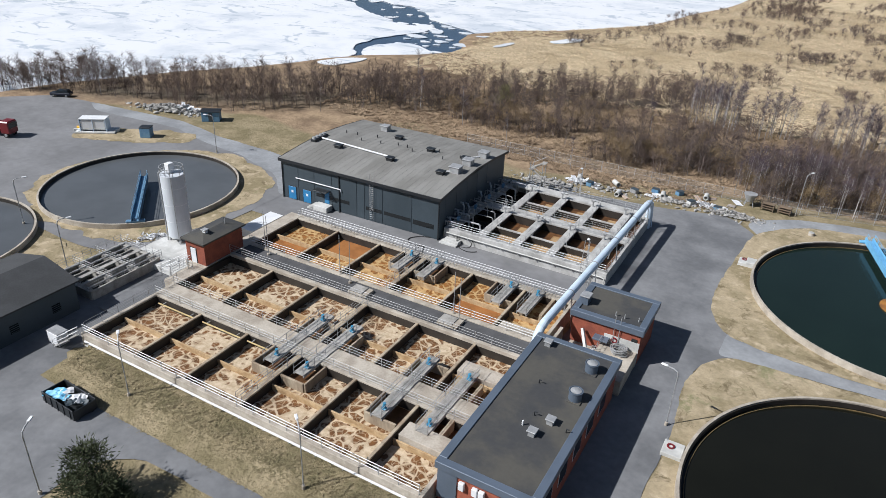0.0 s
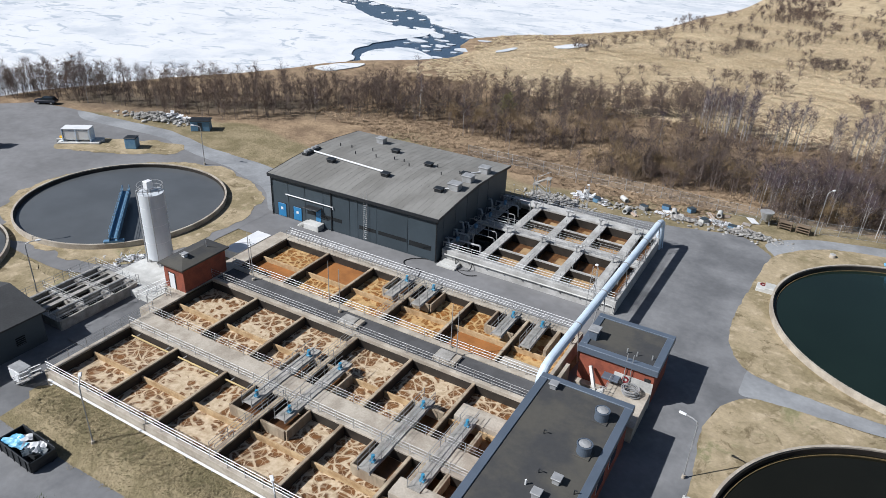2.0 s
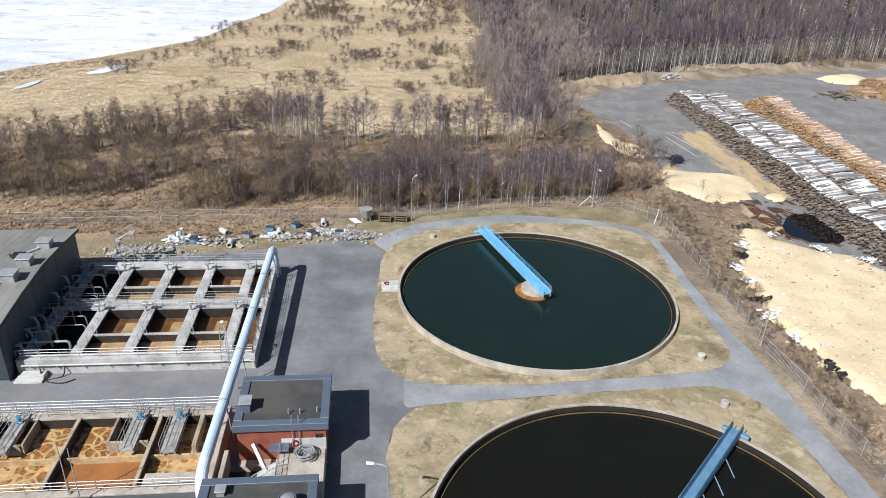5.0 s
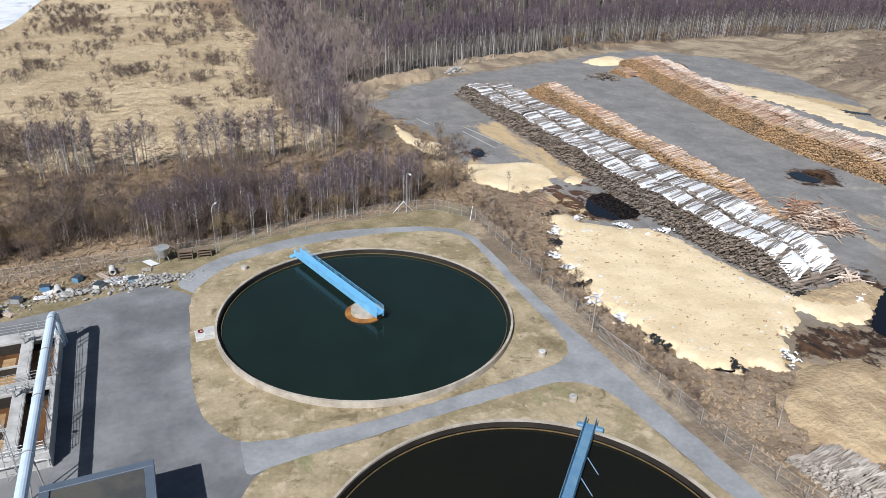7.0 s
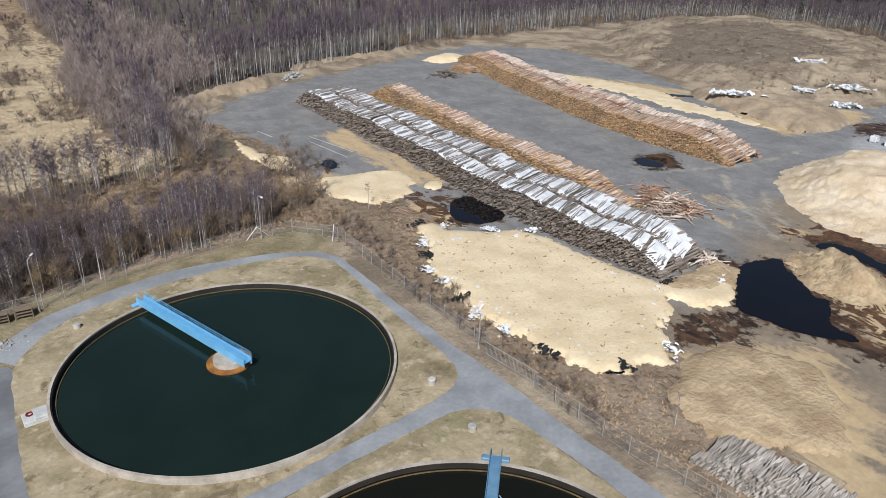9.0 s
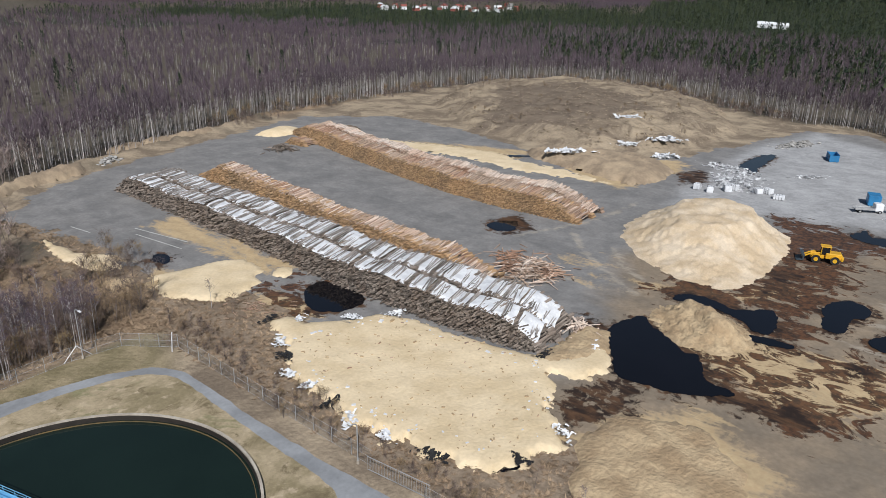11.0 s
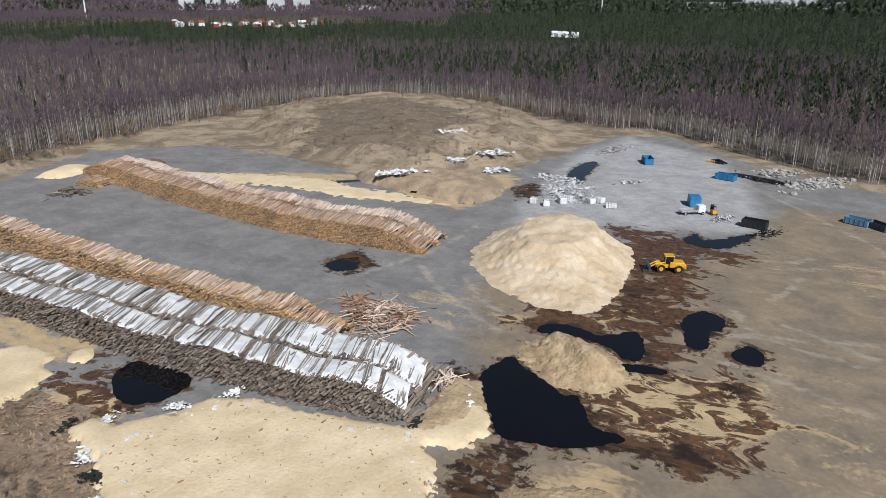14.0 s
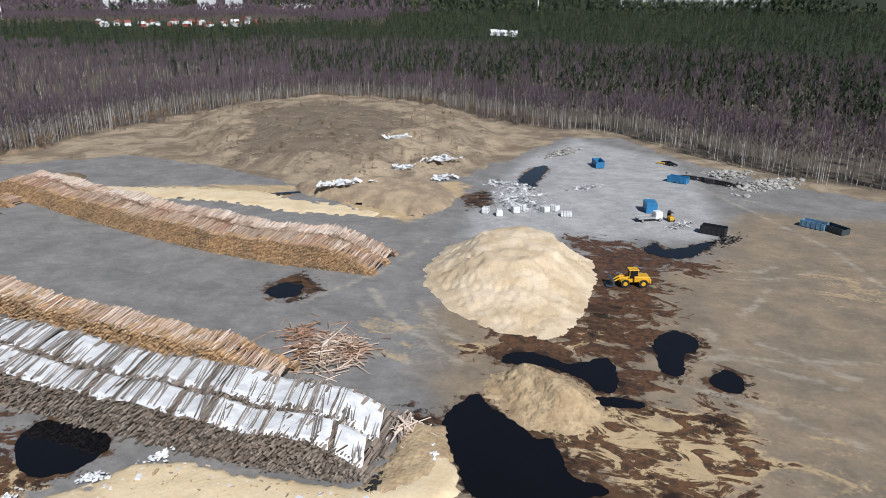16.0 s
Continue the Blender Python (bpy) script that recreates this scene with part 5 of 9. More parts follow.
for z in (0.95, 1.45):
    fp = thing("wall_pipe", (X0, 35.3, z), "pale pipe strapped along the outer basin wall", "pipe", "wall pipes")
    fp.matrix_basis = Matrix()
    part("pipe", hose(B(), [(X0 + 0.2, 35.32, z), (X1 - 0.2, 35.32, z)], 0.08 + 0.03 * (z > 1)), PAINT_WHITE if z > 1 else CONCRETE_WHITE, fp)
    for i in range(14):
        part("bracket", block(B(), X0 + 1.2 + 3 * i - 0.05, 35.2, z - 0.16, X0 + 1.2 + 3 * i + 0.05, 35.5, z - 0.08), STEEL, fp)
# process pipes, valves and cable trays crowded along the west cells
pr = random.Random(31)
for i in range(16):
    y = GY0 + 1.2 + i * 1.25 + pr.uniform(-0.3, 0.3)
    x1, h = GX0 + pr.uniform(1.2, 4.6), pr.uniform(0.3, 1.3)
    pp = thing("process_pipe", (GX0 + 0.3, y, GT - 0.1), "grey steel process pipe dipping into the open tank", "pipe", "process pipes on the open tanks")
    part("pipe", hose(B(), [(-0.6, 0, h - 0.6), (-0.6, 0, h), (x1 - GX0 - 0.3, 0.15, h), (x1 - GX0 - 0.1, 0.2, h - 0.2), (x1 - GX0, 0.2, -1.0)], pr.choice((0.07, 0.1, 0.14))), STEEL if i % 3 else GRATING, pp)
    part("flange", rod(B(), (0.4, 0, h), (0.55, 0, h), 0.2, seg=10), STEEL, pp)
    if i % 2:
        part("valve", block(B(), 0.7, -0.2, h - 0.2, 1.1, 0.25, h + 0.45, 0.05), BLUE_DULL if i % 4 == 1 else CLADDING, pp)
for y in (84.6, 88.2, 94.6, 98.8):
    q = thing("grating_deck", (GX0 + 1.0, y, GT - 0.05), "grey steel grating deck beside the hall wall", "walkway", "grating decks on the open tanks")
    part("deck", block(B(), -0.5, -1.5, 0, 0.9, 1.5, 0.06), GRATING, q)
    for sy in (-1.5, 0, 1.5):
        part("post", rod(B(), (0.9, sy, 0), (0.9, sy, 1.1), 0.03, seg=5), STEEL, q)
    part("rail", rod(B(), (0.9, -1.5, 1.1), (0.9, 1.5, 1.1), 0.03, seg=5), STEEL, q)
for i, pts in enumerate(([(-38.6, 82.6, 1.9), (-38.6, 80.3, 1.2), (-38.9, 79.5, 0.17), (-41.5, 79.0, 0.17), (-43.6, 79.6, 0.17), (-46.4, 78.6, 0.17), (-47.4, 77.0, 0.17), (-46.0, 75.8, 0.17), (-44.4, 76.2, 0.17), (-43.6, 74.4, 0.17), (-43.0, 72.2, 0.17)],
                         [(-41.4, 81.0, 1.9), (-41.0, 79.9, 1.0), (-40.2, 78.9, 0.17), (-38.4, 78.4, 0.17), (-37.2, 79.2, 0.17)])):
    q = thing("hose", (pts[-1][0], pts[-1][1], 0.13), "black rubber hose lying across the road", "hose", "hoses on the road")
    q.matrix_basis = Matrix()
    P3 = [Vector(pts[0])] + [Vector(p) for p in pts] + [Vector(pts[-1])]
    path = []
    for k in range(1, len(P3) - 2):
        for j in range(5):
            t0 = j / 5
            A, Bv, C, D = P3[k - 1:k + 3]
            path.append(0.5 * (2 * Bv + (C - A) * t0 + (2 * A - 5 * Bv + 4 * C - D) * t0 * t0 + (3 * Bv - A - 3 * C + D) * t0 ** 3))
    part("tube", hose(B(), path, 0.07), BLACK_PLASTIC, q)
# stair tower at the hall's corner
tw = thing("stair_tower", (-39.2, 104.6, 0.1), "open galvanised steel stair tower by the hall", "stair tower")
for sx in (-1.1, 1.1):
    for sy in (-0.7, 0.7):
        part("post", rod(B(), (sx, sy, 0), (sx, sy, 5.2), 0.06, seg=5), STEEL, tw)
for k in range(4):
    z = 1.3 * k
    s2 = 1 if k % 2 else -1
    part("flight", hose(B(), [(-1.0 * s2, 0.35 * s2, z + 0.05), (1.0 * s2, 0.35 * s2, z + 1.25)], 0.16), GRATING, tw)
    part("handrail", hose(B(), [(-1.0 * s2, 0.7 * s2, z + 0.9), (1.0 * s2, 0.7 * s2, z + 2.1)], 0.04), STEEL, tw)
    part("landing", block(B(), s2 * 1.0 - 0.4, -0.7, z + 1.24, s2 * 1.0 + 0.4, 0.7, z + 1.3), GRATING, tw)
dk = thing("ramp", (-41.6, 79.4, 0.11), "short pale concrete steps and pallet by the tank", "steps")
part("slab", block(B(), -1.6, -0.9, 0, 1.2, 0.7, 0.25, 0.03), CONCRETE_WHITE, dk)
part("slab", block(B(), -1.2, -0.3, 0.25, 1.2, 0.7, 0.55, 0.03), CONCRETE_WHITE, dk)

# the big overhead pipe
op = thing("overhead_pipe", (-19.6, 60, 0), "large pale blue overhead pipe on steel supports", "pipe")
op.matrix_basis = Matrix()
arc = [(-20.3, 59.4, 3.2), (-20.3, 59.7, 3.9), (-20.25, 60.3, 4.45), (-20.2, 61.2, 4.7)]
part("pipe", hose(B(), [(-20.3, 59.3, 2.2)] + arc + [(-19.3, 99.6, 4.7), (-19.25, 100.6, 4.45), (-19.2, 101.1, 3.9), (-19.2, 101.2, 0.1)], 0.48, 16), PIPE_BLUE, op)
for y in (68.5, 76.6, 84.6, 92.6, 99.0):
    x = -20.2 + 0.9 * (y - 61) / 39
    part("band", hose(B(), [(x, y - 0.08, 4.7), (x, y + 0.08, 4.7)], 0.52, 16), STEEL, op, "steel clamp band")
    for s in (-0.6, 0.6):
        part("support", rod(B(), (x + s, y, 1.8 if 80 < y < 102 else 0.1), (x + s * 0.4, y, 4.35), 0.07, seg=6), STEEL, op, "slim steel support leg")
part("support", rod(B(), (-18.6, 101.6, 0.1), (-18.9, 101.2, 4.4), 0.09, seg=6), PIPE_BLUE, op)
for nm, x, y, h in (("lattice_mast", -31.4, 103.6, 6.0), ("lattice_mast", -22.0, 80.0, 6.0)):
    ms = thing(nm, (x, y, 0.1), "slim galvanised lattice mast with lamps on top", "lattice mast", "lattice masts")
    w = 0.45 if x != -39.0 else 0.8
    for sx, sy in ((-w, -w), (w, -w), (0, w)):
        part("leg", rod(B(), (sx, sy, 0), (sx * 0.7, sy * 0.7, h), 0.04, seg=5), STEEL, ms)
    for i in range(int(h / 0.7)):
        z0 = i * 0.7
        for a, b2 in (((-w, -w), (w, -w)), ((w, -w), (0, w)), ((0, w), (-w, -w))):
            f0, f1 = 1 - 0.3 * z0 / h, 1 - 0.3 * (z0 + 0.7) / h
            part("lacing", rod(B(), (a[0] * f0, a[1] * f0, z0), (b2[0] * f1, b2[1] * f1, z0 + 0.7), 0.018, seg=4), STEEL, ms)
    part("lamp", block(B(), -0.2, -0.14, h, 0.2, 0.14, h + 0.24, 0.06), PAINT_WHITE, ms)


# ---- brick buildings ----
def brick_skin(parent, x0, x1, y0, y1, z0, z1, face, step=0.5, course=0.24):
    """Courses of brick blocks standing proud of the wall on one face."""
    mesh = BRICK_MESH
    out = 0.02
    nz = int((z1 - z0) / course)
    if face in "sn":
        n = int((x1 - x0) / step)
        for j in range(nz):
            for i in range(n):
                o = meshpart("brick", mesh, BRICK, parent)
                o.location = (x0 + step * (i + 0.5 + 0.25 * (j % 2)), (y0 - out / 2 if face == "s" else y1 + out / 2), z0 + course * (j + 0.5))


def flat_building(name, x0, y0, x1, y1, h, label, plinth=None):
    b = thing(name, ((x0 + x1) / 2, (y0 + y1) / 2, 0.1), label, "building")
    b.matrix_basis = Matrix()
    part("wall", block(B(), x0 + 0.3, y0 + 0.3, 0, x1 - 0.3, y1 - 0.3, h - 0.3), BRICK, b, "red brick wall")
    part("roof", block(B(), x0 + 0.25, y0 + 0.25, h - 0.3, x1 - 0.25, y1 - 0.25, h - 0.12), ROOF_DARK, b, "dark bitumen felt roof with worn pale patches")
    for q in ((x0, y0, x1, y0 + 0.75), (x0, y1 - 0.75, x1, y1), (x0, y0 + 0.75, x0 + 0.75, y1 - 0.75), (x1 - 0.75, y0 + 0.75, x1, y1 - 0.75)):
        part("coping", block(B(), q[0], q[1], h - 0.75, q[2], q[3], h, 0.03), FLASHING, b, "blue-grey metal roof edge")
    return b


office = flat_building("brick_building", -19.9, 37.1, -10.9, 58.8, 5.0, "long red brick building with a flat blue-edged roof")
for x, y in ((-13.0, 55.4), (-12.9, 50.6)):
    v = part("vent", drum(B(), x, y, 4.8, 5.9, 0.62, None, 24), FLASHING, office, "round blue-grey roof ventilator")
    part("cap", drum(B(), x, y, 5.95, 6.05, 0.52, 0.2, 24), STEEL, v, "grey domed ventilator cap")
    part("rim", ring(B(), 0.6, 0.68, 0, 0.1, 24), FLASHING, v).location = (x, y, 5.85)
    part("curb", block(B(), x - 0.7, y - 0.7, 4.7, x + 0.7, y + 0.7, 5.0, 0.03), ROOF_DARK, v)
for x, y in ((-18.2, 57.2), (-13.6, 46.4), (-14.4, 44.2)):
    vent(office, x, y, 4.88, 0.6, 0.6, 0.5, STEEL, STEEL, "small grey roof vent")
for x, y in ((-16.6, 51.0), (-12.0, 46.0), (-15.2, 46.6)):
    part("flue", hose(B(), [(x, y, 4.8), (x, y, 5.3), (x + 0.25, y, 5.3)], 0.06), CLADDING_DARK, office)
part("flue", drum(B(), -15.6, 44.9, 4.8, 5.4, 0.08, None, 8), PAINT_WHITE, office)
for x in (-17.4, -16.2, -15.6):
    part("wall_unit", block(B(), x - 0.25, 37.05, 3.0, x + 0.25, 37.38, 3.8, 0.04), PAINT_WHITE, office, "white wall-mounted unit")
part("panel", block(B(), -19.7, 37.3, 1.0, -17.9, 37.38, 4.2), FLASHING, office, "blue-grey sheet panel")
for y in (40.5, 44.0, 47.5, 51.0, 54.5):
    w = part("window", block(B(), -11.22, y - 0.9, 1.6, -11.16, y + 0.9, 3.2), GLASS_DARK, office, "dark window")
    part("frame", block(B(), -11.2, y - 1.0, 1.5, -11.18, y + 1.0, 3.3), PAINT_WHITE, w)

pump = flat_building("pump_house", -18.7, 65.0, -10.4, 72.2, 4.9, "small red brick pump house with a flat blue-edged roof")
part("plinth", block(B(), -14.8, 59.3, -0.1, -10.75, 65.28, 1.9, 0.03), CONCRETE, pump, "pale concrete apron block")
part("rendered_wall", block(B(), -14.6, 65.2, 0, -10.68, 65.27, 3.1), CONCRETE_WHITE, pump, "white rendered lower wall")
part("plinth", block(B(), -18.4, 64.5, -0.1, -14.8, 65.28, 0.8, 0.03), CONCRETE, pump)
part("stair_flank", hose(B(), [(-17.0, 64.9, 3.0), (-15.4, 62.8, 0.6)], 0.22, 4), CONCRETE_WHITE, pump, "sloping pale stair flank")
part("retaining_wall", block(B(), -19.6, 59.3, -0.1, -19.2, 65.2, 2.1, 0.03), CONCRETE, pump, "concrete retaining wall of the stair pit")
part("pit_floor", block(B(), -19.2, 59.3, -0.1, -14.82, 64.5, 0.15), WET_AND_SHADE, pump, "dark pit floor")
for i in range(8):
    part("step", block(B(), -17.2 + 0.28 * i, 62.6, 0.15, -16.92 + 0.28 * i, 63.8, 0.35 + 0.2 * i), CONCRETE_WHITE, pump)
part("stair_rail", hose(B(), [(-17.2, 62.6, 1.2), (-15.0, 62.6, 2.8), (-14.6, 62.6, 2.8)], 0.035), STEEL, pump)
for i in range(5):
    part("railing_post", rod(B(), (-14.7, 59.5 + 1.3 * i, 1.9), (-14.7, 59.5 + 1.3 * i, 2.95), 0.03, seg=5), STEEL, pump)
for h in (2.4, 2.95):
    part("railing_bar", rod(B(), (-14.7, 59.4, h), (-14.7, 64.9, h), 0.025, seg=5), STEEL, pump)
part("lean_to", block(B(), -15.6, 64.2, 2.5, -13.9, 65.25, 2.7, 0.02), FLASHING, pump, "small blue-grey lean-to roof")
vent(pump, -17.8, 67.4, 4.78, 0.9, 1.1, 1.0, FLASHING, STEEL, "blue-grey roof unit")
part("ladder", hose(B(), [(-13.6, 65.1, 0.6), (-13.6, 65.1, 5.8)], 0.04, 5), STEEL, pump, "steel roof ladder")
part("ladder", hose(B(), [(-13.0, 65.1, 0.6), (-13.0, 65.1, 5.8)], 0.04, 5), STEEL, pump)
for x, y in ((-14.0, 66.6), (-13.0, 66.6), (-11.5, 66.8)):
    part("flue", drum(B(), x, y, 4.7, 5.3, 0.07, None, 6), STEEL, pump)
part("window", block(B(), -11.6, 65.22, 3.1, -11.0, 65.27, 3.5), GLASS_DARK, pump)
part("lifebuoy", ring(B(), 0.22, 0.36, 0, 0.1, 20), RED_PAINT, pump, "red and white lifebuoy").matrix_basis = pose(-13.4, 65.2, 2.6, 90, 0, 0)
rr = random.Random(8)
for i in range(14):
    lo = thing("scrap_pipe", (-12.4 + 0.05 * i, 64.1 + 0.09 * i, 1.9), "bent grey hose in a heap on the apron", "hose", "hoses on the apron") if i == 0 else lo
    part("loop", ring(B(), 0.5 + 0.02 * i, 0.58 + 0.02 * i, 0.05 * i, 0.05 * i + 0.07, 18), STEEL, lo).location = (rr.uniform(-0.3, 0.3), rr.uniform(-0.2, 0.2), 0)

kiosk = thing("brick_kiosk", (-63.9, 56.1, 0), "small red brick kiosk with a dark low roof", "building")
kiosk.matrix_basis = Matrix()
part("wall", block(B(), -65.4, 52.9, 0, -62.2, 59.4, 5.3), BRICK, kiosk, "red brick wall")
part("plinth", block(B(), -65.6, 52.7, 0, -62.0, 59.6, 2.25, 0.03), CONCRETE, kiosk)
bm = B()
zr = 5.3
v = [bm.verts.new(p) for p in ((-65.8, 52.5, zr), (-61.8, 52.5, zr), (-61.8, 59.8, zr), (-65.8, 59.8, zr), (-65.8, 52.5, zr + 0.2), (-61.8, 52.5, zr + 0.2), (-61.8, 59.8, zr + 0.2), (-65.8, 59.8, zr + 0.2), (-63.8, 54.5, zr + 0.7), (-63.8, 57.8, zr + 0.7))]
for q in ((3, 2, 1, 0), (0, 1, 5, 4), (1, 2, 6, 5), (2, 3, 7, 6), (3, 0, 4, 7), (4, 5, 8), (5, 6, 9, 8), (6, 7, 9), (7, 4, 8, 9)):
    bm.faces.new([v[i] for i in q])
part("roof", bm, ROOF_DARK, kiosk, "dark felt roof")
d = part("door", block(B(), -64.6, 52.84, 2.25, -63.7, 52.9, 4.3, 0.02), PAINT_WHITE, kiosk, "pale grey door")
part("frame", block(B(), -64.7, 52.86, 2.25, -63.6, 52.89, 4.4), CLADDING_DARK, d)
vent(kiosk, -63.6, 54.6, 5.8, 0.5, 0.5, 0.45, PAINT_WHITE, STEEL, "pale roof cowl")
part("flue", drum(B(), -63.4, 57.8, 5.8, 6.7, 0.06, None, 6), STEEL, kiosk)
railing([(-65.3, 51.4, TOP - 0.05), (-62.9, 51.4, TOP - 0.05)], group="kiosk railings", label="short steel railing by the kiosk steps", step=0.8)

silo = thing("silo", (-73.2, 58.6, 0.1), "tall white cylindrical lime silo with a railed top", "silo")
part("shell", drum(B(), 0, 0, 1.2, 10.2, 1.55, None, 40), SILO_PAINT, silo)
for z in (3.6, 6.0, 8.4):
    part("seam", ring(B(), 1.54, 1.565, z, z + 0.05, 40), PAINT_WHITE, silo)
part("cone", drum(B(), 0, 0, 0.4, 1.2, 0.5, 1.5, 32), STEEL, silo)
for a in (45, 135, 225, 315):
    part("leg", block(B(), 1.35 * math.cos(radians(a)) - 0.1, 1.35 * math.sin(radians(a)) - 0.1, 0, 1.35 * math.cos(radians(a)) + 0.1, 1.35 * math.sin(radians(a)) + 0.1, 1.6), STEEL, silo)
part("filter_box", block(B(), -0.9, -0.3, 10.2, -0.1, 0.6, 11.5, 0.04), PAINT_WHITE, silo, "white dust filter box")
for h in (0.5, 1.0):
    part("rail", ring(B(), 1.5, 1.55, 10.2 + h, 10.25 + h, 28), STEEL, silo)
for k in range(10):
    q = meshpart("post", POST_MESH, STEEL, silo)
    q.location = (1.52 * math.cos(k * 0.628), 1.52 * math.sin(k * 0.628), 10.15)
part("ladder", hose(B(), [(1.1, -1.25, 0.3), (1.1, -1.25, 11.2)], 0.05, 5), STEEL, silo)
part("fill_pipe", hose(B(), [(-1.2, -1.2, 0.4), (-1.2, -1.2, 10.4), (-0.6, -0.6, 10.8)], 0.08), STEEL, silo)
pad = thing("silo_slab", (-70.5, 56.5, 0.1), "pale broken concrete slab around the silo", "concrete slab")
part("slab", block(B(), -5.2, -3.6, 0, 2.6, 3.2, 0.35, 0.04), CONCRETE_WHITE, pad)
part("slab", block(B(), 0.6, -5.4, 0, 4.6, 1.5, 0.9, 0.05), CONCRETE_WHITE, pad)
ct = thing("flat_container", (-66.6, 67.6, 0.1), "long white flat-topped container beside the basins", "container")
part("body", block(B(), -1.2, -3.2, 0.05, 1.2, 3.2, 1.25, 0.05), PAINT_WHITE, ct)
part("lid", block(B(), -1.25, -3.25, 1.25, 1.25, 3.25, 1.36, 0.03), PAINT_WHITE, ct)

# ---- shed and screening unit ----
shed = thing("shed", (-75.5, 34, 0.1), "long dark grey gabled shed beside the passage", "building")
shed.matrix_basis = Matrix()
SX0, SX1, SY0, SY1 = -80.5, -69.6, 12.0, 40.2
part("wall", block(B(), SX0, SY0, 0, SX1, SY1, 3.9), CLADDING, shed)
bm = B()
xm = (SX0 + SX1) / 2
v = [bm.verts.new((x, y, z)) for y in (SY0 - 0.4, SY1 + 0.4) for x, z in ((SX0 - 0.4, 3.8), (xm, 5.2), (SX1 + 0.4, 3.8), (SX1 + 0.4, 3.98), (xm, 5.4), (SX0 - 0.4, 3.98))]
for q in ((0, 1, 2, 3, 4, 5), (11, 10, 9, 8, 7, 6), (3, 9, 10, 4), (4, 10, 11, 5), (2, 8, 9, 3), (5, 11, 6, 0), (1, 7, 8, 2), (0, 6, 7, 1)):
    bm.faces.new([v[i] for i in q])
bmesh.ops.recalc_face_normals(bm, faces=bm.faces[:])
# felt roof with the shade over the shed put into its dark colour
part("roof", bm, surf("shaded dark roof", (0.05, 0.052, 0.055), (0.038, 0.04, 0.042), big=0.3, rough=0.9), shed, "dark felt roof")
for y in (20, 26, 32.6, 37.5):
    w = part("window", block(B(), SX1 + 0.01, y - 0.5, 1.2, SX1 + 0.05, y + 0.5, 2.2), GLASS_DARK, shed, "small louvred window")
    for i in range(4):
        part("slat", block(B(), SX1 + 0.05, y - 0.5, 1.28 + 0.24 * i, SX1 + 0.08, y + 0.5, 1.33 + 0.24 * i), CLADDING, w)
bm = B()
for y in (SY1 + 0.01,):
    vv = [bm.verts.new(p) for p in ((SX0, y - 0.2, 3.8), (SX1, y - 0.2, 3.8), (xm, y - 0.2, 5.2), (SX0, y, 3.8), (SX1, y, 3.8), (xm, y, 5.2))]
    for q in ((0, 1, 2), (5, 4, 3), (0, 3, 4, 1), (1, 4, 5, 2), (2, 5, 3, 0)):
        bm.faces.new([vv[i] for i in q])
part("gable", bm, CLADDING, shed)
scr = thing("screen_channel", (-74, 46.6, 0.1), "open steel screening channels with grated walkways", "screening unit")
scr.matrix_basis = pose(-73.6, 46.8, 0.1, 0, 0, 0)
for x in (-3.6, -1.2, 1.2, 3.6):
    part("channel_wall", block(B(), x - 0.1, -4.6, 0, x + 0.1, 5.4, 1.3, 0.02), GRATING, scr)
for y in (-4.6, -1.3, 2.0, 5.2):
    part("cross_wall", block(B(), -3.6, y - 0.1, 0, 3.6, y + 0.1, 1.28, 0.02), GRATING, scr)
    part("grating", block(B(), -3.7, y - 0.28, 1.3, 3.7, y + 0.28, 1.38), GRATING, scr)
part("grating", block(B(), -0.3, -4.6, 1.39, 0.3, 5.4, 1.46), GRATING, scr)
part("channel_floor", block(B(), -3.6, -4.6, 0.02, 3.6, 5.2, 0.2), WET_AND_SHADE, scr)
for x in (-2.4, 0.0, 2.4):
    for y in (-3.0, 0.3, 3.6):
        for k in range(2):
            part("screen_bar", rod(B(), (x - 0.9, y - 0.6 + 1.2 * k, 0.3), (x + 0.9, y - 0.6 + 1.2 * k, 0.75), 0.05, seg=5), CLADDING, scr)
for x in (-3.0, -1.8, 1.8, 3.0):
    part("beam", block(B(), x - 0.06, -4.6, 1.4, x + 0.06, 5.4, 1.55), STEEL, scr, "galvanised channel beam")
for y in (-5.0, -1.6, 1.7, 5.4):
    railing([(-77.3, 46.8 + y, 1.5), (-69.9, 46.8 + y, 1.5)], group="screen railings", label="galvanised railing on the screening channels", step=1.2)
railing([(-69.7, 42.0, 1.5), (-69.7, 52.4, 1.5)], group="screen railings", label="galvanised railing on the screening channels", step=1.2)
railing([(-77.4, 42.0, 1.5), (-77.4, 52.4, 1.5)], group="screen railings", label="galvanised railing on the screening channels", step=1.2)
railing([(-67.6, 50.4, 0.3), (-64.4, 53.4, 2.2)], group="screen railings", label="white handrail on the platform steps", step=1.2, pale=True)
railing([(-68.4, 51.2, 0.3), (-65.2, 54.2, 2.2)], group="screen railings", label="white handrail on the platform steps", step=1.2, pale=True)
cvr = thing("channel_cover", (-66.4, 44.6, 0.1), "low pale concrete cover over a channel", "channel cover")
part("slab", block(B(), -1.6, -3.2, 0, 1.6, 3.4, 0.3, 0.04), ASPHALT, cvr)


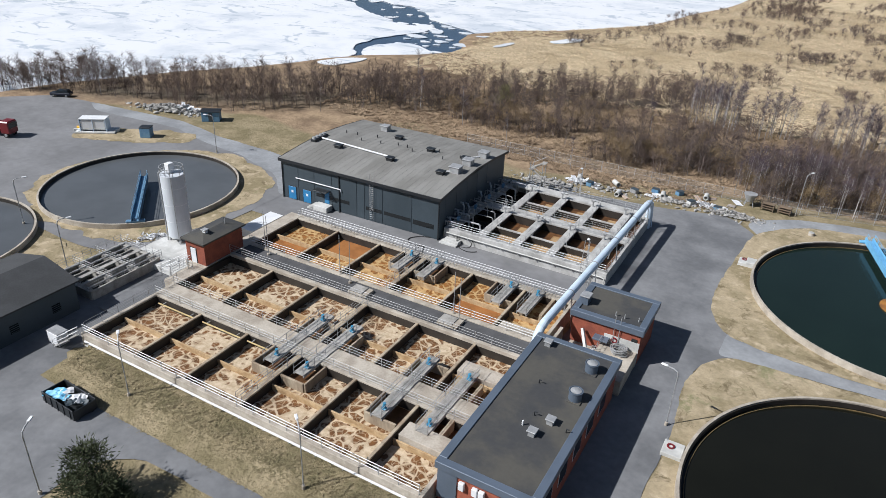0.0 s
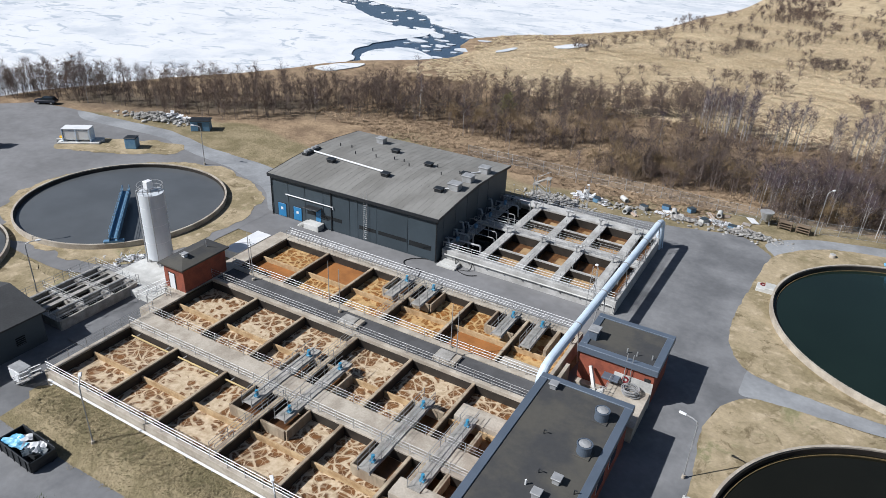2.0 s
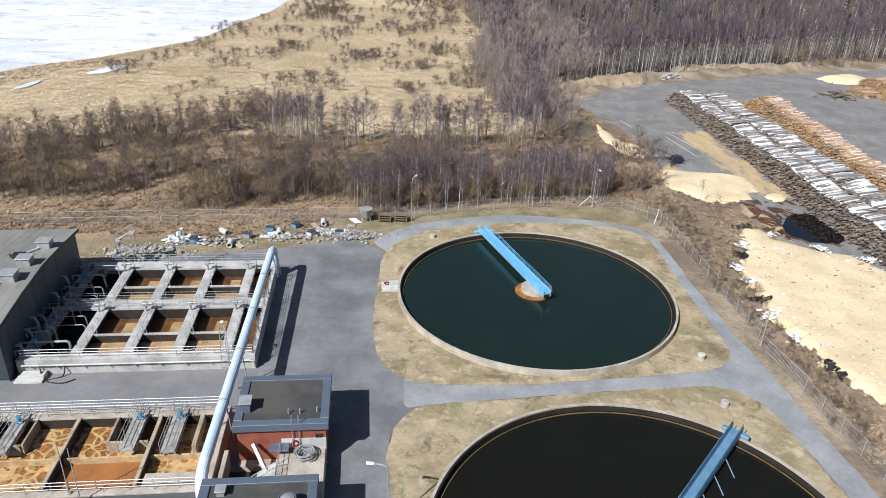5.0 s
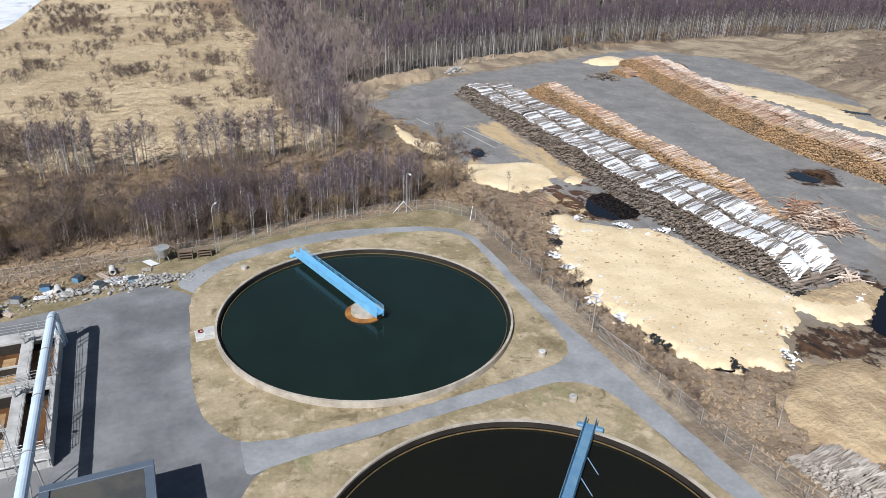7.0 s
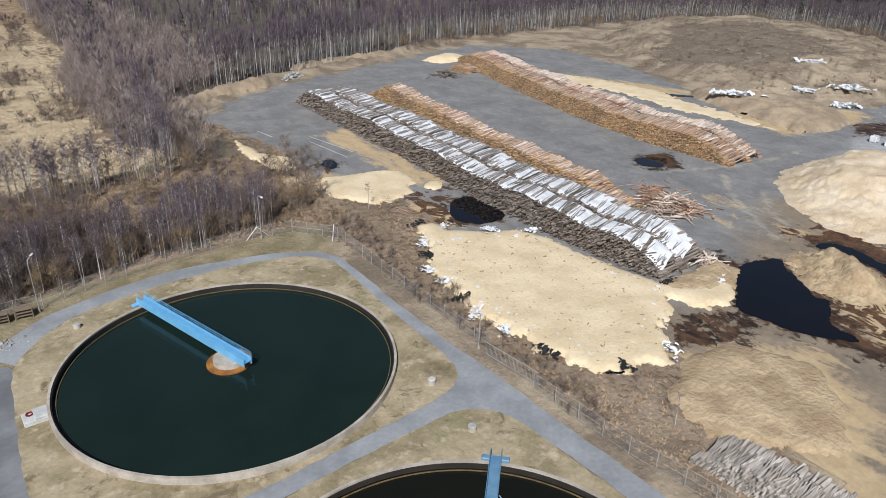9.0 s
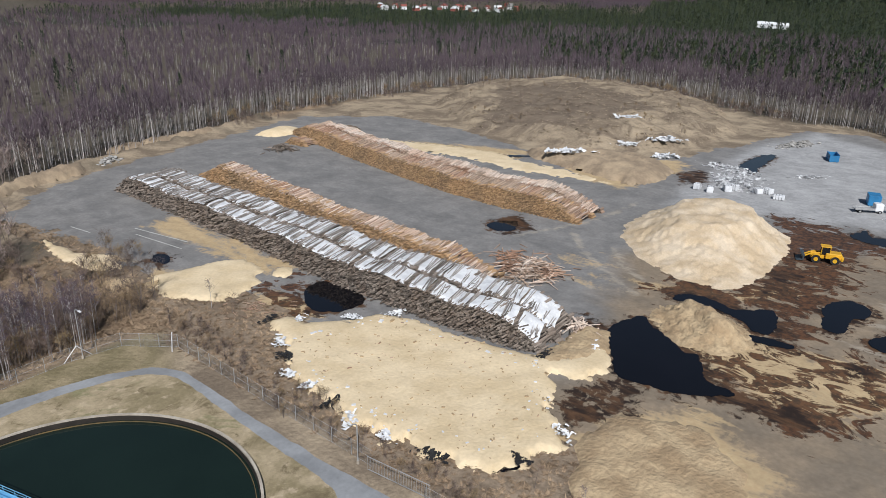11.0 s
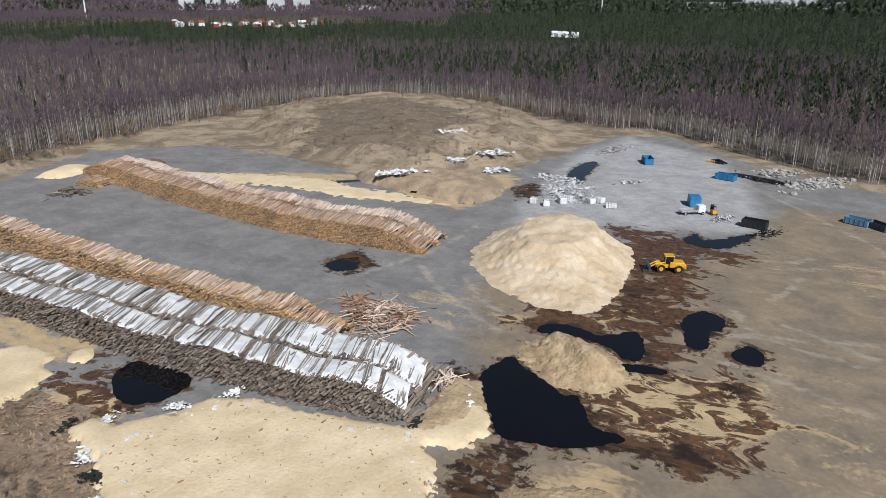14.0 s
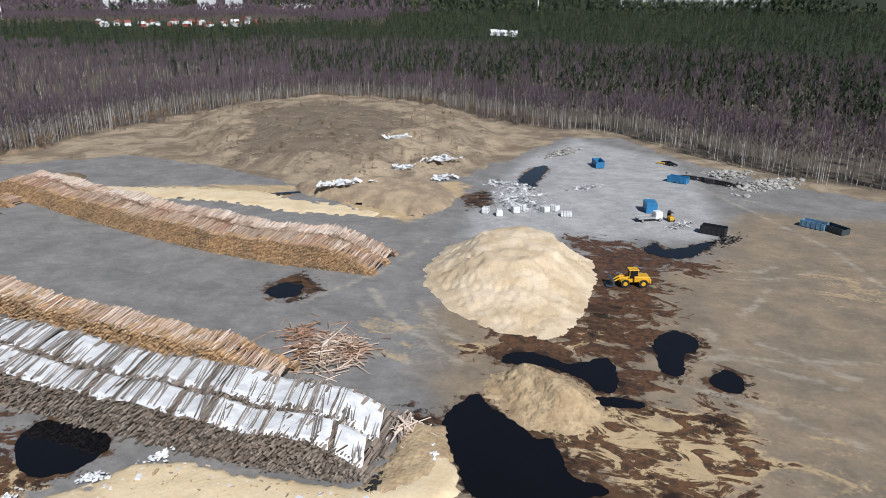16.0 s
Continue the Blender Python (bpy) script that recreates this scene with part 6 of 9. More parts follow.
# ---- round clarifiers ----
def clarifier(x, y, r, top, level, liquor, label, rim=CONCRETE, launder=True):
    t = thing("clarifier", (x, y, 0), label, "clarifier tank", "round clarifiers")
    part("wall", ring(B(), r - 0.3, r - 0.02, -0.6, top, 120), rim, t)
    part("inner_wall", ring(B(), r - 0.42, r - 0.35, -0.6, top - 0.12, 120), WET_AND_SHADE, t, "dark inner wall band")
    if launder:
        part("launder", ring(B(), r - 0.78, r - 0.7, -0.6, level + 0.1, 120), ALGAE, t, "ochre-edged overflow launder")
    bm = B()
    bmesh.ops.create_circle(bm, cap_ends=True, radius=r - 0.36, segments=120, matrix=Matrix.Translation((0, 0, level)))
    part("water", bm, liquor, t)
    return t


def bridge(x, y, tx, ty, top, paint, hub_paint, label, over=2.6, wheel=True, hub_r=1.7):
    """A scraper bridge from the tank's hub (x, y) out to its rim (tx, ty)."""
    L = math.hypot(tx - x, ty - y)
    b = thing("scraper_bridge", (x, y, top), label, "scraper bridge", "scraper bridges", turn=math.degrees(math.atan2(ty - y, tx - x)))
    part("deck", block(B(), -over, -0.45, 0.25, L, 0.45, 0.33), paint, b)
    for s in (-0.5, 0.5):
        part("girder", block(B(), -over, s - 0.05, -0.15, L + 0.4, s + 0.05, 0.75, 0.02), paint, b, "deep plate girder")
        part("rail", rod(B(), (-over, s, 1.35), (L, s, 1.35), 0.035, seg=5), paint, b)
        part("rail", rod(B(), (-over, s, 1.05), (L, s, 1.05), 0.025, seg=5), paint, b)
        for k in range(int((L + over) / 1.6) + 1):
            part("post", rod(B(), (-over + 1.6 * k, s, 0.7), (-over + 1.6 * k, s, 1.35), 0.03, seg=4), paint, b)
    if wheel:
        c = part("end_carriage", block(B(), L - 0.2, -1.3, -0.2, L + 0.4, 1.3, 0.15, 0.08), paint, b, "rim carriage with wheels")
        for s in (-1.05, 1.05):
            part("wheel", rod(B(), (L + 0.05, s - 0.1, -0.06), (L + 0.05, s + 0.1, -0.06), 0.16, seg=16), BLACK_PLASTIC, c)
    for k in range(5 if L > 14 and hub_r else 0):
        q = 2.5 + k * (L - 4) / 5
        part("scraper_arm", rod(B(), (q, -0.6, 0.0), (q - 0.9, -2.0, -1.0), 0.05, seg=5), paint, b)
    return b


clarifier(15.3, 95.1, 18.25, 0.95, 0.27, POOL_GREEN, "round concrete clarifier full of dark green water")
bridge(15.6, 95.4, 10.9, 113.1, 1.15, BLUE_PAINT, BLUE_PAINT, "light blue steel scraper bridge over the green clarifier")
hb = thing("clarifier_hub", (15.2, 95.7, 0), "round concrete centre pier with an ochre rusty lip", "centre pier", "clarifier hubs")
part("pier", drum(B(), 0, 0, -0.5, 1.0, 1.75, None, 32), CONCRETE, hb)
part("lip", drum(B(), 0, 0, -0.5, 0.42, 2.5, None, 32), RUST, hb, "ochre rusty lip")
clarifier(15.4, 53.0, 18.4, 0.95, 0.27, POOL_BROWN, "round concrete clarifier full of dark brown water")
bridge(15.6, 53.0, 28.6, 65.9, 1.15, BLUE_DULL, BLUE_DULL, "weathered blue steel scraper bridge over the brown clarifier")
clarifier(-92.5, 68.1, 15.1, 0.9, 0.27, POOL_GREY, "round concrete clarifier full of pale grey water", launder=False)
bridge(-92.8, 68.8, -81.9, 58.2, 1.1, BLUE_DULL, BLUE_DULL, "deep blue steel scraper bridge over the grey clarifier", over=1.2, hub_r=0)
clarifier(-101.6, 38.5, 14.7, 0.9, 0.27, POOL_GREY, "round concrete clarifier at the edge of the plant", launder=False)


# ---- timber yard ----
def log_stack(name, x0, x1, y0, y1, h, face_mat, top_mat, label, bow=None, seed=1, d=0.3, slope_end=4.0, slope=1.0, pale=0.0, stick=0.3, tilt=0.0):
    """A long stack of logs lying along x; their ends show on the long faces. bow: (y, x) of its west foot, which need not be straight. stick: how far single logs jut out."""
    r = np.random.RandomState(seed)
    t = thing(name, ((x0 + x1) / 2, (y0 + y1) / 2, 0.1), label, "log pile", "log piles")
    t.matrix_basis = Matrix()

    def shift(y):
        return np.interp(y, [p[0] for p in bow], [p[1] - x0 for p in bow]) if bow else np.zeros(np.shape(y))

    def crest(y):
        e = np.clip(np.minimum((y - y0) / slope_end, (y1 - y) / slope_end), 0.12, 1)
        return h * e ** 0.7 * (1 + 0.06 * np.sin(y * 0.23 + seed) + 0.04 * np.sin(y * 0.71))

    a = np.linspace(0, 2 * np.pi, 6)[:-1]
    end = np.concatenate([np.stack([np.zeros(5), 0.5 * np.cos(a), 0.5 * np.sin(a)], -1), np.stack([np.ones(5), 0.5 * np.cos(a), 0.5 * np.sin(a)], -1)])
    side = np.array([[i, (i + 1) % 5, 5 + (i + 1) % 5] for i in range(5)] + [[i, 5 + (i + 1) % 5, 5 + i] for i in range(5)])
    cap0, cap1 = np.array([[0, 4, 3], [0, 3, 2], [0, 2, 1]]), np.array([[5, 6, 7], [5, 7, 8], [5, 8, 9]])
    # the faces: butts packed in rows, some standing out
    for fc, dd in (("w", d), ("e", d * 2)):
        P, S = [], []
        for j in range(int(h / (dd * 0.87)) + 1):
            z = dd * 0.5 + j * dd * 0.87
            ys = np.arange(y0, y1, dd) + (j % 2) * dd / 2
            ys = ys[z < crest(ys)]
            n = len(ys)
            back = slope * 0.25 * z
            out = r.uniform(-stick, stick, n) - np.where(r.uniform(0, 1, n) < 0.12, r.uniform(0, 2 * stick, n), 0)
            px = (x0 + back + out if fc == "w" else x1 - back - 1.6 - out) + shift(ys)
            P.append(np.stack([px, ys + r.normal(0, 0.06, n), np.full(n, z + 0.1) + r.normal(0, 0.05, n)], -1))
            s = dd * r.uniform(0.65, 1.25, n)
            S.append(np.stack([np.full(n, 1.6), s, s * r.uniform(0.8, 1.1, n)], -1))
        P, S = np.concatenate(P), np.concatenate(S)
        v, f = repeat(end, np.concatenate([side, cap0 if fc == "w" else cap1]), P, r.normal(0, 0.1, len(P)), S, r.normal(0, 0.05, len(P)))
        o = meshpart("log_face", arrays("log_face", v, f, face_mat), face_mat, t, "packed round log ends")
        o["kind"] = "stuff"
    # the added core keeps light from passing through the stack; its dark colour paints the gaps' shade
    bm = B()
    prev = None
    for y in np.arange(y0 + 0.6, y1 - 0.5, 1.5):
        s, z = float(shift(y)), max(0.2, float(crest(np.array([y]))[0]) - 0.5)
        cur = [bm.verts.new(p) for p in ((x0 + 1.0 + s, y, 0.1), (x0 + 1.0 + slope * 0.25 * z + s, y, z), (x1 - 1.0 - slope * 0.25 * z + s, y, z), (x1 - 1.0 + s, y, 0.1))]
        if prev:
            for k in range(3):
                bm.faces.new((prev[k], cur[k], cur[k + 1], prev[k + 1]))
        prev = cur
    part("core", bm, WET_AND_SHADE, t, "added dark core, painted as shade between the logs")
    # the top: whole logs lying across
    length = x1 - x0 - slope * 0.5 * h
    n = int((y1 - y0) / d * 3.0)
    yy2 = r.uniform(y0 + 0.4, y1 - 0.4, n)
    zz = crest(yy2) - 0.25 + r.uniform(-0.08, 0.22, n)
    L = length * r.uniform(0.8, 1.08, n)
    xx = x0 + slope * 0.25 * h + shift(yy2) + (length - L) * r.uniform(0, 1, n) + r.normal(0, 0.25, n)
    s = d * r.uniform(0.5, 0.95, n)
    turn, tip, white = 0.1 + r.normal(0, 0.09, n), r.normal(-tilt, 0.02, n), r.uniform(0, 1, n) < pale * (0.6 + 0.8 * np.sin(yy2 * 0.11 + seed) ** 2)
    for m, mt in ((~white, top_mat), (white, LOG_PALE)):
        if m.any():
            v, f = repeat(end, np.concatenate([side, cap0]), np.stack([xx, yy2, zz], -1)[m], turn[m], np.stack([L, s, s], -1)[m], tip[m])
            o = meshpart("log_layer", arrays("log_layer", v, f, mt), mt, t, "loose logs lying across the top")
            o["kind"] = "stuff"
    return t, crest, shift


FOOT_GREY = [(80, 72.6), (84, 71.4), (92, 70.6), (100, 70.5), (110, 70.6), (125, 71.1), (148, 73.0), (175, 74.2), (200, 75.2)]
FOOT_ORANGE = [(104, 126.2), (124, 125.7), (140, 127.2), (160, 131.0), (183, 136.8), (226, 149.2)]
gs, crest1, shift1 = log_stack("log_pile", 72.6, 78.0, 80.2, 200, 4.3, LOG_GREY, LOG_GREY, "long grey weathered log pile covered with white tarpaulin", FOOT_GREY, 2, 0.25, slope=0.7, stick=0.5, slope_end=6.0)
gs2, crest2, shift2 = log_stack("log_pile", 77.2, 84.4, 80.6, 199, 4.7, LOG_GREY, LOG_GREY, "second grey weathered log pile under white tarpaulin", [(y, x + 4.6) for y, x in FOOT_GREY], 3, 0.3, slope=0.6, stick=0.4, slope_end=6.0)
log_stack("log_pile", 84.0, 91.2, 99.0, 197, 4.7, LOG_END, LOG_BARK, "long pile of orange pine logs behind the covered pile", [(96, 84.6), (102, 84.2), (110, 84.0), (125, 84.6), (150, 88), (175, 92), (197, 95.5)], 4, 0.25, slope=1.3, pale=0.55, slope_end=10.0, tilt=0.08)
log_stack("log_pile", 126.3, 133.6, 104.0, 226, 4.1, LOG_END, LOG_BARK, "longest pile of fresh orange pine logs", FOOT_ORANGE, 5, 0.27, slope=1.2, pale=0.1, slope_end=9.0, tilt=0.09)
log_stack("log_pile", 132.2, 138.6, 104.4, 224, 4.6, LOG_BARK, LOG_PALE, "pile of pale peeled logs against the orange pile", [(y, x + 5.9) for y, x in FOOT_ORANGE], 6, 0.27, slope=1.0, slope_end=9.0, tilt=0.1)
log_stack("log_pile", 44.5, 50.5, 22.0, 56, 2.0, LOG_SILVER, LOG_SILVER, "low weathered grey log pile by the plant fence", [(22, 48), (56, 44)], 7, 0.2, slope=2.4)
log_stack("log_pile", 138, 144, 206, 215, 1.8, LOG_END, LOG_BARK, "short low pile of orange logs", None, 8, 0.28, 2.0)

# tarpaulins over the covered piles, held down by loose grey poles
tr = random.Random(11)
for (xa, xb, cr, sh, y0, seed) in ((73.1, 77.9, crest1, shift1, 80.2, 1), (77.9, 84.0, crest2, shift2, 80.6, 2)):
    y = y0 + 0.7
    while y < 196:
        w = tr.uniform(1.2, 5.0)
        bm = B()
        rows_t = []
        for i in range(8):
            u = i / 7
            line = []
            k = int(w / 0.5)
            for j in range(k + 1):
                yy3 = y + w * j / k + 1.5 * u + tr.uniform(-0.05, 0.05)
                z = float(cr(np.array([yy3]))[0]) + 0.2 + 0.06 * noise.noise(Vector((u * 5, yy3 * 0.9, seed))) + tr.uniform(0, 0.05) - (0.3 if i in (0, 7) else 0)
                rag = 0.6 * noise.noise(Vector((yy3 * 1.1, i, seed))) if i in (0, 7) else 0
                line.append(bm.verts.new((xa + (xb - xa) * u + rag + float(sh(yy3)), yy3, max(z, 0.35))))
            rows_t.append(line)
        for a, b2 in zip(rows_t, rows_t[1:]):
            for j in range(len(a) - 1):
                bm.faces.new((a[j], b2[j], b2[j + 1], a[j + 1]))
        bmesh.ops.recalc_face_normals(bm, faces=bm.faces[:])
        bmesh.ops.solidify(bm, geom=bm.faces[:], thickness=0.03)
        solid("tarpaulin", bm, TARP_WHITE, "crumpled white tarpaulin laid over the log pile", "tarpaulin", group="tarpaulins on the log pile")
        y += w + tr.choice((-0.4, 0.05, 0.1, 0.3, 0.6, 1.0))
    r = np.random.RandomState(seed)
    P, T, S = [], [], []
    y = y0 + 1
    while y < 197:
        bunch, lean = r.randint(2, 10), r.uniform(0.24, 0.4)
        for _ in range(bunch):
            d = r.uniform(0.07, 0.15)
            ln = (xb - xa) * r.uniform(0.6, 1.15)
            yc = y + r.uniform(-0.1, 0.1)
            P.append((xa + (xb - xa - ln) * r.uniform(0.0, 1.0) + float(sh(yc)), yc, float(cr(np.array([yc + 0.5]))[0]) + 0.27 + r.uniform(0, 0.1)))
            T.append(lean + r.normal(0, 0.045))
            S.append((ln, d, d))
            y += d * r.uniform(0.7, 1.3)
        y += r.uniform(0.4, 1.8)
    a = np.linspace(0, 2 * np.pi, 6)[:-1]
    base = np.concatenate([np.stack([np.full(5, 0.0), np.cos(a) * 0.6, np.sin(a) * 0.6], -1), np.stack([np.full(5, 1.0), np.cos(a) * 0.6, np.sin(a) * 0.6], -1)])
    v, f = repeat(base, [[i, (i + 1) % 5, 5 + (i + 1) % 5, 5 + i] for i in range(5)], np.array(P), np.array(T), np.array(S))
    tagged(new("weight_poles", arrays("weight_poles", v, f, LOG_POLE)), "grey poles weighing down the white tarpaulin", "poles", kind="stuff")


# heaps of sawdust, chips, earth
def heap(name, outline, top, material, label, category, flat=3.0, rough=0.3, step=0.9, size=6.0, peak=None, z0=0.05, seed=3, ragged=1.0, plateau=None):
    """A heap with an uneven edge: rises inside the outline to its top, level beyond flat metres, or to a peak."""
    xs, ys = [p[0] for p in outline], [p[1] for p in outline]
    X, Y = np.meshgrid(np.arange(min(xs) - 3, max(xs) + 3, step), np.arange(min(ys) - 3, max(ys) + 3, step))
    flat_d = depth_in(X, Y, outline)
    d = flat_d + (0.7 * lumps(X, Y, 5, seed) + 0.35 * lumps(X, Y, 1.9, seed + 3)) * ragged
    Z = top * (1 - np.exp(-np.maximum(flat_d + 0.15, 0) / flat * 1.8)) + rough * lumps(X, Y, size, seed) * np.clip(d / 2, 0, 1) * 0.6 + 0.25 * rough * lumps(X, Y, 1.6, seed + 1) * np.clip(d, 0, 1) + 0.03
    if plateau:
        out = np.maximum(flat_d, 0)
        rise = out / (out + np.maximum(-depth_in(X, Y, plateau) + 0.5 * lumps(X, Y, 6, seed + 5), 0) + 0.01)
        gully = np.abs(lumps(X, Y, 3.4, seed + 7)) + 0.5 * np.abs(lumps(X, Y, 1.5, seed + 8))
        Z = top * np.minimum(rise, 1) ** 1.12 - rough * 2.2 * gully * rise * (1.1 - rise) * 4 + rough * (lumps(X, Y, 7, seed) + 0.5 * lumps(X, Y, 1.3, seed + 2)) * np.clip(out / 3, 0, 1) + 0.03
    if peak:
        for px, py, h, s in peak:
            Z = Z + np.clip(d / 3, 0, 1) * h * np.maximum(0, 1 - np.hypot(X - px, Y - py) / s) ** 1.15
    Z = np.where(d < 0, z0 - 0.4 - 0.05 * np.abs(d), Z + z0)
    me = grid_mesh(name, X, Y, Z, material, {})
    bm = B()
    bm.from_mesh(me)
    gone = (d.ravel() < -1.4)
    bmesh.ops.delete(bm, geom=[v for v in bm.verts if gone[v.index]], context="VERTS")
    bm.to_mesh(me)
    bm.free()
    me.shade_smooth()
    return tagged(new(name, me), label, category)


heap("sawdust_bed", [(54.5, 115.5), (57.5, 114.8), (58, 111), (63, 106.5), (67, 105.3), (69.2, 99.5), (69.6, 92), (70, 86), (71, 82.4), (72.3, 78), (76, 76.5), (81.5, 75.5), (78, 72.5), (75, 70.8), (71, 71), (68.5, 75.4), (65, 73.5), (61.7, 71.9),
     (59.6, 69.6), (55.5, 67), (47.3, 70.4), (45.8, 75), (44.4, 88), (45.7, 93), (46.5, 101), (49.6, 105.5), (51.7, 108.4)],
     0.75, SAWDUST, "broad flat bed of pale yellow sawdust", "sawdust bed", 1.3, 0.08, 0.45, ragged=1.5)
heap("sawdust_bed", [(52.8, 144.1), (57, 143), (64.6, 141.8), (67.9, 139.1), (67, 133), (62.1, 127.8), (54.8, 126.6), (50.5, 132), (49.4, 136), (51, 141)], 0.55, SAWDUST, "small flat patch of pale sawdust", "sawdust bed", 1.2, 0.12, 0.6, seed=5)
heap("sawdust_bed", [(48.6, 177), (49.6, 164.4), (53.4, 158), (51.2, 152), (47.6, 152.5), (46.7, 158), (46, 167)], 0.5, SAWDUST, "thin patch of trampled sawdust by the gravel", "sawdust bed", 1.0, 0.1, 0.6, seed=25)
heap("sawdust_bed", [(48.2, 149), (50, 146), (48.9, 141), (46.5, 136.3), (45, 141), (46, 149.2)], 0.4, BARK_DUST, "thin strip of brown sawdust by the trees", "sawdust bed", 1.0, 0.1, 0.6, seed=26)
heap("sawdust_bed", [(67.6, 132.2), (70.4, 130.6), (69.4, 127.4), (66.6, 127.2), (65.8, 129.4)], 0.5, SAWDUST, "small rounded patch of pale sawdust", "sawdust bed", 1.0, 0.1, 0.6, seed=6)
heap("sawdust_bed", [(153, 214), (160, 212), (172, 172), (174, 155), (168.6, 146), (168.3, 130), (162, 112), (157, 140), (160, 160), (155, 192)], 0.3, SAWDUST, "long low bank of pale sawdust behind the log piles", "sawdust bed", 2.5, 0.15, 0.9, seed=7, ragged=2.6)
heap("wood_chip_mound", [(133, 97), (125, 94), (116, 86), (110.6, 77), (110.8, 69), (113, 66.4), (121, 65), (138, 65), (148, 67), (155, 77), (156, 88), (147, 97)], 5.2, WOODCHIP, "big heap of pale wood chips with a dug face", "wood chip heap",
     8.0, 0.15, 0.45, 4.0, [(144, 81, 0.9, 9)], seed=8, ragged=1.0, plateau=[(135, 87), (128, 83), (129, 77), (137, 73), (146, 75), (149, 82), (143, 88)])
heap("bark_mound", [(93.4, 75), (99.8, 74), (103.5, 70), (102, 65), (98, 59.6), (93.4, 57.6), (88, 60.6), (86.5, 64.6), (86.9, 67), (89.9, 70.6)], 2.6, BARK_DUST, "brown heap of bark and chips beside the black puddle", "bark heap", 3.5, 0.22, 0.45, 4.0, seed=9,
     plateau=[(98, 69.6), (98.6, 68), (94, 62.6), (93, 64)])
heap("bark_mound", [(69, 81), (75, 80), (84, 80), (85, 76), (79, 73), (73.5, 73), (70, 76.5)], 0.9, BARK_DUST, "low mound of sawdust and torn bark at the pile's end", "bark heap", 2.0, 0.35, 0.6, 3.5, seed=10)
heap("bark_mound", [(66, 65.6), (70, 57), (64, 50), (56, 47), (49, 56), (50, 63), (56, 66), (61, 67)], 0.7, BARK_DUST, "spread of trampled bark and sawdust", "bark heap", 2.5, 0.3, 0.8, 4.0, seed=11)
heap("earth_mound", [(164, 110), (172, 106), (186, 107), (193, 114), (196, 128), (190, 142), (180, 152), (174, 146), (170, 134), (167, 120)], 3.2, SAND_EARTH, "tan sandy earth bank below the hill", "earth heap", 6.0, 0.7, 0.9, 7.0, seed=12, ragged=1.8)
heap("earth_mound", [(93.4, 235.3), (108.5, 237.5), (131.8, 244.5), (137, 250), (117, 246), (92, 241)], 2.6, SAND_EARTH, "tan sandy earth bank in front of the forest", "earth heap", 2.5, 0.7, 1.2, 6.0, seed=13)
heap("earth_mound", [(44, 204), (52.2, 208.4), (59.5, 215.5), (77.8, 221.4), (82, 230), (71, 227), (54, 217), (43.5, 208.5)], 2.8, SAND_EARTH, "rough tan earth bank at the yard's corner", "earth heap", 2.5, 0.8, 1.0, 5.0, seed=14)
heap("sawdust_mound", [(139, 232), (150, 236), (157, 231), (150, 224), (141, 225)], 2.2, SAWDUST, "pale yellow sawdust cone", "sawdust heap", 4.0, 0.2, 1.0, 6.0, seed=15)
heap("earth_mound", [(160, 222), (168, 224), (171, 214), (164, 211)], 2.0, SOIL, "brown earth heap behind the log pile", "earth heap", 3.0, 0.5, 1.0, 5.0, seed=16)


# a tangle of loose logs at the end of the orange pile
def tangle(cx, cy, n, spread, label, mt, seed, length=4.0, r0=0.11, pile=1.6):
    r = np.random.RandomState(seed)
    t = thing("log_tangle", (cx, cy, 0.1), label, "loose logs", "loose log heaps")
    t.matrix_basis = Matrix()
    a = np.linspace(0, 2 * np.pi, 6)[:-1]
    base = np.concatenate([np.stack([np.full(5, -0.5), np.cos(a), np.sin(a)], -1), np.stack([np.full(5, 0.5), np.cos(a), np.sin(a)], -1)])
    side = [[i, (i + 1) % 5, 5 + (i + 1) % 5, 5 + i] for i in range(5)]
    d = np.abs(r.normal(0, 1, n)) * spread
    q = r.uniform(0, 6.28, n)
    z = 0.2 + np.maximum(0, pile * (1 - d / (2.2 * spread))) * r.uniform(0.2, 1, n)
    s = r0 * r.uniform(0.7, 1.4, n)
    v, f = repeat(base, side, np.stack([cx + d * np.cos(q), cy + d * np.sin(q), z], -1), r.uniform(0, 3.14, n), np.stack([length * r.uniform(0.6, 1.2, n), s, s], -1), r.normal(0, 0.13, n))
    o = meshpart("log_scatter", arrays("log_scatter", v, f, mt), mt, t)
    o["kind"] = "stuff"


tangle(96.5, 97.5, 520, 3.0, "tangled heap of loose peeled logs", LOG_BARK, 21, 3.2, 0.08, 2.2)
tangle(96.0, 97.0, 160, 3.2, "loose pale logs on the tangled heap", LOG_PALE, 26, 3.0, 0.075, 2.6)
tangle(101, 104, 80, 2.6, "scatter of loose logs", LOG_BARK, 22, 3.0, 0.07, 0.6)
tangle(131, 208, 120, 2.4, "heap of crossed branches and stumps", LOG_GREY, 23, 3.0, 0.13, 1.8)
tangle(82, 80, 60, 2.0, "torn grey planks at the pile's end", LOG_PALE, 24, 2.6, 0.09, 1.4)
tangle(56, 121, 70, 3.0, "scattered bark slabs and sticks", LOG_BARK, 25, 1.2, 0.035, 0.15)


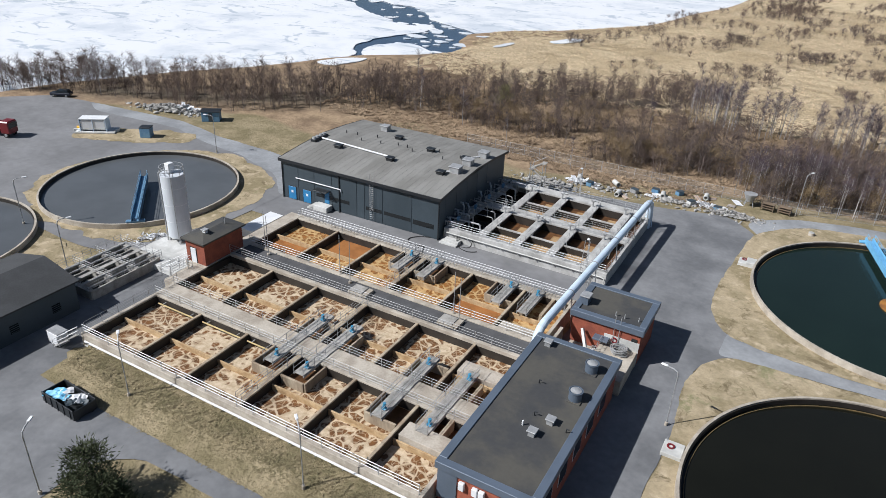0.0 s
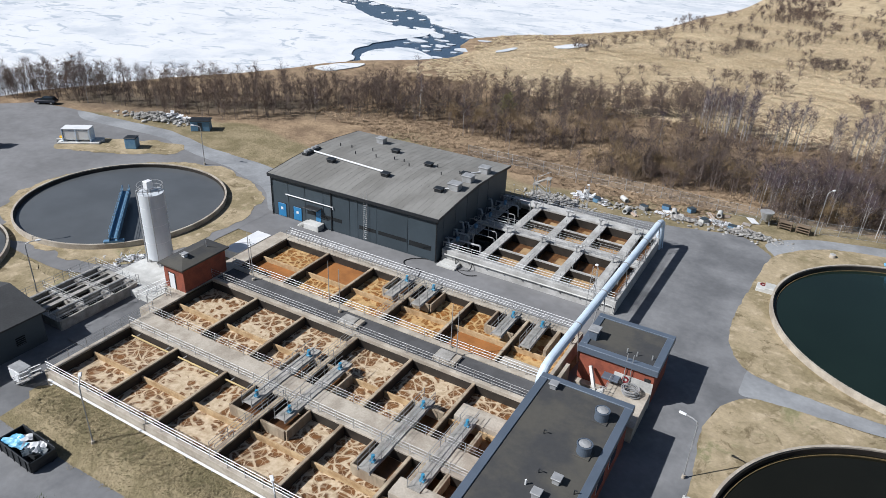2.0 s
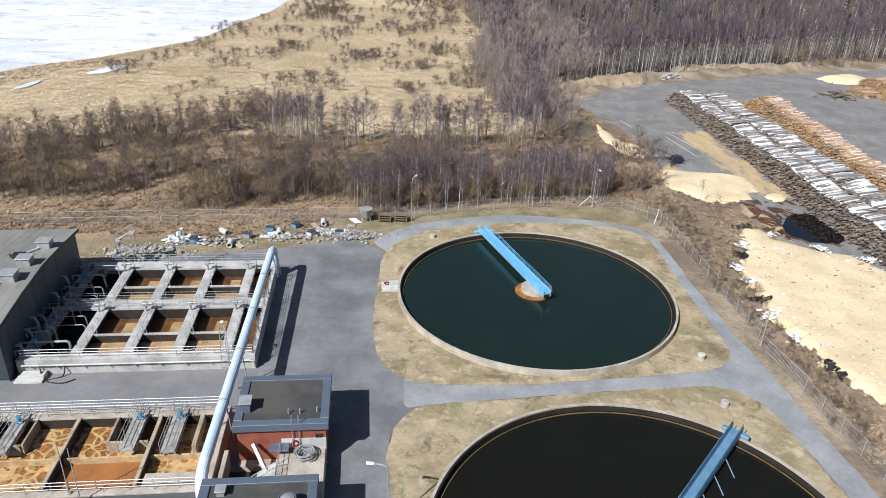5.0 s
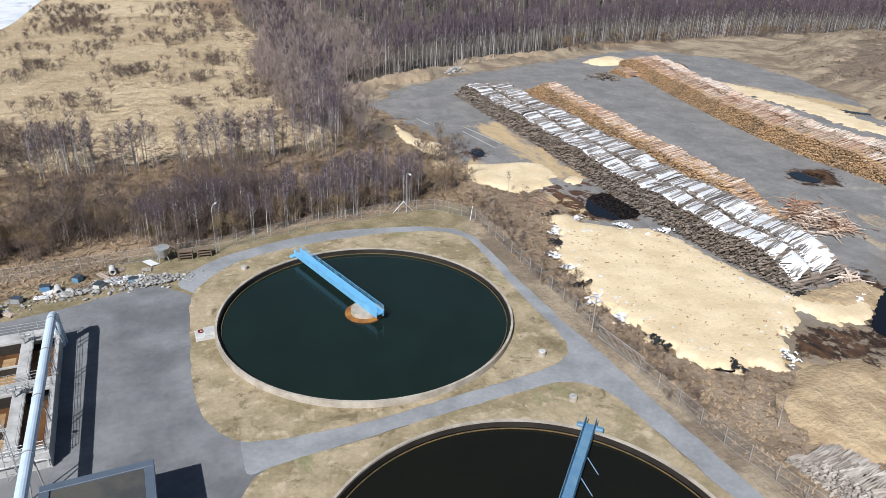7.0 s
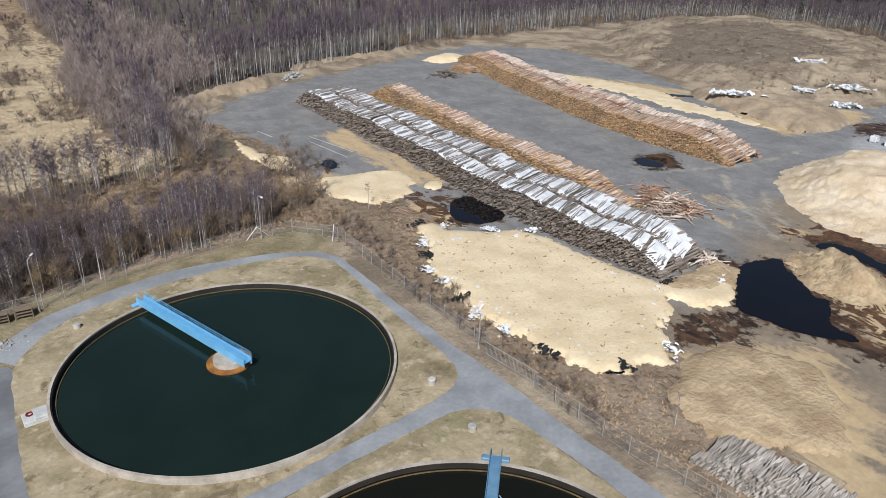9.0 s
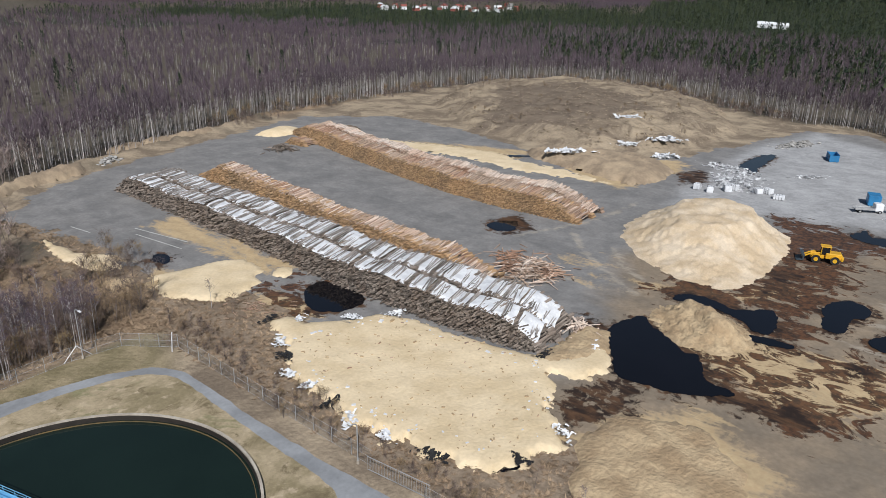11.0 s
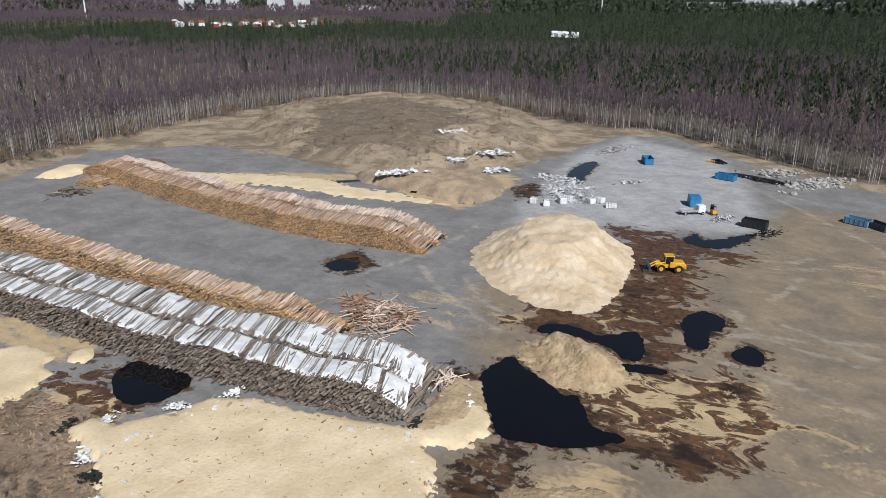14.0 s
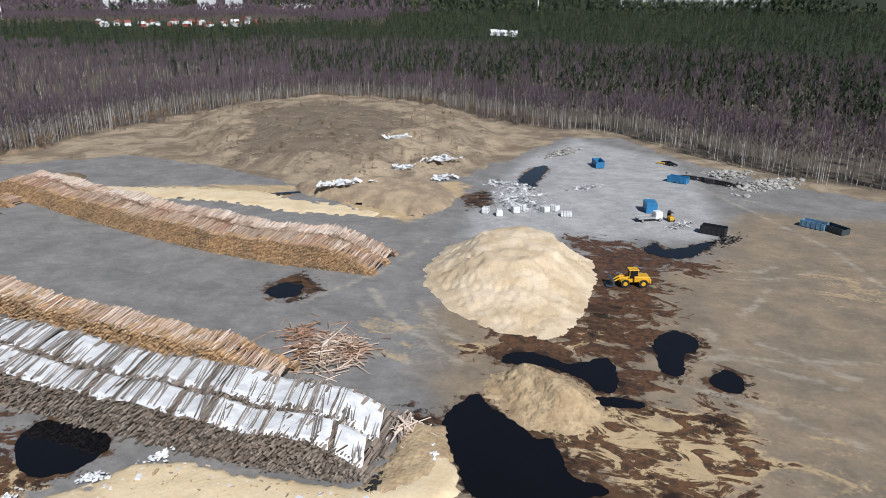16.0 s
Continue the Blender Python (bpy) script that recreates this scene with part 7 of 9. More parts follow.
# flecks of bark and torn film on the sawdust
SAWDUST_AREA = [(53, 108), (62, 105), (68, 102), (69, 86), (70, 78), (66, 74.5), (56, 69), (48.5, 71.5), (46.5, 80), (46, 90), (49, 101)]
for count, mt, label, sz, seed in ((260, BARK_DUST, "brown bark flecks strewn over the sawdust", (0.11, 0.04, 0.03), 91), (60, LOG_BARK, "brown bark slabs strewn over the sawdust", (0.16, 0.04, 0.03), 92), (90, TARP_WHITE, "shreds of white film trodden into the sawdust", (0.15, 0.1, 0.03), 93)):
    r = np.random.RandomState(seed)
    px, py = r.uniform(44, 72, count * 4), r.uniform(66, 110, count * 4)
    near = inside(px, py, SAWDUST_AREA)
    if mt == TARP_WHITE:
        near &= distance(px, py, SAWDUST_AREA) < 2.5
    px, py = px[near][:count], py[near][:count]
    cube = np.array([(a, b, c) for a in (-1, 1) for b in (-1, 1) for c in (-1, 1)], float)
    v, f = repeat(cube, [[0, 1, 3, 2], [4, 6, 7, 5], [0, 4, 5, 1], [2, 3, 7, 6], [1, 5, 7, 3]], np.stack([px, py, np.full(len(px), 0.86)], -1), r.uniform(0, 3.14, len(px)), np.array(sz) * r.lognormal(0, 0.4, (len(px), 1)), r.normal(0, 0.1, len(px)))
    tagged(new("litter", arrays("litter", v, f, mt)), label, "litter", kind="stuff")

# faded bay lines on the gravel
for x0, y0, x1, y1 in ((61.8, 166.6, 63.2, 152.4), (63.6, 170, 66, 155), (55.6, 180.5, 56.4, 174)):
    bm = B()
    n2 = Vector((y1 - y0, x0 - x1, 0)).normalized() * 0.12
    bm.faces.new([bm.verts.new(Vector(p) + o) for p, o in (((x0, y0, 0.2), -n2), ((x0, y0, 0.2), n2), ((x1, y1, 0.2), n2), ((x1, y1, 0.2), -n2))])
    bmesh.ops.recalc_face_normals(bm, faces=bm.faces[:])
    solid("bay_line", bm, CONCRETE_WHITE, "faded white bay line on the asphalt", "marking", "structure", "bay lines")


# ---- vehicles and containers ----
def loader(x, y, turn):
    t = thing("wheel_loader", (x, y, 0.12), "yellow wheel loader with a raised dark bucket", "wheel loader", turn=turn)
    t.scale = (0.9, 0.9, 0.9)
    body = part("rear_body", block(B(), -3.4, -1.15, 1.0, -0.4, 1.15, 2.2, 0.12), YELLOW_PAINT, t, "yellow engine hood")
    part("counterweight", block(B(), -3.75, -1.2, 0.8, -3.3, 1.2, 1.7, 0.1), YELLOW_PAINT, body)
    part("grille", block(B(), -3.45, -0.8, 1.7, -3.38, 0.8, 2.1), BLACK_PLASTIC, body)
    part("front_frame", block(B(), -0.3, -0.7, 0.8, 2.3, 0.7, 1.7, 0.1), YELLOW_PAINT, t)
    cab = part("cab", block(B(), -1.2, -0.85, 1.7, 0.5, 0.85, 3.3, 0.12), GLASS_DARK, t, "glazed dark cab")
    part("cab_roof", block(B(), -1.35, -0.95, 3.3, 0.65, 0.95, 3.5, 0.06), YELLOW_PAINT, cab)
    for sx in (-1.15, 0.45):
        for sy in (-0.83, 0.83):
            part("pillar", rod(B(), (sx, sy, 1.8), (sx, sy, 3.35), 0.07, seg=6), YELLOW_PAINT, cab)
    for sx in (-2.2, 1.3):
        for sy in (-1.15, 1.15):
            w = part("wheel", rod(B(), (sx, sy - 0.35, 0.85), (sx, sy + 0.35, 0.85), 0.85, seg=22), BLACK_PLASTIC, t)
            part("rim", rod(B(), (sx, sy - 0.37, 0.85), (sx, sy + 0.37, 0.85), 0.42, seg=16), YELLOW_PAINT, w)
            part("fender", ring(B(), 0.9, 1.0, sy - 0.35, sy + 0.35, 12, 20, 160), YELLOW_PAINT, t).matrix_basis = pose(sx, 0, 0.85, 90, 0, 0) @ Matrix.Diagonal((1, 1, -1, 1))
    for sy in (-0.6, 0.6):
        part("lift_arm", hose(B(), [(0.4, sy, 2.0), (2.2, sy, 1.7), (3.6, sy, 0.9)], 0.16), YELLOW_PAINT, t)
    bm = B()
    sec = [(3.5, 0.25), (3.4, 1.4), (3.9, 1.7), (4.2, 1.65), (3.75, 1.2), (3.75, 0.5), (4.9, 0.2), (4.9, 0.1)]
    rings = [[bm.verts.new((px, s, pz)) for px, pz in sec] for s in (-1.55, 1.55)]
    for i in range(8):
        bm.faces.new((rings[0][i], rings[0][(i + 1) % 8], rings[1][(i + 1) % 8], rings[1][i]))
    bm.faces.new(rings[0][::-1])
    bm.faces.new(rings[1])
    bmesh.ops.recalc_face_normals(bm, faces=bm.faces[:])
    part("bucket", bm, CLADDING, t, "dark worn steel bucket")


loader(137.4, 59.4, 108)


def open_box(name, x, y, l, w, h, turn, paint, label, category="skip", group="", fill=None, z=0.12):
    t = thing(name, (x, y, z), label, category, group, turn=turn)
    for s in (-1, 1):
        part("side_wall", block(B(), -l / 2, s * w / 2 - 0.05, 0.15, l / 2, s * w / 2 + 0.05, h, 0.02), paint, t)
        part("end_wall", block(B(), s * l / 2 - 0.05, -w / 2 + 0.05, 0.15, s * l / 2 + 0.05, w / 2 - 0.05, h * 0.92, 0.02), paint, t)
        part("skid", block(B(), -l / 2, s * w * 0.3 - 0.08, 0, l / 2, s * w * 0.3 + 0.08, 0.15), paint, t)
        for k in range(5):
            part("rib", block(B(), -l / 2 + (k + 0.5) * l / 5 - 0.05, s * (w / 2 + 0.08) - 0.04, 0.15, -l / 2 + (k + 0.5) * l / 5 + 0.05, s * (w / 2 + 0.08) + 0.04, h), paint, t)
    part("floor", block(B(), -l / 2, -w / 2, 0.14, l / 2, w / 2, 0.22), paint, t)
    return t


open_box("skip", -55.6, 29.0, 5.0, 2.3, 1.3, -3, CLADDING_DARK, "black steel skip full of blue plastic scrap", z=0.14)
for i, (dx, dy, tz, mt) in enumerate(((-1.4, 0.1, 0.1, TARP_BLUE), (-0.6, -0.3, 0.3, TARP_BLUE), (0.3, 0.2, 0.6, TARP_WHITE), (-1.0, 0.4, 0.9, TARP_WHITE), (0.9, -0.2, 1.2, CLADDING), (1.5, 0.3, 0.2, CLADDING), (-1.9, -0.5, 0.5, TARP_BLUE), (1.2, 0.5, 2.0, TARP_WHITE))):
    q = thing("scrap_sheet", (-55.6 + dx, 29.0 + dy, 1.1), "crumpled plastic scrap in the skip", "scrap", "scrap in the skip", turn=math.degrees(tz))
    bm = B()
    bmesh.ops.create_grid(bm, x_segments=5, y_segments=4, size=0.7)
    for vv in bm.verts:
        vv.co.z = 0.25 * noise.noise(vv.co * 2 + Vector((i, 0, 0))) + 0.1
        vv.co.y *= 0.6
    bmesh.ops.solidify(bm, geom=bm.faces[:], thickness=0.04)
    part("sheet", bm, mt, q)
open_box("container", 234.3, 77.5, 6.0, 2.5, 2.2, 20, BLUE_DOOR, "blue open-topped steel container", "container", "blue containers")
open_box("container", 221, 53.6, 5.5, 2.5, 1.8, 70, BLUE_DOOR, "blue low steel skip", "container", "blue containers")
open_box("container", 173.9, 45.0, 5.2, 2.4, 1.9, 75, CLADDING_DARK, "black steel skip with a ramp", "container")
open_box("container", 186.4, 23.7, 5.2, 2.4, 1.6, 60, BLUE_DULL, "weathered blue-grey open steel skip", "container")
open_box("container", 184.3, 19.7, 5.2, 2.4, 1.5, 40, CLADDING, "rusty grey skip with bent sides", "container")
q = thing("container", (187.8, 59.2, 0.12), "closed bright blue steel container", "container", "blue containers", turn=15)
part("body", block(B(), -2.0, -1.3, 0.1, 2.0, 1.3, 2.5, 0.05), BLUE_DOOR, q)
for i in range(9):
    part("rib", block(B(), -1.9 + 0.46 * i, -1.36, 0.15, -1.75 + 0.46 * i, -1.3, 2.45), BLUE_DOOR, q)
part("door", block(B(), -2.06, -1.2, 0.15, -2.0, 1.2, 2.4), BLUE_DOOR, q)


def wheels(t, spots, r, w, rim=STEEL):
    for sx, sy in spots:
        k = part("wheel", rod(B(), (sx, sy - w / 2, r), (sx, sy + w / 2, r), r, seg=18), BLACK_PLASTIC, t)
        part("rim", rod(B(), (sx, sy - w / 2 - 0.01, r), (sx, sy + w / 2 + 0.01, r), r * 0.55, seg=14), rim, k)


t = thing("flatbed_truck", (179.3, 58.9, 0.12), "small white flatbed truck", "truck", turn=-60)
part("cab", block(B(), 1.2, -0.95, 0.5, 3.0, 0.95, 2.3, 0.15), PAINT_WHITE, t)
part("windscreen", block(B(), 2.86, -0.8, 1.4, 3.02, 0.8, 2.1), GLASS_DARK, t)
part("bed", block(B(), -3.0, -1.05, 0.75, 1.1, 1.05, 0.95, 0.03), STEEL, t)
for s in (-1.05, 1.05):
    part("dropside", block(B(), -3.0, s - 0.03, 0.95, 1.1, s + 0.03, 1.3), STEEL, t)
wheels(t, ((2.3, -0.85), (2.3, 0.85), (-1.9, -0.85), (-1.9, 0.85)), 0.4, 0.28)
t = thing("pallet_truck", (181.0, 54.2, 0.12), "small yellow and black forklift", "forklift", turn=30)
part("body", block(B(), -0.9, -0.55, 0.3, 0.7, 0.55, 1.2, 0.1), YELLOW_PAINT, t)
part("guard", block(B(), -0.6, -0.5, 2.0, 0.5, 0.5, 2.08), BLACK_PLASTIC, t)
for sx in (-0.55, 0.45):
    for sy in (-0.45, 0.45):
        part("pillar", rod(B(), (sx, sy, 1.1), (sx, sy, 2.0), 0.04, seg=5), BLACK_PLASTIC, t)
part("mast", block(B(), 0.75, -0.4, 0.1, 0.9, 0.4, 2.3), BLACK_PLASTIC, t)
wheels(t, ((0.5, -0.55), (0.5, 0.55), (-0.6, -0.55), (-0.6, 0.55)), 0.3, 0.2)
t = thing("crane_truck", (243.6, 56.7, 0.12), "black and yellow crane attachment lying on the gravel", "machinery", turn=50)
part("boom", hose(B(), [(-3, 0, 0.6), (0, 0.2, 1.2), (3.2, 0, 0.5)], 0.3), CLADDING_DARK, t)
part("base", block(B(), -1.2, -1.0, 0, 1.0, 1.0, 0.8, 0.1), CLADDING_DARK, t)
part("jib", hose(B(), [(1.5, 0.6, 0.5), (4.0, 1.4, 0.4)], 0.22), YELLOW_PAINT, t)

t = thing("truck", (-134.5, 69.5, 0.14), "dark red tanker truck parked on the asphalt", "truck", turn=20)
part("cab", block(B(), 2.2, -1.2, 0.7, 4.2, 1.2, 3.1, 0.2), RED_PAINT, t)
part("windscreen", block(B(), 4.15, -1.05, 1.8, 4.23, 1.05, 2.8), GLASS_DARK, t)
part("tank", rod(B(), (-4.2, 0, 1.9), (1.9, 0, 1.9), 1.1, seg=20), RED_PAINT, t)
part("chassis", block(B(), -4.4, -0.6, 0.6, 3.8, 0.6, 0.95), BLACK_PLASTIC, t)
wheels(t, ((3.2, -1.0), (3.2, 1.0), (-2.2, -1.0), (-2.2, 1.0), (-3.4, -1.0), (-3.4, 1.0)), 0.5, 0.32)
t = thing("car", (-147.5, 92.2, 0.14), "dark blue estate car parked by the verge", "car", turn=-150)
bm = block(B(), -2.2, -0.88, 0.3, 2.2, 0.88, 0.92, 0.12)
part("body", bm, surf("dark blue car paint", (0.02, 0.025, 0.04), None, rough=0.25, grain=0.03, bump=0), t)
bm = B()
v = [bm.verts.new(p) for p in ((-1.9, -0.8, 0.92), (1.1, -0.8, 0.92), (0.5, -0.65, 1.45), (-1.6, -0.65, 1.45), (-1.9, 0.8, 0.92), (1.1, 0.8, 0.92), (0.5, 0.65, 1.45), (-1.6, 0.65, 1.45))]
for q in ((0, 1, 2, 3), (7, 6, 5, 4), (1, 5, 6, 2), (4, 0, 3, 7), (3, 2, 6, 7)):
    bm.faces.new([v[i] for i in q])
part("cabin", bm, GLASS_DARK, t)
wheels(t, ((1.4, -0.8), (1.4, 0.8), (-1.35, -0.8), (-1.35, 0.8)), 0.32, 0.2)

t = thing("storage_tank", (-121.6, 81.6, 0.16), "white horizontal tank in a frame on a concrete plinth", "storage tank", turn=35)
part("plinth", block(B(), -3.6, -1.6, 0, 3.8, 1.6, 0.3, 0.05), CONCRETE_WHITE, t)
part("tank", block(B(), -2.6, -1.1, 0.5, 2.2, 1.1, 2.6, 0.3), PAINT_WHITE, t)
for s in (-2.6, -0.2, 2.2):
    part("frame", block(B(), s - 0.06, -1.18, 0.3, s + 0.06, 1.18, 2.72), PIPE_BLUE, t)
part("top_frame", block(B(), -2.66, -1.2, 2.66, 2.26, 1.2, 2.76), PAINT_WHITE, t)
for i, (dx, dy) in enumerate(((-3.9, -1.0), (-4.2, 0.2), (-3.0, -2.1), (-1.6, -2.2), (3.2, 2.0))):
    q = thing("barrier_block", (-121.6 + dx, 81.6 + dy, 0.14), "yellow and white concrete barrier block", "barrier", "barrier blocks", turn=20 * i)
    part("block", block(B(), -0.6, -0.2, 0, 0.6, 0.2, 0.5, 0.06), YELLOW_PAINT if i < 2 else CONCRETE_WHITE, q)
t = thing("waste_bin", (-111.6, 85.0, 0.16), "dark blue-green steel cabinet on the grass patch", "cabinet", turn=30)
part("body", block(B(), -1.0, -0.9, 0, 1.0, 0.9, 1.9, 0.08), BLUE_DULL, t)
part("lid", block(B(), -1.05, -0.95, 1.9, 1.05, 0.95, 2.05, 0.05), CLADDING_DARK, t)
part("stripe", block(B(), -1.02, -0.5, 0.2, -1.0, 0.5, 1.7), PAINT_WHITE, t)
t = thing("cabin", (-109.6, 99.6, 0.1), "small dark blue-green timber cabin on the grass", "cabin", turn=35)
part("wall", block(B(), -1.8, -1.1, 0, 1.8, 1.1, 2.0, 0.03), BLUE_DULL, t)
part("roof", block(B(), -2.0, -1.3, 2.0, 2.0, 1.3, 2.15, 0.04), CLADDING_DARK, t)
part("door", block(B(), -0.4, -1.14, 0.1, 0.4, -1.1, 1.8), CLADDING, t)


# ---- lamps and fences ----
def street_lamp(x, y, h, turn, z=0.1, group="lamp posts"):
    t = thing("street_lamp", (x, y, z), "slim galvanised lamp post with a short bent arm", "street lamp", group, turn=turn)
    part("base", drum(B(), 0, 0, 0, 0.4, 0.16, None, 10), CONCRETE, t)
    part("pole", hose(B(), [(0, 0, 0.3), (0, 0, h - 0.5), (0.12, 0, h - 0.15), (0.5, 0, h), (1.2, 0, h + 0.05)], 0.065, 8), STEEL, t)
    part("lamp_head", block(B(), 1.1, -0.14, h - 0.02, 1.75, 0.14, h + 0.12, 0.04), PAINT_WHITE, t)


for x, y, h, tr2, z in ((-95.0, 86.6, 7, 200, 0.1), (-95.2, 49.8, 7, 60, 0.15), (-79.0, 45.2, 7, 60, 0.15), (0.3, 119.8, 7.2, 60, 0.1), (32.0, 125.0, 7.2, -90, 0.1), (40.0, 82.0, 5.0, 180, 0.1), (-5.4, 57.6, 6.6, 170, 0.1), (-51.4, 32.4, 6.6, 140, 0.7),
                         (-29.6, 32.2, 6.6, 140, 0.8), (-48.0, 20.8, 6.8, 120, 0.1)):
    street_lamp(x, y, h, tr2, z)


for x, y in ((-59.4, 60.6), (-58.0, 59.6), (-47.2, 60.6), (-45.0, 59.7), (-31.0, 60.6), (-29.8, 59.7)):
    t = thing("mast", (x, y, 2.15), "slim bare galvanised mast on the basin strip", "mast", "masts on the basins")
    part("foot", drum(B(), 0, 0, 0, 0.25, 0.2, None, 10), CONCRETE, t)
    part("pole", drum(B(), 0, 0, 0.2, 5.6, 0.055, 0.035, 8), STEEL, t)
for x, y in ((-42.6, 58.6), (-30.4, 58.8)):
    t = thing("duct_cover", (x, y, 2.15), "tilted grey concrete hatch on the asphalt strip", "hatch", "hatches on the basins")
    part("curb", block(B(), -1.3, -0.9, 0, 1.3, 0.9, 0.35, 0.04), CONCRETE, t)
    part("lid", block(B(), -1.2, -0.8, 0.35, 0.6, 0.8, 0.45, 0.02), GRATING, t)


def link_material():
    m, n, l, b = nodes_of("chain-link wire")
    b.inputs["Base Color"].default_value, b.inputs["Metallic"].default_value, b.inputs["Roughness"].default_value = (0.35, 0.36, 0.36, 1), 0.5, 0.5
    tr3 = n.new("ShaderNodeBsdfTransparent")
    mx = n.new("ShaderNodeMixShader")
    mx.inputs[0].default_value = 0.16
    l.new(tr3.outputs[0], mx.inputs[1])
    l.new(b.outputs[0], mx.inputs[2])
    l.new(mx.outputs[0], n["Material Output"].inputs[0])
    return m


LINK = link_material()
FENCE = [(-60, 119), (-11.5, 120.6), (0.9, 120.8), (8.8, 122.9), (17.3, 124.4), (30.7, 125.4), (37, 124.6), (41.8, 118.5), (41.4, 108), (41, 99), (40.6, 80.6), (39.9, 72.7), (40.3, 60), (43, 40), (48, 20)]
fence = thing("fence", (0, 120, 0.1), "chain-link fence on slim steel posts round the plant", "fence", kind="structure")
fence.matrix_basis = Matrix()
for (xa, ya), (xb, yb2) in zip(FENCE, FENCE[1:]):
    L = math.hypot(xb - xa, yb2 - ya)
    k = max(1, round(L / 3))
    if (xa, ya) == (40.6, 80.6):
        continue
    for i in range(k):
        f = i / k
        o = meshpart("post", POST_MESH, STEEL, fence)
        o.location, o.scale = (xa + (xb - xa) * f, ya + (yb2 - ya) * f, 0), (1.2, 1.2, 1.9)
    for h in (0.15, 1.1, 2.05):
        part("wire", rod(B(), (xa, ya, h), (xb, yb2, h), 0.015, seg=4), STEEL, fence)
    bm = B()
    bm.faces.new([bm.verts.new(p) for p in ((xa, ya, 0.1), (xb, yb2, 0.1), (xb, yb2, 2.05), (xa, ya, 2.05))])
    part("mesh_panel", bm, LINK, fence, "fine chain-link wire mesh")
for x, y, a in ((31.5, 125.2, 0), (41.6, 119.4, 60)):
    br2 = thing("fence_brace", (x, y, 0.1), "white braced fence strut pair", "fence brace", "fence braces", turn=a)
    for s in (-1.8, 1.8):
        part("strut", rod(B(), (0, 0, 2.0), (s, 0.2, 0), 0.05, seg=6), PAINT_WHITE, br2)
gate = thing("gate", (40.2, 76.6, 0.1), "wide steel plant gate standing shut beside the yard", "gate", turn=-85)
gate.scale = (0.67, 1, 1)
for s in (-1, 1):
    lf = part("leaf", block(B(), 0.1 if s > 0 else -5.8, -0.03, 0.15, 5.8 if s > 0 else -0.1, 0.03, 0.22), STEEL, gate)
    part("top_rail", block(B(), 0.1 if s > 0 else -5.8, -0.03, 1.7, 5.8 if s > 0 else -0.1, 0.03, 1.77), STEEL, lf)
    for i in range(20):
        x = s * (0.15 + 5.6 * i / 19)
        part("bar", rod(B(), (x, 0, 0.2), (x, 0, 1.72), 0.018, seg=4), STEEL, lf)


# ---- rubble and refuse ----
def rubble(cx, cy, sx, sy, n, size, mt, label, category, seed, turn=0.0, z=0.1, flatten=0.6, name="rubble_heap", high=0.5):
    """A heap of uneven broken lumps."""
    r = np.random.RandomState(seed)
    t = thing(name, (cx, cy, z), label, category)
    t.matrix_basis = Matrix()
    g = (1 + 5 ** 0.5) / 2
    ico = np.array([(-1, g, 0), (1, g, 0), (-1, -g, 0), (1, -g, 0), (0, -1, g), (0, 1, g), (0, -1, -g), (0, 1, -g), (g, 0, -1), (g, 0, 1), (-g, 0, -1), (-g, 0, 1)]) / 1.9
    tri = [(0, 11, 5), (0, 5, 1), (0, 1, 7), (0, 7, 10), (0, 10, 11), (1, 5, 9), (5, 11, 4), (11, 10, 2), (10, 7, 6), (7, 1, 8), (3, 9, 4), (3, 4, 2), (3, 2, 6), (3, 6, 8), (3, 8, 9), (4, 9, 5), (2, 4, 11), (6, 2, 10), (8, 6, 7), (9, 8, 1)]
    if mt in (TARP_WHITE, BLACK_PLASTIC, FABRIC):  # crumpled sheeting
        gu, gv = np.meshgrid(np.linspace(-1.2, 1.2, 5), np.linspace(-0.8, 0.8, 4))
        ico = np.stack([gu, gv, 0.4 + 0.32 * r.uniform(-1, 1, gu.shape)], -1).reshape(-1, 3) + r.normal(0, 0.2, (20, 3))
        n, size, flatten = n * 3, size * 0.5, 0.8
        tri = [(i * 5 + j, i * 5 + j + 1, i * 5 + j + 6) for i in range(3) for j in range(4)] + [(i * 5 + j, i * 5 + j + 6, i * 5 + j + 5) for i in range(3) for j in range(4)]
    u, w = r.normal(0, 0.5, n) * sx, r.normal(0, 0.5, n) * sy
    c, s = math.cos(radians(turn)), math.sin(radians(turn))
    sc = size * np.minimum(r.lognormal(0, 0.5, n), 2.2)
    rad = np.hypot(u / sx, w / sy)
    P = np.stack([cx + u * c - w * s, cy + u * s + w * c, z + high * np.maximum(0, 1 - rad) * r.uniform(0, 1, n) + 0.3 * sc * flatten], -1)
    S = np.stack([sc * r.uniform(0.7, 1.5, n), sc * r.uniform(0.6, 1.2, n), sc * flatten * r.uniform(0.5, 1.1, n)], -1)
    v, f = repeat(ico, tri, P, r.uniform(0, 6.28, n), S, r.normal(0, 0.3, n))
    v = v + r.normal(0, size * 0.08, v.shape)
    o = meshpart("rubble", arrays("rubble", v, f, mt), mt, t)
    o["kind"] = "stuff"


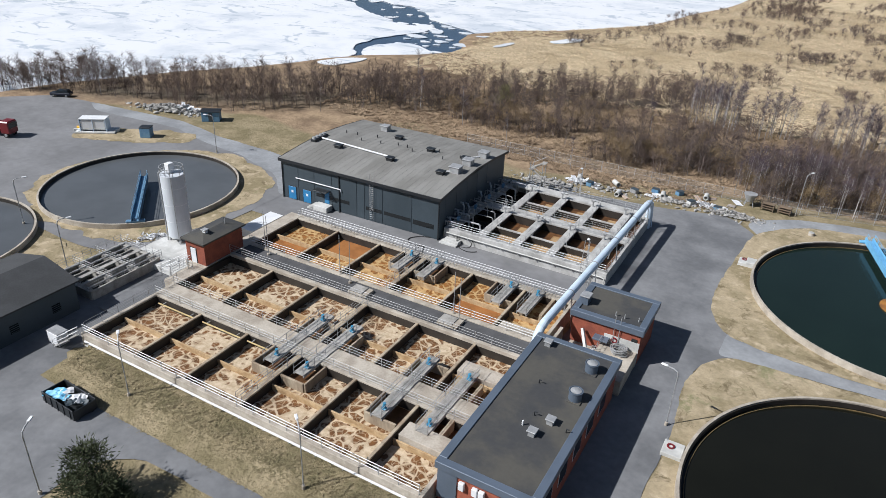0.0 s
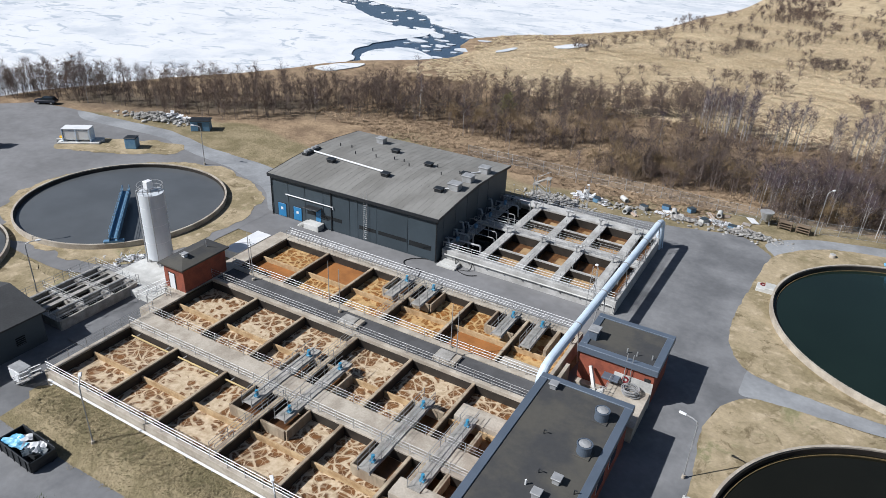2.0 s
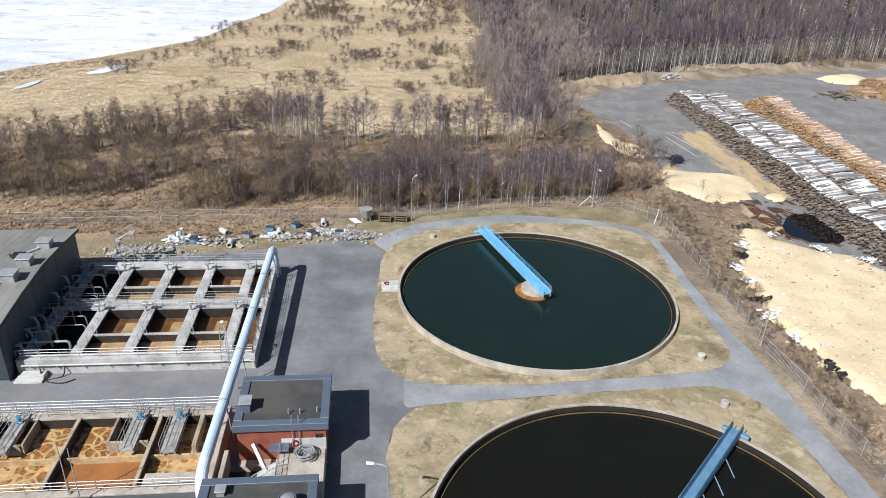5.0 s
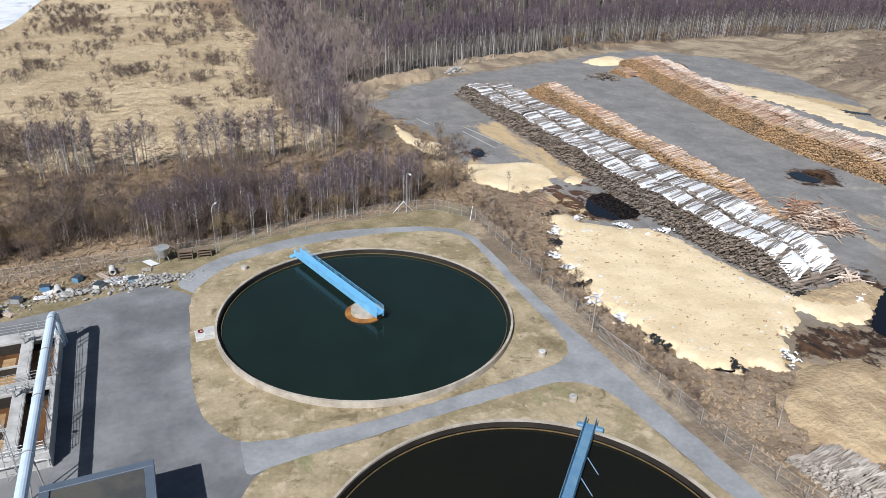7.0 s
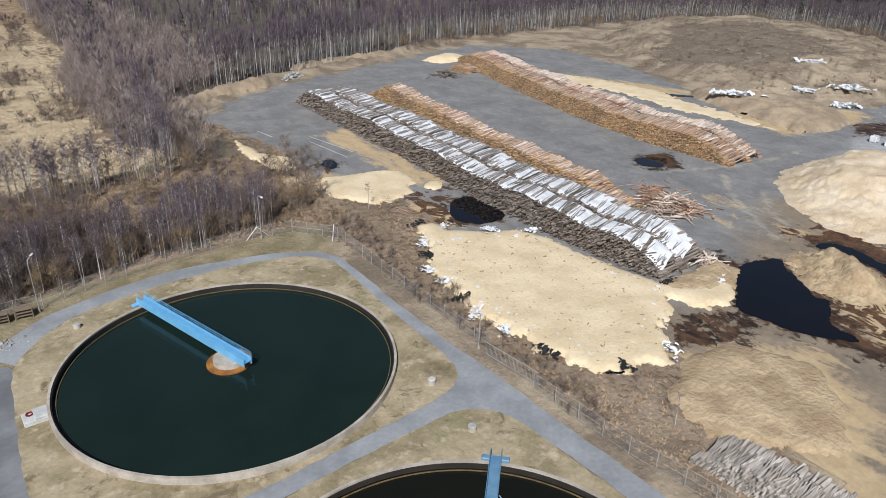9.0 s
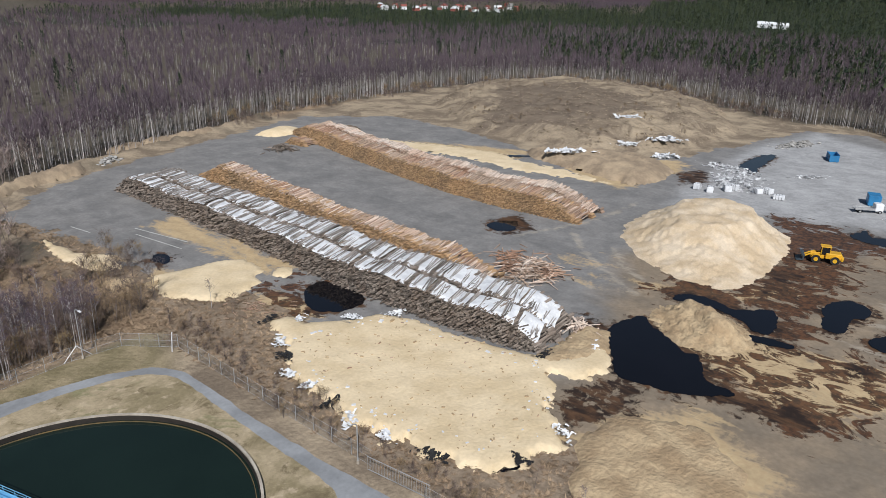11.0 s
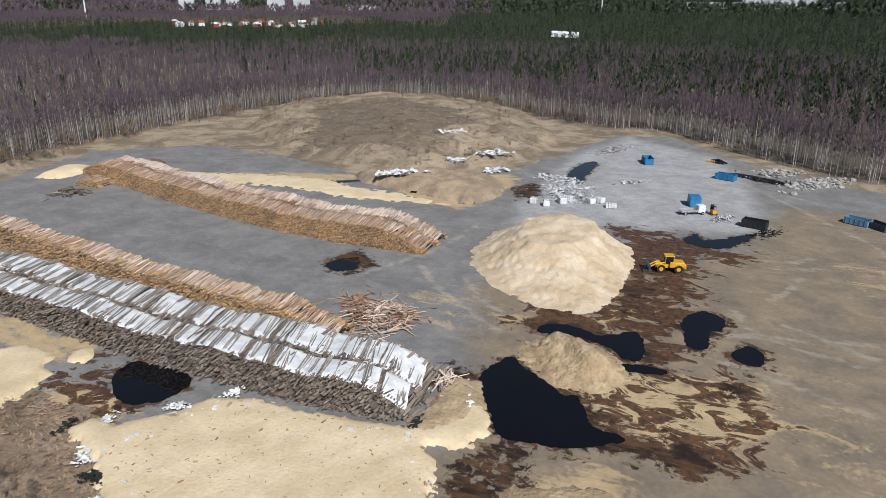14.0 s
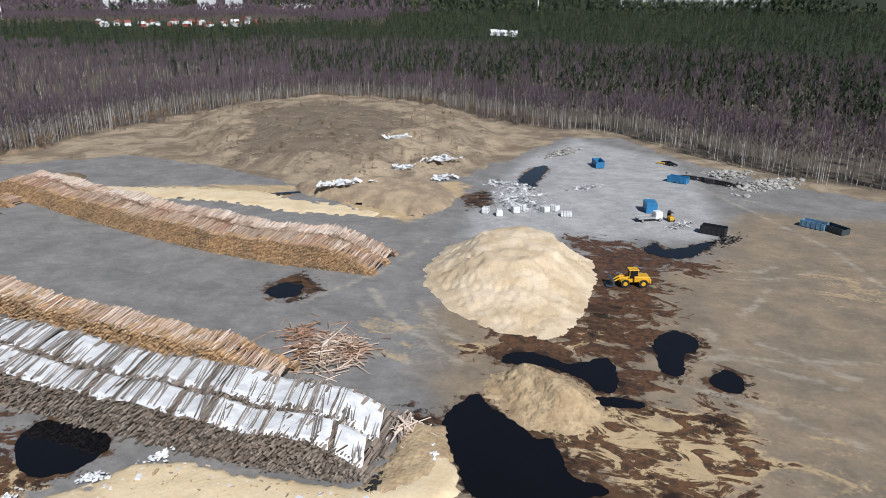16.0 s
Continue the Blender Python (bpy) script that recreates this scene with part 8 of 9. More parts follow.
rubble(-39, 109, 6, 2.5, 288, 0.19, STONE, "grey heap of broken stone by the lane", "rubble heap", 1, 5)
rubble(-28, 112.5, 6, 1.5, 126, 0.17, STONE, "scattered rubble along the lane", "rubble heap", 2)
rubble(-17.5, 113.5, 4, 1.6, 126, 0.22, STONE, "broken concrete pieces by the lane", "rubble heap", 3)
rubble(-9, 113.6, 5, 1.6, 360, 0.17, STONE, "low grey gravel heaps beside the road", "rubble heap", 4, high=1.0)
rubble(-13, 115.4, 3, 1.2, 72, 0.25, FABRIC, "dumped pale plastic and boards", "refuse", 5, name="refuse_heap")
rubble(-34, 112.5, 2.4, 0.8, 24, 0.5, TARP_WHITE, "crumpled white plastic sheets on the grass", "plastic sheet", 6, name="refuse_heap", flatten=0.3)
rubble(-76.5, 57.5, 3.0, 1.6, 150, 0.2, FABRIC, "broken lime bags and rubble round the silo", "rubble heap", 61, 40, name="refuse_heap")
rubble(-38, 108.8, 4, 1.6, 300, 0.2, STONE, "dark grey heap of broken slate by the lane", "rubble heap", 62, 10, high=0.9)
rubble(-121, 99.5, 8, 2, 576, 0.24, STONE, "grey gravel and dirty snow heaps by the trees", "rubble heap", 7, 12, high=1.6)
rubble(-119, 100.5, 4, 1.4, 60, 0.5, TARP_WHITE, "patches of dirty old snow on the heap", "snow heap", 8, 12, name="snow_heap", high=1.5)
rubble(88, 229, 5, 2, 216, 0.33, STONE, "pale broken concrete heap at the yard's edge", "rubble heap", 9, 20, high=1.8)
rubble(108, 240, 2.5, 1.5, 30, 0.8, TARP_WHITE, "white sheeting over a heap", "plastic sheet", 10, name="refuse_heap", high=1.2)
rubble(186, 91, 8, 5, 342, 0.41, FABRIC, "dumped white and grey plastic sheeting", "refuse", 11, 20, name="refuse_heap", high=0.9, flatten=0.35)
rubble(200, 96, 8, 4, 198, 0.39, FABRIC, "pale plastic refuse heap beside a blue puddle", "refuse", 12, 60, name="refuse_heap", high=0.8, flatten=0.35)
rubble(206, 77.5, 5, 1.6, 108, 0.33, FABRIC, "white boards and plastic in a row", "refuse", 13, -40, name="refuse_heap", flatten=0.3)
rubble(226, 30, 10, 4, 468, 0.44, STONE, "grey heap of broken concrete", "rubble heap", 14, -40, high=1.6)
rubble(236, 40, 7, 4, 252, 0.39, STONE, "grey stone heaps below the forest", "rubble heap", 15, -50, high=1.4)
rubble(178, 52, 5, 2, 72, 0.25, FABRIC, "scattered machine parts and scrap", "scrap", 16, -30, name="scrap_heap")
rubble(170, 42, 5, 2, 30, 0.4, BLACK_PLASTIC, "scattered black scrap and tyres", "scrap", 17, -30, name="scrap_heap")
rubble(250, 92, 9, 3, 198, 0.39, STONE, "tan stony heaps before the forest", "rubble heap", 18, -20, high=1.6)
for i, (x, y, s, h) in enumerate(((173, 96, 1.0, 1), (172, 92.4, 1.0, 1), (176, 89.5, 1.1, 1), (179, 83, 1.1, 0.9), (180.6, 81, 1.1, 0.9), (178.2, 88.5, 1.0, 1), (177, 77.5, 1.3, 0.7))):
    q = thing("bale", (x, y, 0.12), "wrapped pale plastic bale on the gravel", "bale", "wrapped bales", turn=17 * i)
    part("wrap", block(B(), -s, -s * 0.8, 0, s, s * 0.8, 1.5 * h, 0.15), TARP_WHITE, q)
    for k in (-0.5, 0.0, 0.5):
        part("strap", block(B(), k * s - 0.03, -s * 0.8 - 0.01, 0.02, k * s + 0.03, s * 0.8 + 0.01, 1.5 * h + 0.01), BLACK_PLASTIC, q)
for i, (x, y, w, seed2) in enumerate(((177, 135, 5.5, 1), (206, 131, 4.0, 2), (216, 122, 4.5, 3), (202, 117, 3.2, 4), (227, 141, 3.6, 5))):
    rubble(x, y, w, w * 0.4, 26, 0.9, TARP_WHITE, "white plastic sheeting dumped on the hillside", "plastic sheet", 30 + seed2, -50, max(stand(x, y), 3.0 if x < 190 else 0) + 0.15, 0.35, "refuse_heap")
for i, (x, y) in enumerate(((55, 115.4), (57.4, 112), (51, 108.6), (49, 105), (46.6, 101), (46.4, 97), (45.6, 92), (44.8, 88), (44.8, 83), (45.6, 77), (63, 107), (68.5, 103), (71.6, 79), (78, 75), (58, 68.6), (51, 69.6))):
    rubble(x, y, 1.7, 0.8, 14, 0.3, TARP_WHITE if i % 3 else BLACK_PLASTIC, "torn white and black plastic along the sawdust edge" if i % 3 else "torn black plastic at the sawdust edge", "plastic sheet", 50 + i, 30 * i, 0.55, 0.4, "refuse_heap", 0.35)

# service hatches, posts and the like on the grass
for x, y, h in ((3.2, 113.2, 0.5), (31.4, 79.6, 0.7), (30.2, 71.2, 0.6)):
    q = thing("manhole", (x, y, 0.1), "raised concrete manhole ring on the grass", "manhole", "manholes")
    part("ring", drum(B(), 0, 0, 0, h, 0.48, 0.42, 20), CONCRETE, q)
    part("lid", drum(B(), 0, 0, h, h + 0.07, 0.44, 0.34, 20), CONCRETE_GREY, q)
q = thing("tank_step", (-4.0, 54.2, 0.12), "pale concrete step at the brown clarifier's rim", "steps")
part("slab", block(B(), -0.9, -1.0, 0, 1.0, 1.0, 0.45, 0.04), CONCRETE_WHITE, q)
part("lifebuoy", ring(B(), 0.22, 0.36, 0, 0.1, 20), RED_PAINT, q, "red lifebuoy").location = (-0.2, 0.1, 0.47)
part("rail", rod(B(), (-0.7, 0.8, 0), (-0.7, 0.8, 1.0), 0.03, seg=6), STEEL, q)
q = thing("tank_step", (-3.6, 97.4, 0.12), "concrete step block with a red lifebuoy at the tank rim", "steps")
part("slab", block(B(), -1.4, -0.9, 0, 0.9, 0.9, 0.5, 0.04), CONCRETE_WHITE, q)
part("slab", block(B(), -0.4, -0.9, 0.5, 0.9, 0.9, 0.75, 0.04), CONCRETE_WHITE, q)
part("lifebuoy", ring(B(), 0.22, 0.36, 0, 0.1, 20), RED_PAINT, q, "red lifebuoy").location = (-0.7, 0.4, 0.52)
t = thing("scrap_hopper", (-7.0, 119.6, 0.1), "rusty steel hopper and benches dumped by the fence", "scrap machine", turn=10)
part("hopper", drum(B(), 0, 0, 0.8, 2.2, 0.5, 1.1, 12), STEEL, t)
for s in (-0.7, 0.7):
    part("leg", rod(B(), (s, -0.5, 0), (s * 0.7, -0.3, 1.0), 0.06, seg=5), STEEL, t)
    part("leg", rod(B(), (s, 0.5, 0), (s * 0.7, 0.3, 1.0), 0.06, seg=5), STEEL, t)
for i, x in enumerate((-4.0, -1.4)):
    q = thing("timber_rack", (x, 119.6, 0.1), "dark brown timber rack by the fence", "rack", "timber racks", turn=-6)
    for k in range(3):
        part("shelf", block(B(), -1.0, -0.6, 0.35 + 0.4 * k, 1.0, 0.6, 0.42 + 0.4 * k), SOIL, q)
    for sx in (-0.95, 0.95):
        for sy in (-0.55, 0.55):
            part("leg", block(B(), sx - 0.05, sy - 0.05, 0, sx + 0.05, sy + 0.05, 1.3), SOIL, q)

# things dumped along the lane
dr = random.Random(17)
for i in range(26):
    x = -36 + 27.5 * dr.random()
    y = 108.6 + 0.22 * (x + 36) + dr.uniform(0, 5.2)
    kind = i % 5
    q = thing(("crate", "pallet", "pipe_length", "board_stack", "sheet_bundle")[kind], (x, y, 0.1),
              ("weathered grey crate dumped on the verge", "grey wooden pallet leaning on the verge", "short length of pale concrete pipe", "stack of brown weathered boards", "bundle of white sheet metal")[kind],
              ("crate", "pallet", "pipe", "boards", "sheet metal")[kind], "things dumped along the lane", turn=dr.uniform(0, 180))
    if kind == 0:
        part("box", block(B(), -0.6, -0.45, 0, 0.6, 0.45, 0.7, 0.04), dr.choice((CONCRETE_WHITE, BLUE_DULL, STEEL)), q)
        part("lid", block(B(), -0.62, -0.47, 0.7, 0.62, 0.47, 0.76), CLADDING, q)
    elif kind == 1:
        for k in range(6):
            part("slat", block(B(), -0.6, -0.5 + 0.18 * k, 0.12, 0.6, -0.38 + 0.18 * k, 0.15), LOG_POLE, q)
        for k in (-0.55, 0, 0.55):
            part("bearer", block(B(), k - 0.05, -0.5, 0, k + 0.05, 0.52, 0.12), LOG_POLE, q)
    elif kind == 2:
        bm = ring(B(), 0.3, 0.42, -0.8, 0.8, 20)
        part("pipe", bm, CONCRETE_WHITE, q).matrix_basis = pose(0, 0, 0.42, 90, 0, 0)
    elif kind == 3:
        for k in range(7):
            part("board", block(B(), -1.2 + dr.uniform(-0.2, 0.2), -0.4 + 0.12 * k, 0.02, 1.2 + dr.uniform(-0.2, 0.2), -0.3 + 0.12 * k, 0.08 + 0.05 * (k % 3)), LOG_BARK if k % 2 else LOG_POLE, q)
    else:
        for k in range(4):
            part("sheet", block(B(), -1.1, -0.5 + 0.25 * k, 0.04 * k, 1.1, -0.05 + 0.25 * k, 0.04 * k + 0.05), TARP_WHITE, q)

# ---- distant town ----
def tower_block(x, y, w, d, h, turn):
    z = stand(x, y)
    t = thing("apartment_block", (x, y, z), "distant white apartment block with rows of windows", "apartment building", "distant buildings", turn=turn)
    part("wall", block(B(), -w / 2, -d / 2, -3, w / 2, d / 2, h), HAZE_WHITE, t)
    part("roof", block(B(), -w / 2 - 0.3, -d / 2 - 0.3, h, w / 2 + 0.3, d / 2 + 0.3, h + 1), ROOF_FELT, t)
    for i in range(int(h / 4)):
        part("window_row", block(B(), -w / 2 + 1, -d / 2 - 0.15, 4 * i + 1.2, w / 2 - 1, -d / 2, 4 * i + 2.6), FLASHING, t)
        part("window_row", block(B(), -w / 2 - 0.15, -d / 2 + 1, 4 * i + 1.2, -w / 2, d / 2 - 1, 4 * i + 2.6), FLASHING, t)


def cottage(x, y, w, d, h, turn, wall, roof_mat):
    z = stand(x, y)
    t = thing("house", (x, y, z), "distant small house with a pitched roof", "house", "distant houses", turn=turn)
    part("wall", block(B(), -w / 2, -d / 2, -1, w / 2, d / 2, h), wall, t)
    bm = B()
    vv = [bm.verts.new(p) for p in ((-w / 2 - 0.4, -d / 2 - 0.4, h), (w / 2 + 0.4, -d / 2 - 0.4, h), (w / 2 + 0.4, d / 2 + 0.4, h), (-w / 2 - 0.4, d / 2 + 0.4, h), (-w / 2 - 0.4, 0, h + d * 0.4), (w / 2 + 0.4, 0, h + d * 0.4))]
    for q in ((0, 1, 5, 4), (2, 3, 4, 5), (1, 2, 5), (3, 0, 4), (3, 2, 1, 0)):
        bm.faces.new([vv[i] for i in q])
    part("roof", bm, roof_mat, t)
    part("window", block(B(), -w / 4, -d / 2 - 0.1, 1, w / 4, -d / 2, 2.4), GLASS_DARK, t)


ROOF_RED = surf("red tile roof", (0.27, 0.085, 0.065), None, rough=0.8)

for i, (x, y, w, h) in enumerate(((1085, 1052, 34, 34), (1116, 1016, 34, 36), (1140, 990, 30, 34), (1160, 905, 40, 36), (1190, 868, 38, 36))):
    tower_block(x, y, w * 0.8, 14, h - 16, 125)
tower_block(1300, 803, 60, 20, 8, 122)
hr = random.Random(4)
for i, (x, y) in enumerate(((788, 792), (797, 781), (806, 771), (794, 741), (812, 752), (854, 715), (862, 705), (866, 698), (852, 669), (846, 684), (872, 640), (880, 650), (960, 690), (950, 676), (868, 656), (836, 702), (905, 690), (826, 742), (815, 800), (775, 775), (842, 760), (835, 728), (878, 720), (890, 665), (902, 640), (920, 655), (858, 735), (800, 812))):
    cottage(x + hr.uniform(-5, 5), y + hr.uniform(-5, 5), hr.uniform(7, 11), hr.uniform(6, 8), hr.uniform(3, 4.5), hr.uniform(0, 180), PAINT_WHITE if i % 3 else ROOF_RED, (ROOF_RED, ROOF_FELT, ROOF_RED, TARP_WHITE)[i % 4])
for i in range(4):
    cottage(880 + 3 * i, 262 + 9 * i, 9, 7, 4, 100, PAINT_WHITE, TARP_WHITE)
big = thing("arena", (1700, 70, stand(1700, 70)), "distant wide white and blue industrial building", "building", "distant buildings", turn=93)
part("wall", block(B(), -150, -30, -4, 150, 30, 13), HAZE_WHITE, big)
part("upper_storey", block(B(), -110, -26, 13, 40, 26, 19), HAZE_WHITE, big)
part("roof", block(B(), -112, -28, 19, 42, 28, 20.5), FLASHING, big)
for i in range(4):
    part("window_row", block(B(), -148, -30.3, 1 + 3.2 * i, 148, -30, 2.2 + 3.2 * i), BLUE_DULL, big)
for x, y, h in ((782, 962, 62), (1376, 337, 70)):
    m2 = thing("radio_mast", (x, y, stand(x, y)), "distant thin white lattice radio mast", "radio mast", "radio masts")
    part("mast", rod(B(), (0, 0, 0), (0, 0, h), 1.3, 0.8, 4), PAINT_WHITE, m2)
    part("antenna", rod(B(), (0, 0, h), (0, 0, h + 9), 0.3, 0.2, 4), STEEL, m2)


# ---- trees ----
def bare_tree(seed, h, limbs, twigs, spread=0.3, trunk_r=0.09, start=0.3, twig_len=1.3, twig_w=0.05, stems=1, rise=(0.1, 1.6)):
    """Arrays of a leafless tree: (trunk and limbs), (twigs). Trunks taper, limbs rise, twigs are thin blades."""
    r = np.random.RandomState(seed)
    wood_v, wood_f, tw_v, tw_f = [], [], [], []

    def stick(a, b, r0, r1):
        a, b = np.array(a), np.array(b)
        d = (b - a) / np.linalg.norm(b - a)
        u = np.cross(d, (0.3, 0.9, 0.1))
        u /= np.linalg.norm(u)
        w = np.cross(d, u)
        k = len(wood_v)
        for p, q in ((a, r0), (b, r1)):
            for ang in (0, 2.094, 4.189):
                wood_v.append(p + q * (np.cos(ang) * u + np.sin(ang) * w))
        wood_f.extend([[k + i, k + (i + 1) % 3, k + 3 + (i + 1) % 3, k + 3 + i] for i in range(3)])

    tips = []
    for s in range(stems):
        q = r.uniform(0, 6.28)
        lean = np.array([np.cos(q), np.sin(q), 0]) * (0.025 if stems == 1 else 0.11) * h
        base = np.array([0, 0, -0.2]) + (0 if stems == 1 else r.uniform(-0.4, 0.4, 3) * (1, 1, 0))
        mid, top = base + lean * 0.5 + (0, 0, h * 0.5), base + lean + (0, 0, h * r.uniform(0.85, 1))
        stick(base, mid, trunk_r, trunk_r * 0.65)
        stick(mid, top, trunk_r * 0.65, trunk_r * 0.15)
        for i in range(limbs // stems):
            f = start + (0.95 - start) * (i + r.uniform(0, 1)) / (limbs // stems)
            a = base + (mid - base) * f * 2 if f < 0.5 else mid + (top - mid) * (f - 0.5) * 2
            q = r.uniform(0, 6.28)
            ln = h * spread * (1.15 - f) * r.uniform(0.7, 1.2)
            b = a + np.array([np.cos(q), np.sin(q), r.uniform(0.7, 1.3)]) * ln * 0.8
            stick(a, b, trunk_r * 0.35, trunk_r * 0.1)
            tips += [(a, b)]
        tips.append((mid, top))
    for i in range(twigs):
        a, b = tips[r.randint(len(tips))]
        p = a + (b - a) * r.uniform(0.25, 1.0)
        q = r.uniform(0, 6.28)
        d = np.array([np.cos(q), np.sin(q), r.uniform(*rise)])
        d = d / np.linalg.norm(d) * twig_len * r.uniform(0.5, 1.2)
        u = np.cross(d, r.normal(0, 1, 3))
        u = u / np.linalg.norm(u) * twig_w
        k = len(tw_v)
        tw_v += [p - u, p + u, p + d]
        tw_f.append([k, k + 1, k + 2])
    return (np.array(wood_v), wood_f), (np.array(tw_v), tw_f)


def conifer(seed, h, w, tiers, blades):
    """A ragged spruce: tiers of drooping blades round a thin trunk."""
    r = np.random.RandomState(seed)
    v, f = [], []
    for t in range(tiers):
        z = h * (0.12 + 0.86 * t / tiers)
        rad = w * (1 - t / tiers) ** 0.8 * r.uniform(0.8, 1.15) + 0.15
        for b in range(blades):
            a = 6.283 * (b + r.uniform(-0.3, 0.3)) / blades + t
            k = len(v)
            dz = h / tiers
            v += [(0, 0, z + dz * 1.2), (rad * np.cos(a - 0.45), rad * np.sin(a - 0.45), z - 0.1 * h / tiers), (rad * 1.15 * np.cos(a), rad * 1.15 * np.sin(a), z - dz * 0.35), (rad * np.cos(a + 0.45), rad * np.sin(a + 0.45), z)]
            f += [[k, k + 1, k + 2], [k, k + 2, k + 3]]
    return np.array(v, float), f


def clump(seed, h, w, n, blade, low=0.15):
    """A soft ragged evergreen crown: many small blades filling a blunt cone."""
    r = np.random.RandomState(seed)
    v, f = [], []
    for i in range(n):
        t = low + (1 - low) * r.uniform(0, 1) ** 0.85
        rad = w * (1 - ((t - low) / (1 - low)) ** 1.5) ** 0.8 * r.uniform(0.35, 1.0)
        a = r.uniform(0, 6.283)
        c = np.array([rad * np.cos(a), rad * np.sin(a), t * h])
        s = blade * r.uniform(0.6, 1.3)
        d = np.array([np.cos(a) * 0.45, np.sin(a) * 0.45, 0.9]) + r.normal(0, 0.3, 3)
        e = np.cross(d, r.normal(0, 1, 3))
        e = e / np.linalg.norm(e) * s * 0.34
        k = len(v)
        v += [c - e, c + e, c + d * s]
        f.append([k, k + 1, k + 2])
    return np.array(v, float), f


def scatter(n, box, test, seed, gap=0.0):
    r = np.random.RandomState(seed)
    x, y = r.uniform(box[0], box[2], n), r.uniform(box[1], box[3], n)
    ok = test(x, y)
    return x[ok], y[ok]


def wood(name, x, y, kinds, label, category, seed, size=(0.75, 1.2), group=""):
    """One object for a stretch of wood: kinds is a list of (mesh arrays, material) sets."""
    r = np.random.RandomState(seed)
    t = thing(name, (float(np.mean(x)), float(np.mean(y)), 0), label, category, group, "stuff")
    t.matrix_basis = Matrix()
    z = height(x, y)
    pick = r.randint(0, len(kinds), len(x))
    turn, s = r.uniform(0, 6.28, len(x)), r.uniform(*size, len(x))
    for k, layers in enumerate(kinds):
        m = pick == k
        if not m.any():
            continue
        for nm, (bv, bf), mt in layers:
            v, f = repeat(bv, bf, np.stack([x[m], y[m], z[m]], -1), turn[m], s[m])
            o = meshpart(nm, arrays(nm, v, f, mt), mt, t)
            o["kind"] = "stuff"
    return t


def kind_bare(seed, mt_w, mt_t, **kw):
    w, t = bare_tree(seed, **kw)
    return [("trunks", w, mt_w), ("twigs", t, mt_t)]


ALDER = [kind_bare(s, TRUNK, TWIG, h=7.5, limbs=10, twigs=175, spread=0.42, trunk_r=0.05, twig_len=1.55, twig_w=0.02, start=0.2, stems=2) for s in (1, 2, 3, 4)]
BUSH = [kind_bare(s, TRUNK, TWIG, h=3.6, limbs=12, twigs=160, spread=0.42, trunk_r=0.03, twig_len=1.15, twig_w=0.019, start=0.1, stems=4) for s in (5, 6, 7)]
WILLOW = [kind_bare(s, TRUNK, TWIG_TAN, h=4.6, limbs=12, twigs=190, spread=0.42, trunk_r=0.035, twig_len=1.35, twig_w=0.019, start=0.1, stems=4) for s in (8, 9)]
MARSH_BUSH = [kind_bare(s, TRUNK, TWIG, h=2.6, limbs=12, twigs=120, spread=0.75, trunk_r=0.025, twig_len=1.1, twig_w=0.026, start=0.02, stems=6) for s in (105, 106, 107)]
BIRCHES = [kind_bare(s, BIRCH, TWIG_PURPLE, h=10.5, limbs=10, twigs=150, spread=0.24, trunk_r=0.095, twig_len=1.6, twig_w=0.017, start=0.4) for s in (10, 11, 12)]
FAR_BIRCH = [kind_bare(s, BIRCH, TWIG_PURPLE, h=14, limbs=3, twigs=62, spread=0.2, trunk_r=0.095, twig_len=2.6, twig_w=0.045, start=0.4, rise=(0.9, 3.2)) for s in (13, 14, 15, 16)]
DIM_BIRCH = [kind_bare(s, TRUNK if s < 19 else BIRCH, TWIG_PURPLE, h=12.5, limbs=0, twigs=36, spread=0.22, trunk_r=0.075, twig_len=3.3, twig_w=0.085, start=0.35, rise=(1.0, 3.5)) for s in (17, 18, 19)]
SPRUCES = [[("needles", clump(s, h, w, 220, 0.75, 0.04), SPRUCE)] for s, h, w in ((20, 14, 1.9), (21, 16, 2.1), (22, 12, 2.0))]
FAR_SPRUCE = [[("needles", clump(s, h, w, 36, 1.4, 0.1), SPRUCE)] for s, h, w in ((23, 14, 1.6), (24, 16, 1.8), (25, 12.5, 1.7))]
FAR_PINE = [[("needles", clump(s, h, w, 32, 1.5, 0.35), PINE)] for s, h, w in ((26, 13, 2.1), (27, 12, 2.0))]
DISTANT_BIRCH = [kind_bare(s, TRUNK, TWIG_PURPLE, h=12, limbs=0, twigs=20, spread=0.28, trunk_r=0.1, twig_len=3.6, twig_w=0.2, start=0.4, rise=(1.0, 3.5))[1:] for s in (28, 29)]


def near_line(pts, width, ragged=0.5):
    def test(x, y):
        return distance(x, y, pts, False) < width * (1 + ragged * lumps(x, y, 22, 9))
    return test


BELT = [(-166, 92), (-146, 101), (-131, 107), (-117, 114), (-107, 123), (-94, 130), (-80, 141), (-63, 157), (-46, 166), (-29, 174)]
x, y = scatter(6200, (-185, 80, -10, 195), near_line(BELT, 8), 41)
wood("alder_belt", x[:1250], y[:1250], ALDER + BUSH[:2], "belt of bare grey-brown alders along the lake shore", "bare trees", 1, (0.6, 1.05))
SCRUB = [(-70, 134), (-50, 133), (-30, 130), (-10, 128.5), (12, 130), (30, 131), (46, 134)]
x, y = scatter(3000, (-85, 118, 60, 150), near_line(SCRUB, 4.0, 0.8), 42)
wood("scrub", x[:360], y[:360], BUSH + WILLOW + ALDER[:1], "bare tan and brown willow scrub behind the plant", "bare bushes", 2)
x, y = scatter(3000, (-45, 118, 20, 165), near_line([(-34, 138), (-24, 142), (-14, 134), (-6, 130), (4, 134), (2, 142)], 6.5, 0.8), 64)
